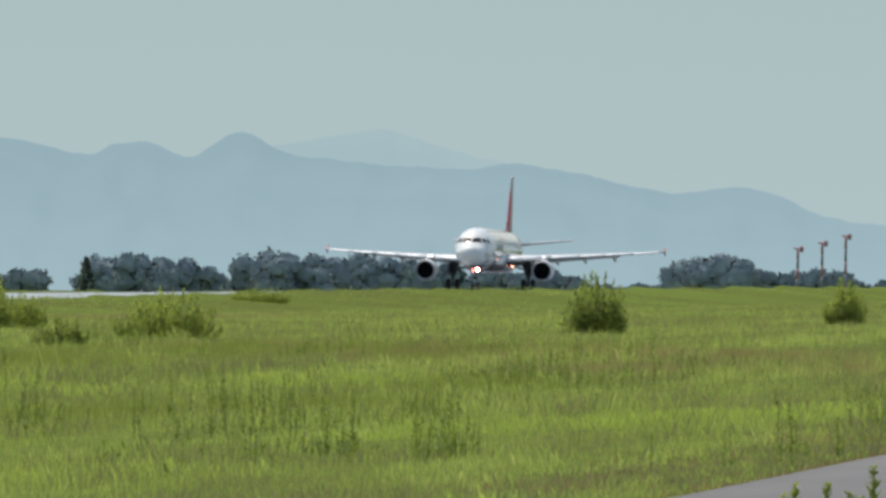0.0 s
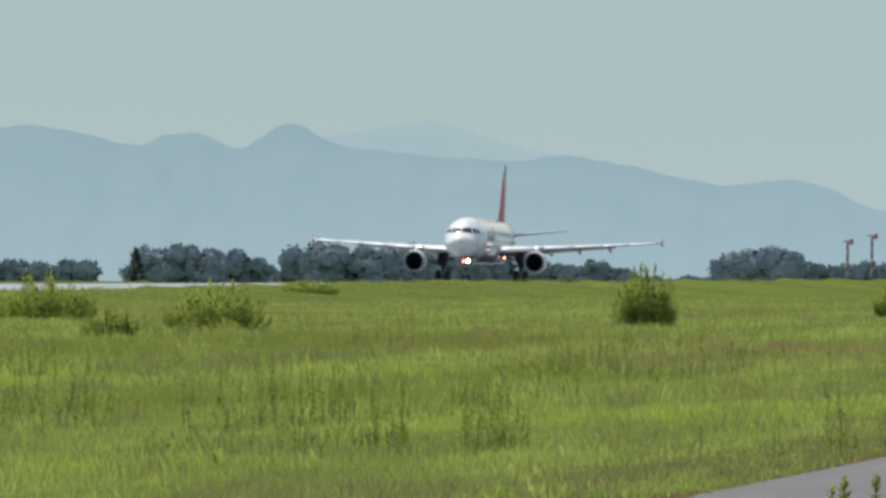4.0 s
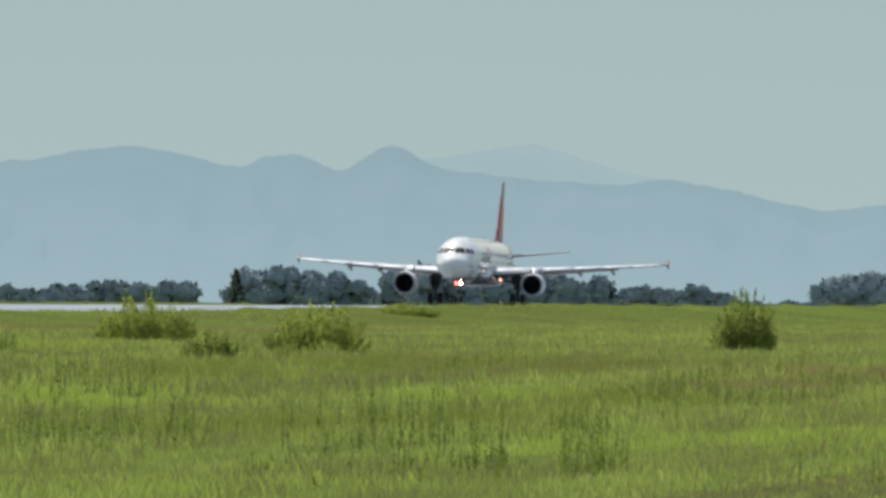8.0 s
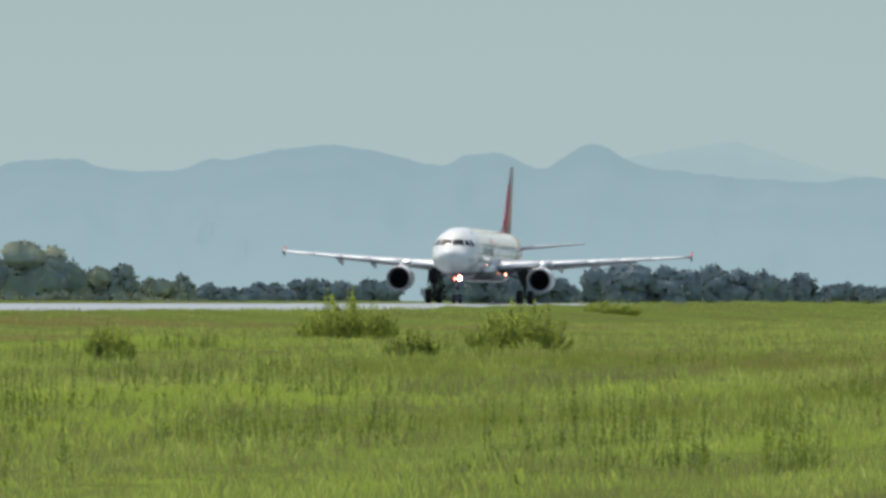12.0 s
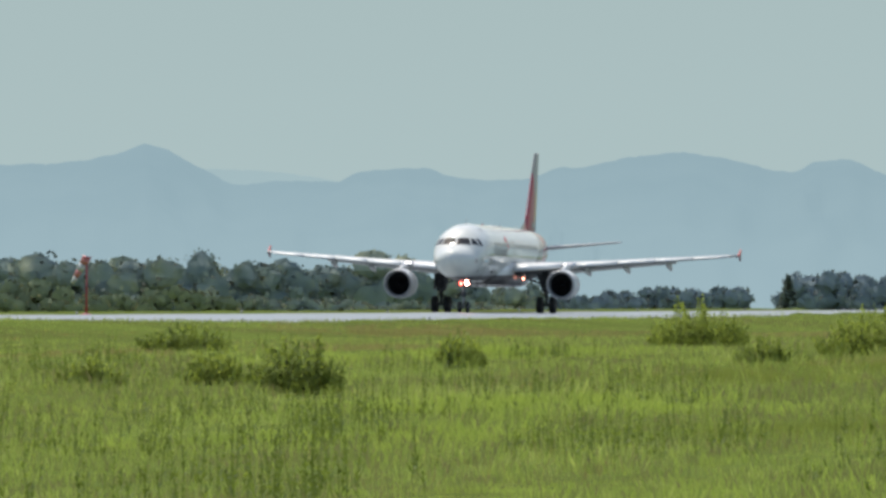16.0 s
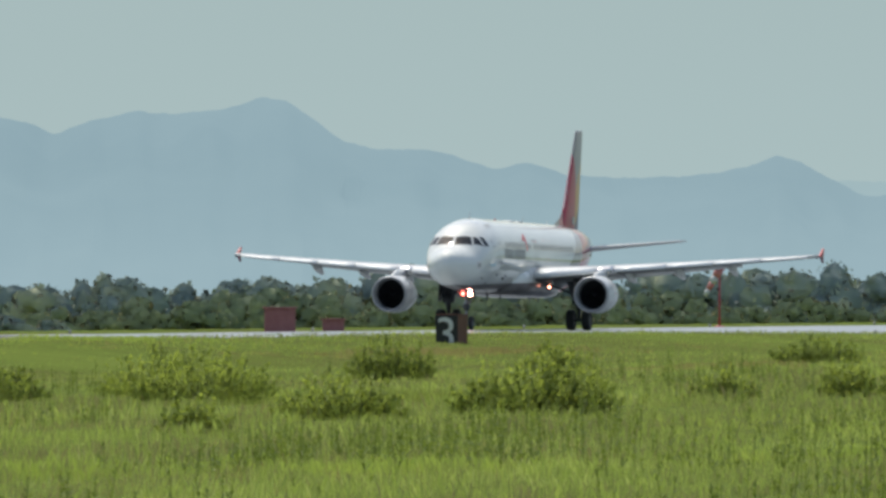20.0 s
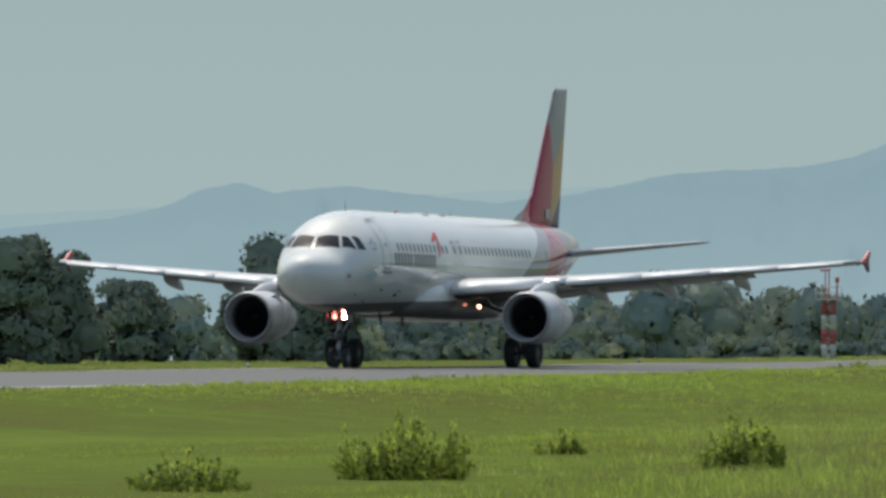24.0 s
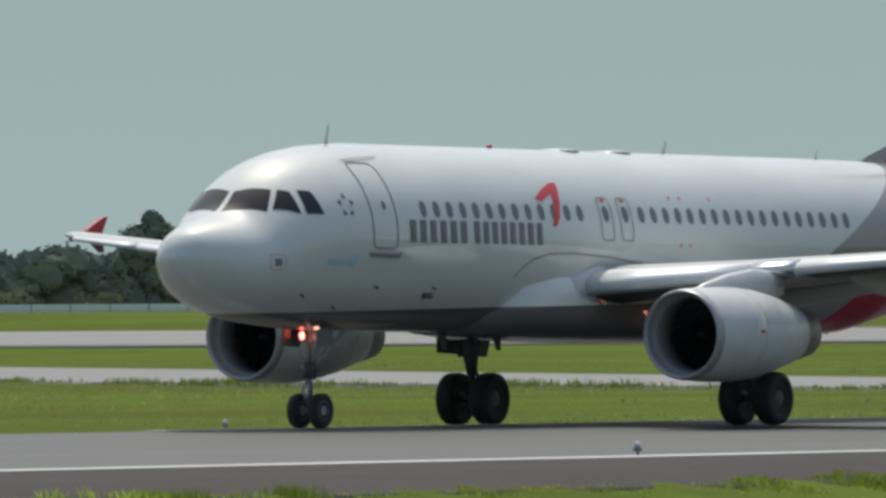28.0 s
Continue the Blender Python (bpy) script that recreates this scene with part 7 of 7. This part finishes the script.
def taxi_sign():
    s = thing("taxi_sign", "black taxiway sign with a curved white arrow", "sign", spot(21.916, 580), turn=21.9)
    part("panel", box(-0.64, 0.64, -0.08, 0.08, 0.12, 0.98, 0.04), BLACK_BOARD, s, smooth=False)
    for x in (-0.5, 0.5):
        part("leg", tube((x, 0, -0.2), (x, 0, 0.14), 0.05, n=7), POLE_GREY, s)
    path = [(-0.28 + 0.0, 0.66), (-0.12, 0.78), (0.12, 0.8), (0.3, 0.72), (0.38, 0.55), (0.36, 0.32)]
    arrow = [tube((path[i][0], -0.09, path[i][1]), (path[i + 1][0], -0.09, path[i + 1][1]), 0.075, n=6) for i in range(len(path) - 1)]
    part("arrow", join(*arrow), SIGN_WHITE, s, "curved white arrow")


taxi_sign()
s = thing("taxi_sign", "small black taxiway sign far beside the runway", "sign", spot(14.517, 900), turn=14.5)
part("panel", box(-0.62, 0.62, -0.08, 0.08, 0.1, 0.62, 0.04), BLACK_BOARD, s, smooth=False)
part("bar", box(-0.2, 0.3, -0.095, -0.085, 0.3, 0.42), SIGN_WHITE, s, "white bar", smooth=False)
for x in (-0.5, 0.5):
    part("leg", tube((x, 0, -0.4), (x, 0, 0.12), 0.05, n=7), POLE_GREY, s)


EARTH = surface("pipe_earth", (0.05, 0.04, 0.03), (0.12, 0.095, 0.07), 0.9, 0, 6, 1.5)


def pipe_length(az, r, turn, d=0.95, ln=1.15):
    p = thing("concrete_pipe", "short concrete pipe lying in the grass", "pipe", spot(az, r), "concrete pipes", turn=turn)
    ro = d / 2
    part("barrel", moved(turned([(-ln / 2, ro * 0.8), (-ln / 2, ro * 0.97), (-ln / 2 + 0.05, ro), (ln / 2 - 0.2, ro), (ln / 2 - 0.18, ro * 1.07), (ln / 2, ro * 1.07), (ln / 2, ro * 0.8)], "x", 24, closed=True), Matrix.Translation((0, 0, ro - 0.13))), PIPE_CONCRETE, p, "weathered pale barrel")
    # a drum blocks the bore: earth colour, and the shade inside
    part("hollow", moved(turned([(-ln / 2 + 0.09, ro * 0.795), (ln / 2 - 0.09, ro * 0.795)], "x", 20), Matrix.Translation((0, 0, ro - 0.13))), EARTH, p, "dark earth-brown plug for the pipe's shaded inside")


for az, r, turn in ((22.571, 560, -12), (22.822, 560, -16), (22.99, 561, -8), (24.0, 560, -48), (26.548, 585, 70), (26.335, 585, -25), (25.417, 585, -5)):
    pipe_length(az, r, turn)


def stair_truck():
    t = thing("stair_truck", "white passenger-stair truck parked on the grass", "truck", spot(24.6, 573, -0.72), turn=24.6 - 28)
    cab = part("cab", loft([[(x, y, z) for x, y in ((-1.0, -1.0 + i), (1.0, -1.0 + i), (1.0, 0.55), (-1.0, 0.55))] for z, i in ((0.35, 0.0), (0.82, 0.0), (1.5, 0.14), (1.6, 0.24))]), WHITE_PAINT, t, "white cab with a flat front")
    part("windshield", loft([[(x, -1.03 + q, 0.82) for x in (-0.9, 0.9)] + [(x, -0.90 + q, 1.46) for x in (0.88, -0.88)] for q in (0.0, 0.04)]), GLASS_DARK, cab, "dark windshield", smooth=False)
    for s in (-1, 1):
        part("side_window", box(s * 1.0 - 0.015, s * 1.0 + 0.015, -0.72, 0.0, 0.9, 1.42), GLASS_DARK, cab, smooth=False)
        part("mirror", box(s * 1.22 - 0.07, s * 1.22 + 0.07, -1.1, -1.02, 0.85, 1.2), BLACK_BOARD, cab, smooth=False)
        part("headlight", box(s * 0.75 - 0.13, s * 0.75 + 0.13, -1.03, -1.0, 0.45, 0.58), LENS, cab, smooth=False)
        for y in (-0.45, 2.7):
            w = part("wheel", turned([(-0.14, 0.25), (-0.14, 0.38), (-0.08, 0.42), (0.08, 0.42), (0.14, 0.38), (0.14, 0.25)], "x", 22, (s * 0.86, y, 0.3)), TYRE, t, "black wheel")
            part("hub", turned([(-0.15, 0.22), (0.15, 0.22)], "x", 14, (s * 0.86, y, 0.3)), WHITE_PAINT, w)
    part("bumper", box(-1.02, 1.02, -1.12, -1.0, 0.22, 0.4, 0.03), WHITE_PAINT, cab, smooth=False)
    part("chassis", box(-0.7, 0.7, 0.4, 4.2, 0.35, 0.55), BLACK_BOARD, t, smooth=False)
    # solid dark wedge in place of the shaded opening below the stair
    part("engine_cover", loft([[(x, 0.6, 0.35), (x, 0.6, 1.4), (x, 1.5, 1.45), (x, 3.0, 0.4)] for x in (-0.7, 0.7)]), BLACK_BOARD, t, "dark wedge for the shaded opening behind the cab", smooth=False)
    # stair: a thin flight from the ground behind up to a railed landing above the cab's back
    for s in (-1, 1):
        part("stringer", loft([[(s * 0.86 + q, 3.75, 0.0), (s * 0.86 + q, 3.55, 0.34), (s * 0.86 + q, 1.35, 1.95), (s * 0.86 + q, 1.3, 1.55)] for q in (-0.04, 0.04)]), SIGN_WHITE, t, "white stair side", smooth=False)
        part("landing_panel", box(s * 0.95 - 0.03, s * 0.95 + 0.03, 0.8, 1.45, 1.5, 2.72), POLE_GREY, t, smooth=False)
        part("landing_post", box(s * 0.93 - 0.04, s * 0.93 + 0.04, 0.8, 0.88, 2.6, 3.1), POLE_GREY, t, smooth=False)
    for k in range(8):
        part("step", box(-0.8, 0.8, 3.35 - 0.27 * k, 3.6 - 0.27 * k, 0.2 + 0.2 * k, 0.24 + 0.2 * k), ROOF_METAL, t, smooth=False)
    part("landing", box(-0.98, 0.98, 0.8, 1.5, 1.45, 1.56), ROOF_METAL, t, smooth=False)
    part("front_panel", loft([[(x, 0.72 + q, 1.5) for x in (-1.0, 1.0)] + [(x, 0.86 + q, 2.7) for x in (0.9, -0.9)] for q in (0, 0.05)]), SIGN_WHITE, t, "white front panel", smooth=False)
    for x in (-0.6, -0.1, 0.2, 0.6):
        part("name_bar", box(x - 0.12, x + 0.12, 0.755, 0.79, 2.02, 2.2), GREY_WALL, t, smooth=False)
    part("hood", box(-1.02, 1.02, 0.72, 1.2, 3.06, 3.22, 0.04), PALE_WALL, t, "pale canopy bar", smooth=False)
    part("back_board", box(-0.85, 0.85, 1.2, 1.25, 2.6, 3.06), POLE_GREY, t, smooth=False)
    part("red_marker", box(-1.12, -0.94, 0.74, 0.9, 2.42, 2.66, 0.03), RED_MARK, t, smooth=False)


stair_truck()


def wheel_loader():
    t = thing("wheel_loader", "yellow wheel loader with an open cab in the grass", "loader", spot(25.79, 580, -0.62), turn=25.79)
    part("body", box(-0.3, 1.25, -0.55, 0.55, 0.45, 1.0, 0.12), YELLOW_PAINT, t, "yellow engine body", smooth=False)
    part("front_frame", box(-1.05, -0.25, -0.4, 0.4, 0.4, 0.78, 0.1), YELLOW_PAINT, t, smooth=False)
    cab = part("cab_roof", box(-0.35, 0.62, -0.55, 0.55, 1.82, 1.92, 0.04), GREY_WALL, t, "flat cab roof", smooth=False)
    for x in (-0.3, 0.56):
        for y in (-0.5, 0.5):
            part("cab_post", tube((x, y, 0.95), (x, y, 1.84), 0.04, n=6), BLACK_BOARD, cab)
    part("seat", join(box(-0.05, 0.35, -0.2, 0.2, 0.98, 1.12, 0.04), box(0.28, 0.38, -0.2, 0.2, 1.1, 1.5, 0.03)), BLACK_BOARD, t, smooth=False)
    part("bucket", loft([[(-1.5, y, 0.1), (-1.15, y, 0.1), (-1.02, y, 0.35), (-1.15, y, 0.55), (-1.22, y, 0.5), (-1.15, y, 0.3), (-1.5, y, 0.16)] for y in (-0.85, 0.85)]), RUST, t, "rusty bucket", smooth=False)
    part("lift_arm", join(*[tube((-1.05, y, 0.4), (-0.1, y, 0.95), 0.07, n=6) for y in (-0.4, 0.4)]), YELLOW_PAINT, t)
    part("exhaust", tube((0.95, 0.2, 1.0), (0.95, 0.2, 1.5), 0.04, n=7), BLACK_BOARD, t)
    for x in (-0.62, 0.85):
        for y in (-0.66, 0.66):
            w = part("wheel", turned([(-0.16, 0.24), (-0.16, 0.4), (-0.1, 0.45), (0.1, 0.45), (0.16, 0.4), (0.16, 0.24)], "y", 24, (x, y, 0.42)), TYRE, t, "black tyre")
            part("rim", turned([(-0.17, 0.22), (0.17, 0.22)], "y", 14, (x, y, 0.42)), YELLOW_PAINT, w)


wheel_loader()


def rail_fence(az0, az1, r, h, label):
    a, b = Vector(spot(az0, r)), Vector(spot(az1, r))
    ln = (b - a).length
    f = thing("rail_fence", label, "fence", tuple(a), turn=math.degrees(math.atan2(b.y - a.y, b.x - a.x)))
    n = int(ln / 2.0)
    for k in range(n + 1):
        part("post", box(ln * k / n - 0.06, ln * k / n + 0.06, -0.06, 0.06, -0.5, h, 0.015), SIGN_WHITE, f, smooth=False)
    for z in (0.18, 0.37, 0.56, 0.75, 0.94):
        part("rail", box(0, ln, -0.03, 0.03, h * z - 0.06, h * z + 0.05), SIGN_WHITE, f, smooth=False)


rail_fence(26.2, 24.15, 800, 1.15, "low white rail fence along the airfield edge")

WALL_WHITE = surface("wall_white", (0.8, 0.81, 0.81), (0.88, 0.89, 0.89), 0.7, 0, 2, 0.3)
wall = thing("boundary_wall", "long low white boundary wall below a wood", "wall", (0, 0, 0), kind="structure")
for k in range(22):
    a0, a1 = 33.0 + 0.16 * k, 33.0 + 0.16 * (k + 1) - 0.004
    p, q = Vector(spot(a0, 1430)), Vector(spot(a1, 1430))
    ways = (q - p).normalized()
    nn = Vector((-ways.y, ways.x, 0)) * 0.12
    part("wall_panel", loft([[c + nn, c - nn, c - nn + Vector((0, 0, 1.0)), c + nn + Vector((0, 0, 1.0))] for c in (p - Vector((0, 0, 0.2)), q - Vector((0, 0, 0.2)))]), WALL_WHITE, wall, "white concrete wall panel", smooth=False)

for az, r, w in ((28.998, 470, 0.72), (29.35, 474, 0.5), (29.7, 476, 0.3), (27.34, 513, 0.48), (27.61, 513, 0.24)):
    b = thing("marker_board", "low red marker board beside the taxiway", "marker", spot(az, r), "red marker boards", turn=az)
    part("panel", box(-w / 2, w / 2, -0.1, 0.1, 0.02, 0.36, 0.04), RED_PAINT, b, smooth=False)
    part("foot", box(-w / 2 + 0.05, w / 2 - 0.05, -0.16, 0.16, -0.1, 0.03), POLE_GREY, b, smooth=False)
b = thing("low_barrier", "low yellow barrier with a dark top in the grass", "barrier", spot(27.6, 455), turn=27.6)
part("panel", box(-0.6, 0.6, -0.08, 0.08, -0.04, 0.1, 0.02), YELLOW_PAINT, b, smooth=False)
part("cap", box(-0.62, 0.62, -0.1, 0.1, 0.1, 0.16, 0.02), POLE_GREY, b, "dark top rail", smooth=False)
FADED_STRIP = surface("faded_strip", (0.36, 0.2, 0.18), (0.46, 0.3, 0.27), 0.8, 0, 3, 0.6)
for k in range(5):
    part_strip = flat_strip("barrier_strip", ((polar(28.72 + 0.11 * k, 469), polar(28.80 + 0.11 * k, 469)), (polar(28.72 + 0.11 * k, 478), polar(28.80 + 0.11 * k, 478))), FADED_STRIP if k % 2 == 0 else PALE_WALL, "faded red and white painted strip on the taxiway", "marking", 0.09, 3)

# approach masts beyond the runway's end
for az, top in ((5.730, 5.75), (5.631, 6.7), (5.535, 7.85)):
    x, y, z = spot(az, 2300)
    m = thing("approach_mast", "red and white approach-light mast beyond the runway", "mast", (x, y, z), "approach masts")
    h = top - z
    for k in range(5):
        part("mast_band", tube((0, 0, h * k / 5), (0, 0, h * (k + 1) / 5), 0.22, n=8), PALE_RED if k % 2 == 0 else GREY_WALL, m)
    part("lamp_bar", join(tube((-0.7, 0, h), (1.0, 0, h), 0.14, n=6), tube((0.6, 0, h - 0.6), (0.6, 0, h + 0.35), 0.3, n=8)), PALE_RED, m, "red lamp bar")

b = thing("ball_marker", "white and red ball marker on a banded pole", "marker", spot(25.12, 760, -0.8))
for k in range(4):
    part("pole_band", tube((0, 0, 0.75 * k), (0, 0, 0.75 * (k + 1)), 0.13, n=8), RED_PAINT if k % 2 == 0 else WHITE_PAINT, b)
part("ball", turned([(3.0, 0.05), (3.1, 0.3), (3.35, 0.44), (3.6, 0.3), (3.72, 0.05)], "z", 16), ORANGE_RED, b, "pale red ball")


# ---- what moves ----
def motions():
    walk(airliner, [(t, pose(-LINE, s, 0, 0, 0, -90)) for t, y, p, r, s in TRACK])
    # the wings rise as they begin to lift
    for (wing, pivot), side in zip(wings, (1, -1)):
        walk(wing, [(t, pose(*pivot, side * lift, 0, 0)) for t, lift in ((0, -1.1), (6, -1.0), (12, -0.7), (18, -0.35), (22, -0.3), (25, -0.15), (26.5, 0.05), (28, 0.3))])
    # wheels and fans turn, the wheels faster as the airliner gathers speed
    ts, ss = [row[0] for row in TRACK], [row[4] for row in TRACK]
    steps = [k / 10 for k in range(281)]
    for ob, radius in [(w, 0.385 if w.name.startswith("nose") else 0.6) for w in wheels]:
        turn, rows = 0.0, []
        for k, t in enumerate(steps):
            if k:
                turn += min(80.0, math.degrees((np.interp(steps[k - 1], ts, ss) - np.interp(t, ts, ss)) / radius))
            rows.append((t, pose(*ob.location, 0, turn, 0)))
        walk(ob, rows)
    for ob in fans:
        walk(ob, [(t, pose(*ob.location, 70.0 * k, 0, 0)) for k, t in enumerate(steps)])


motions()
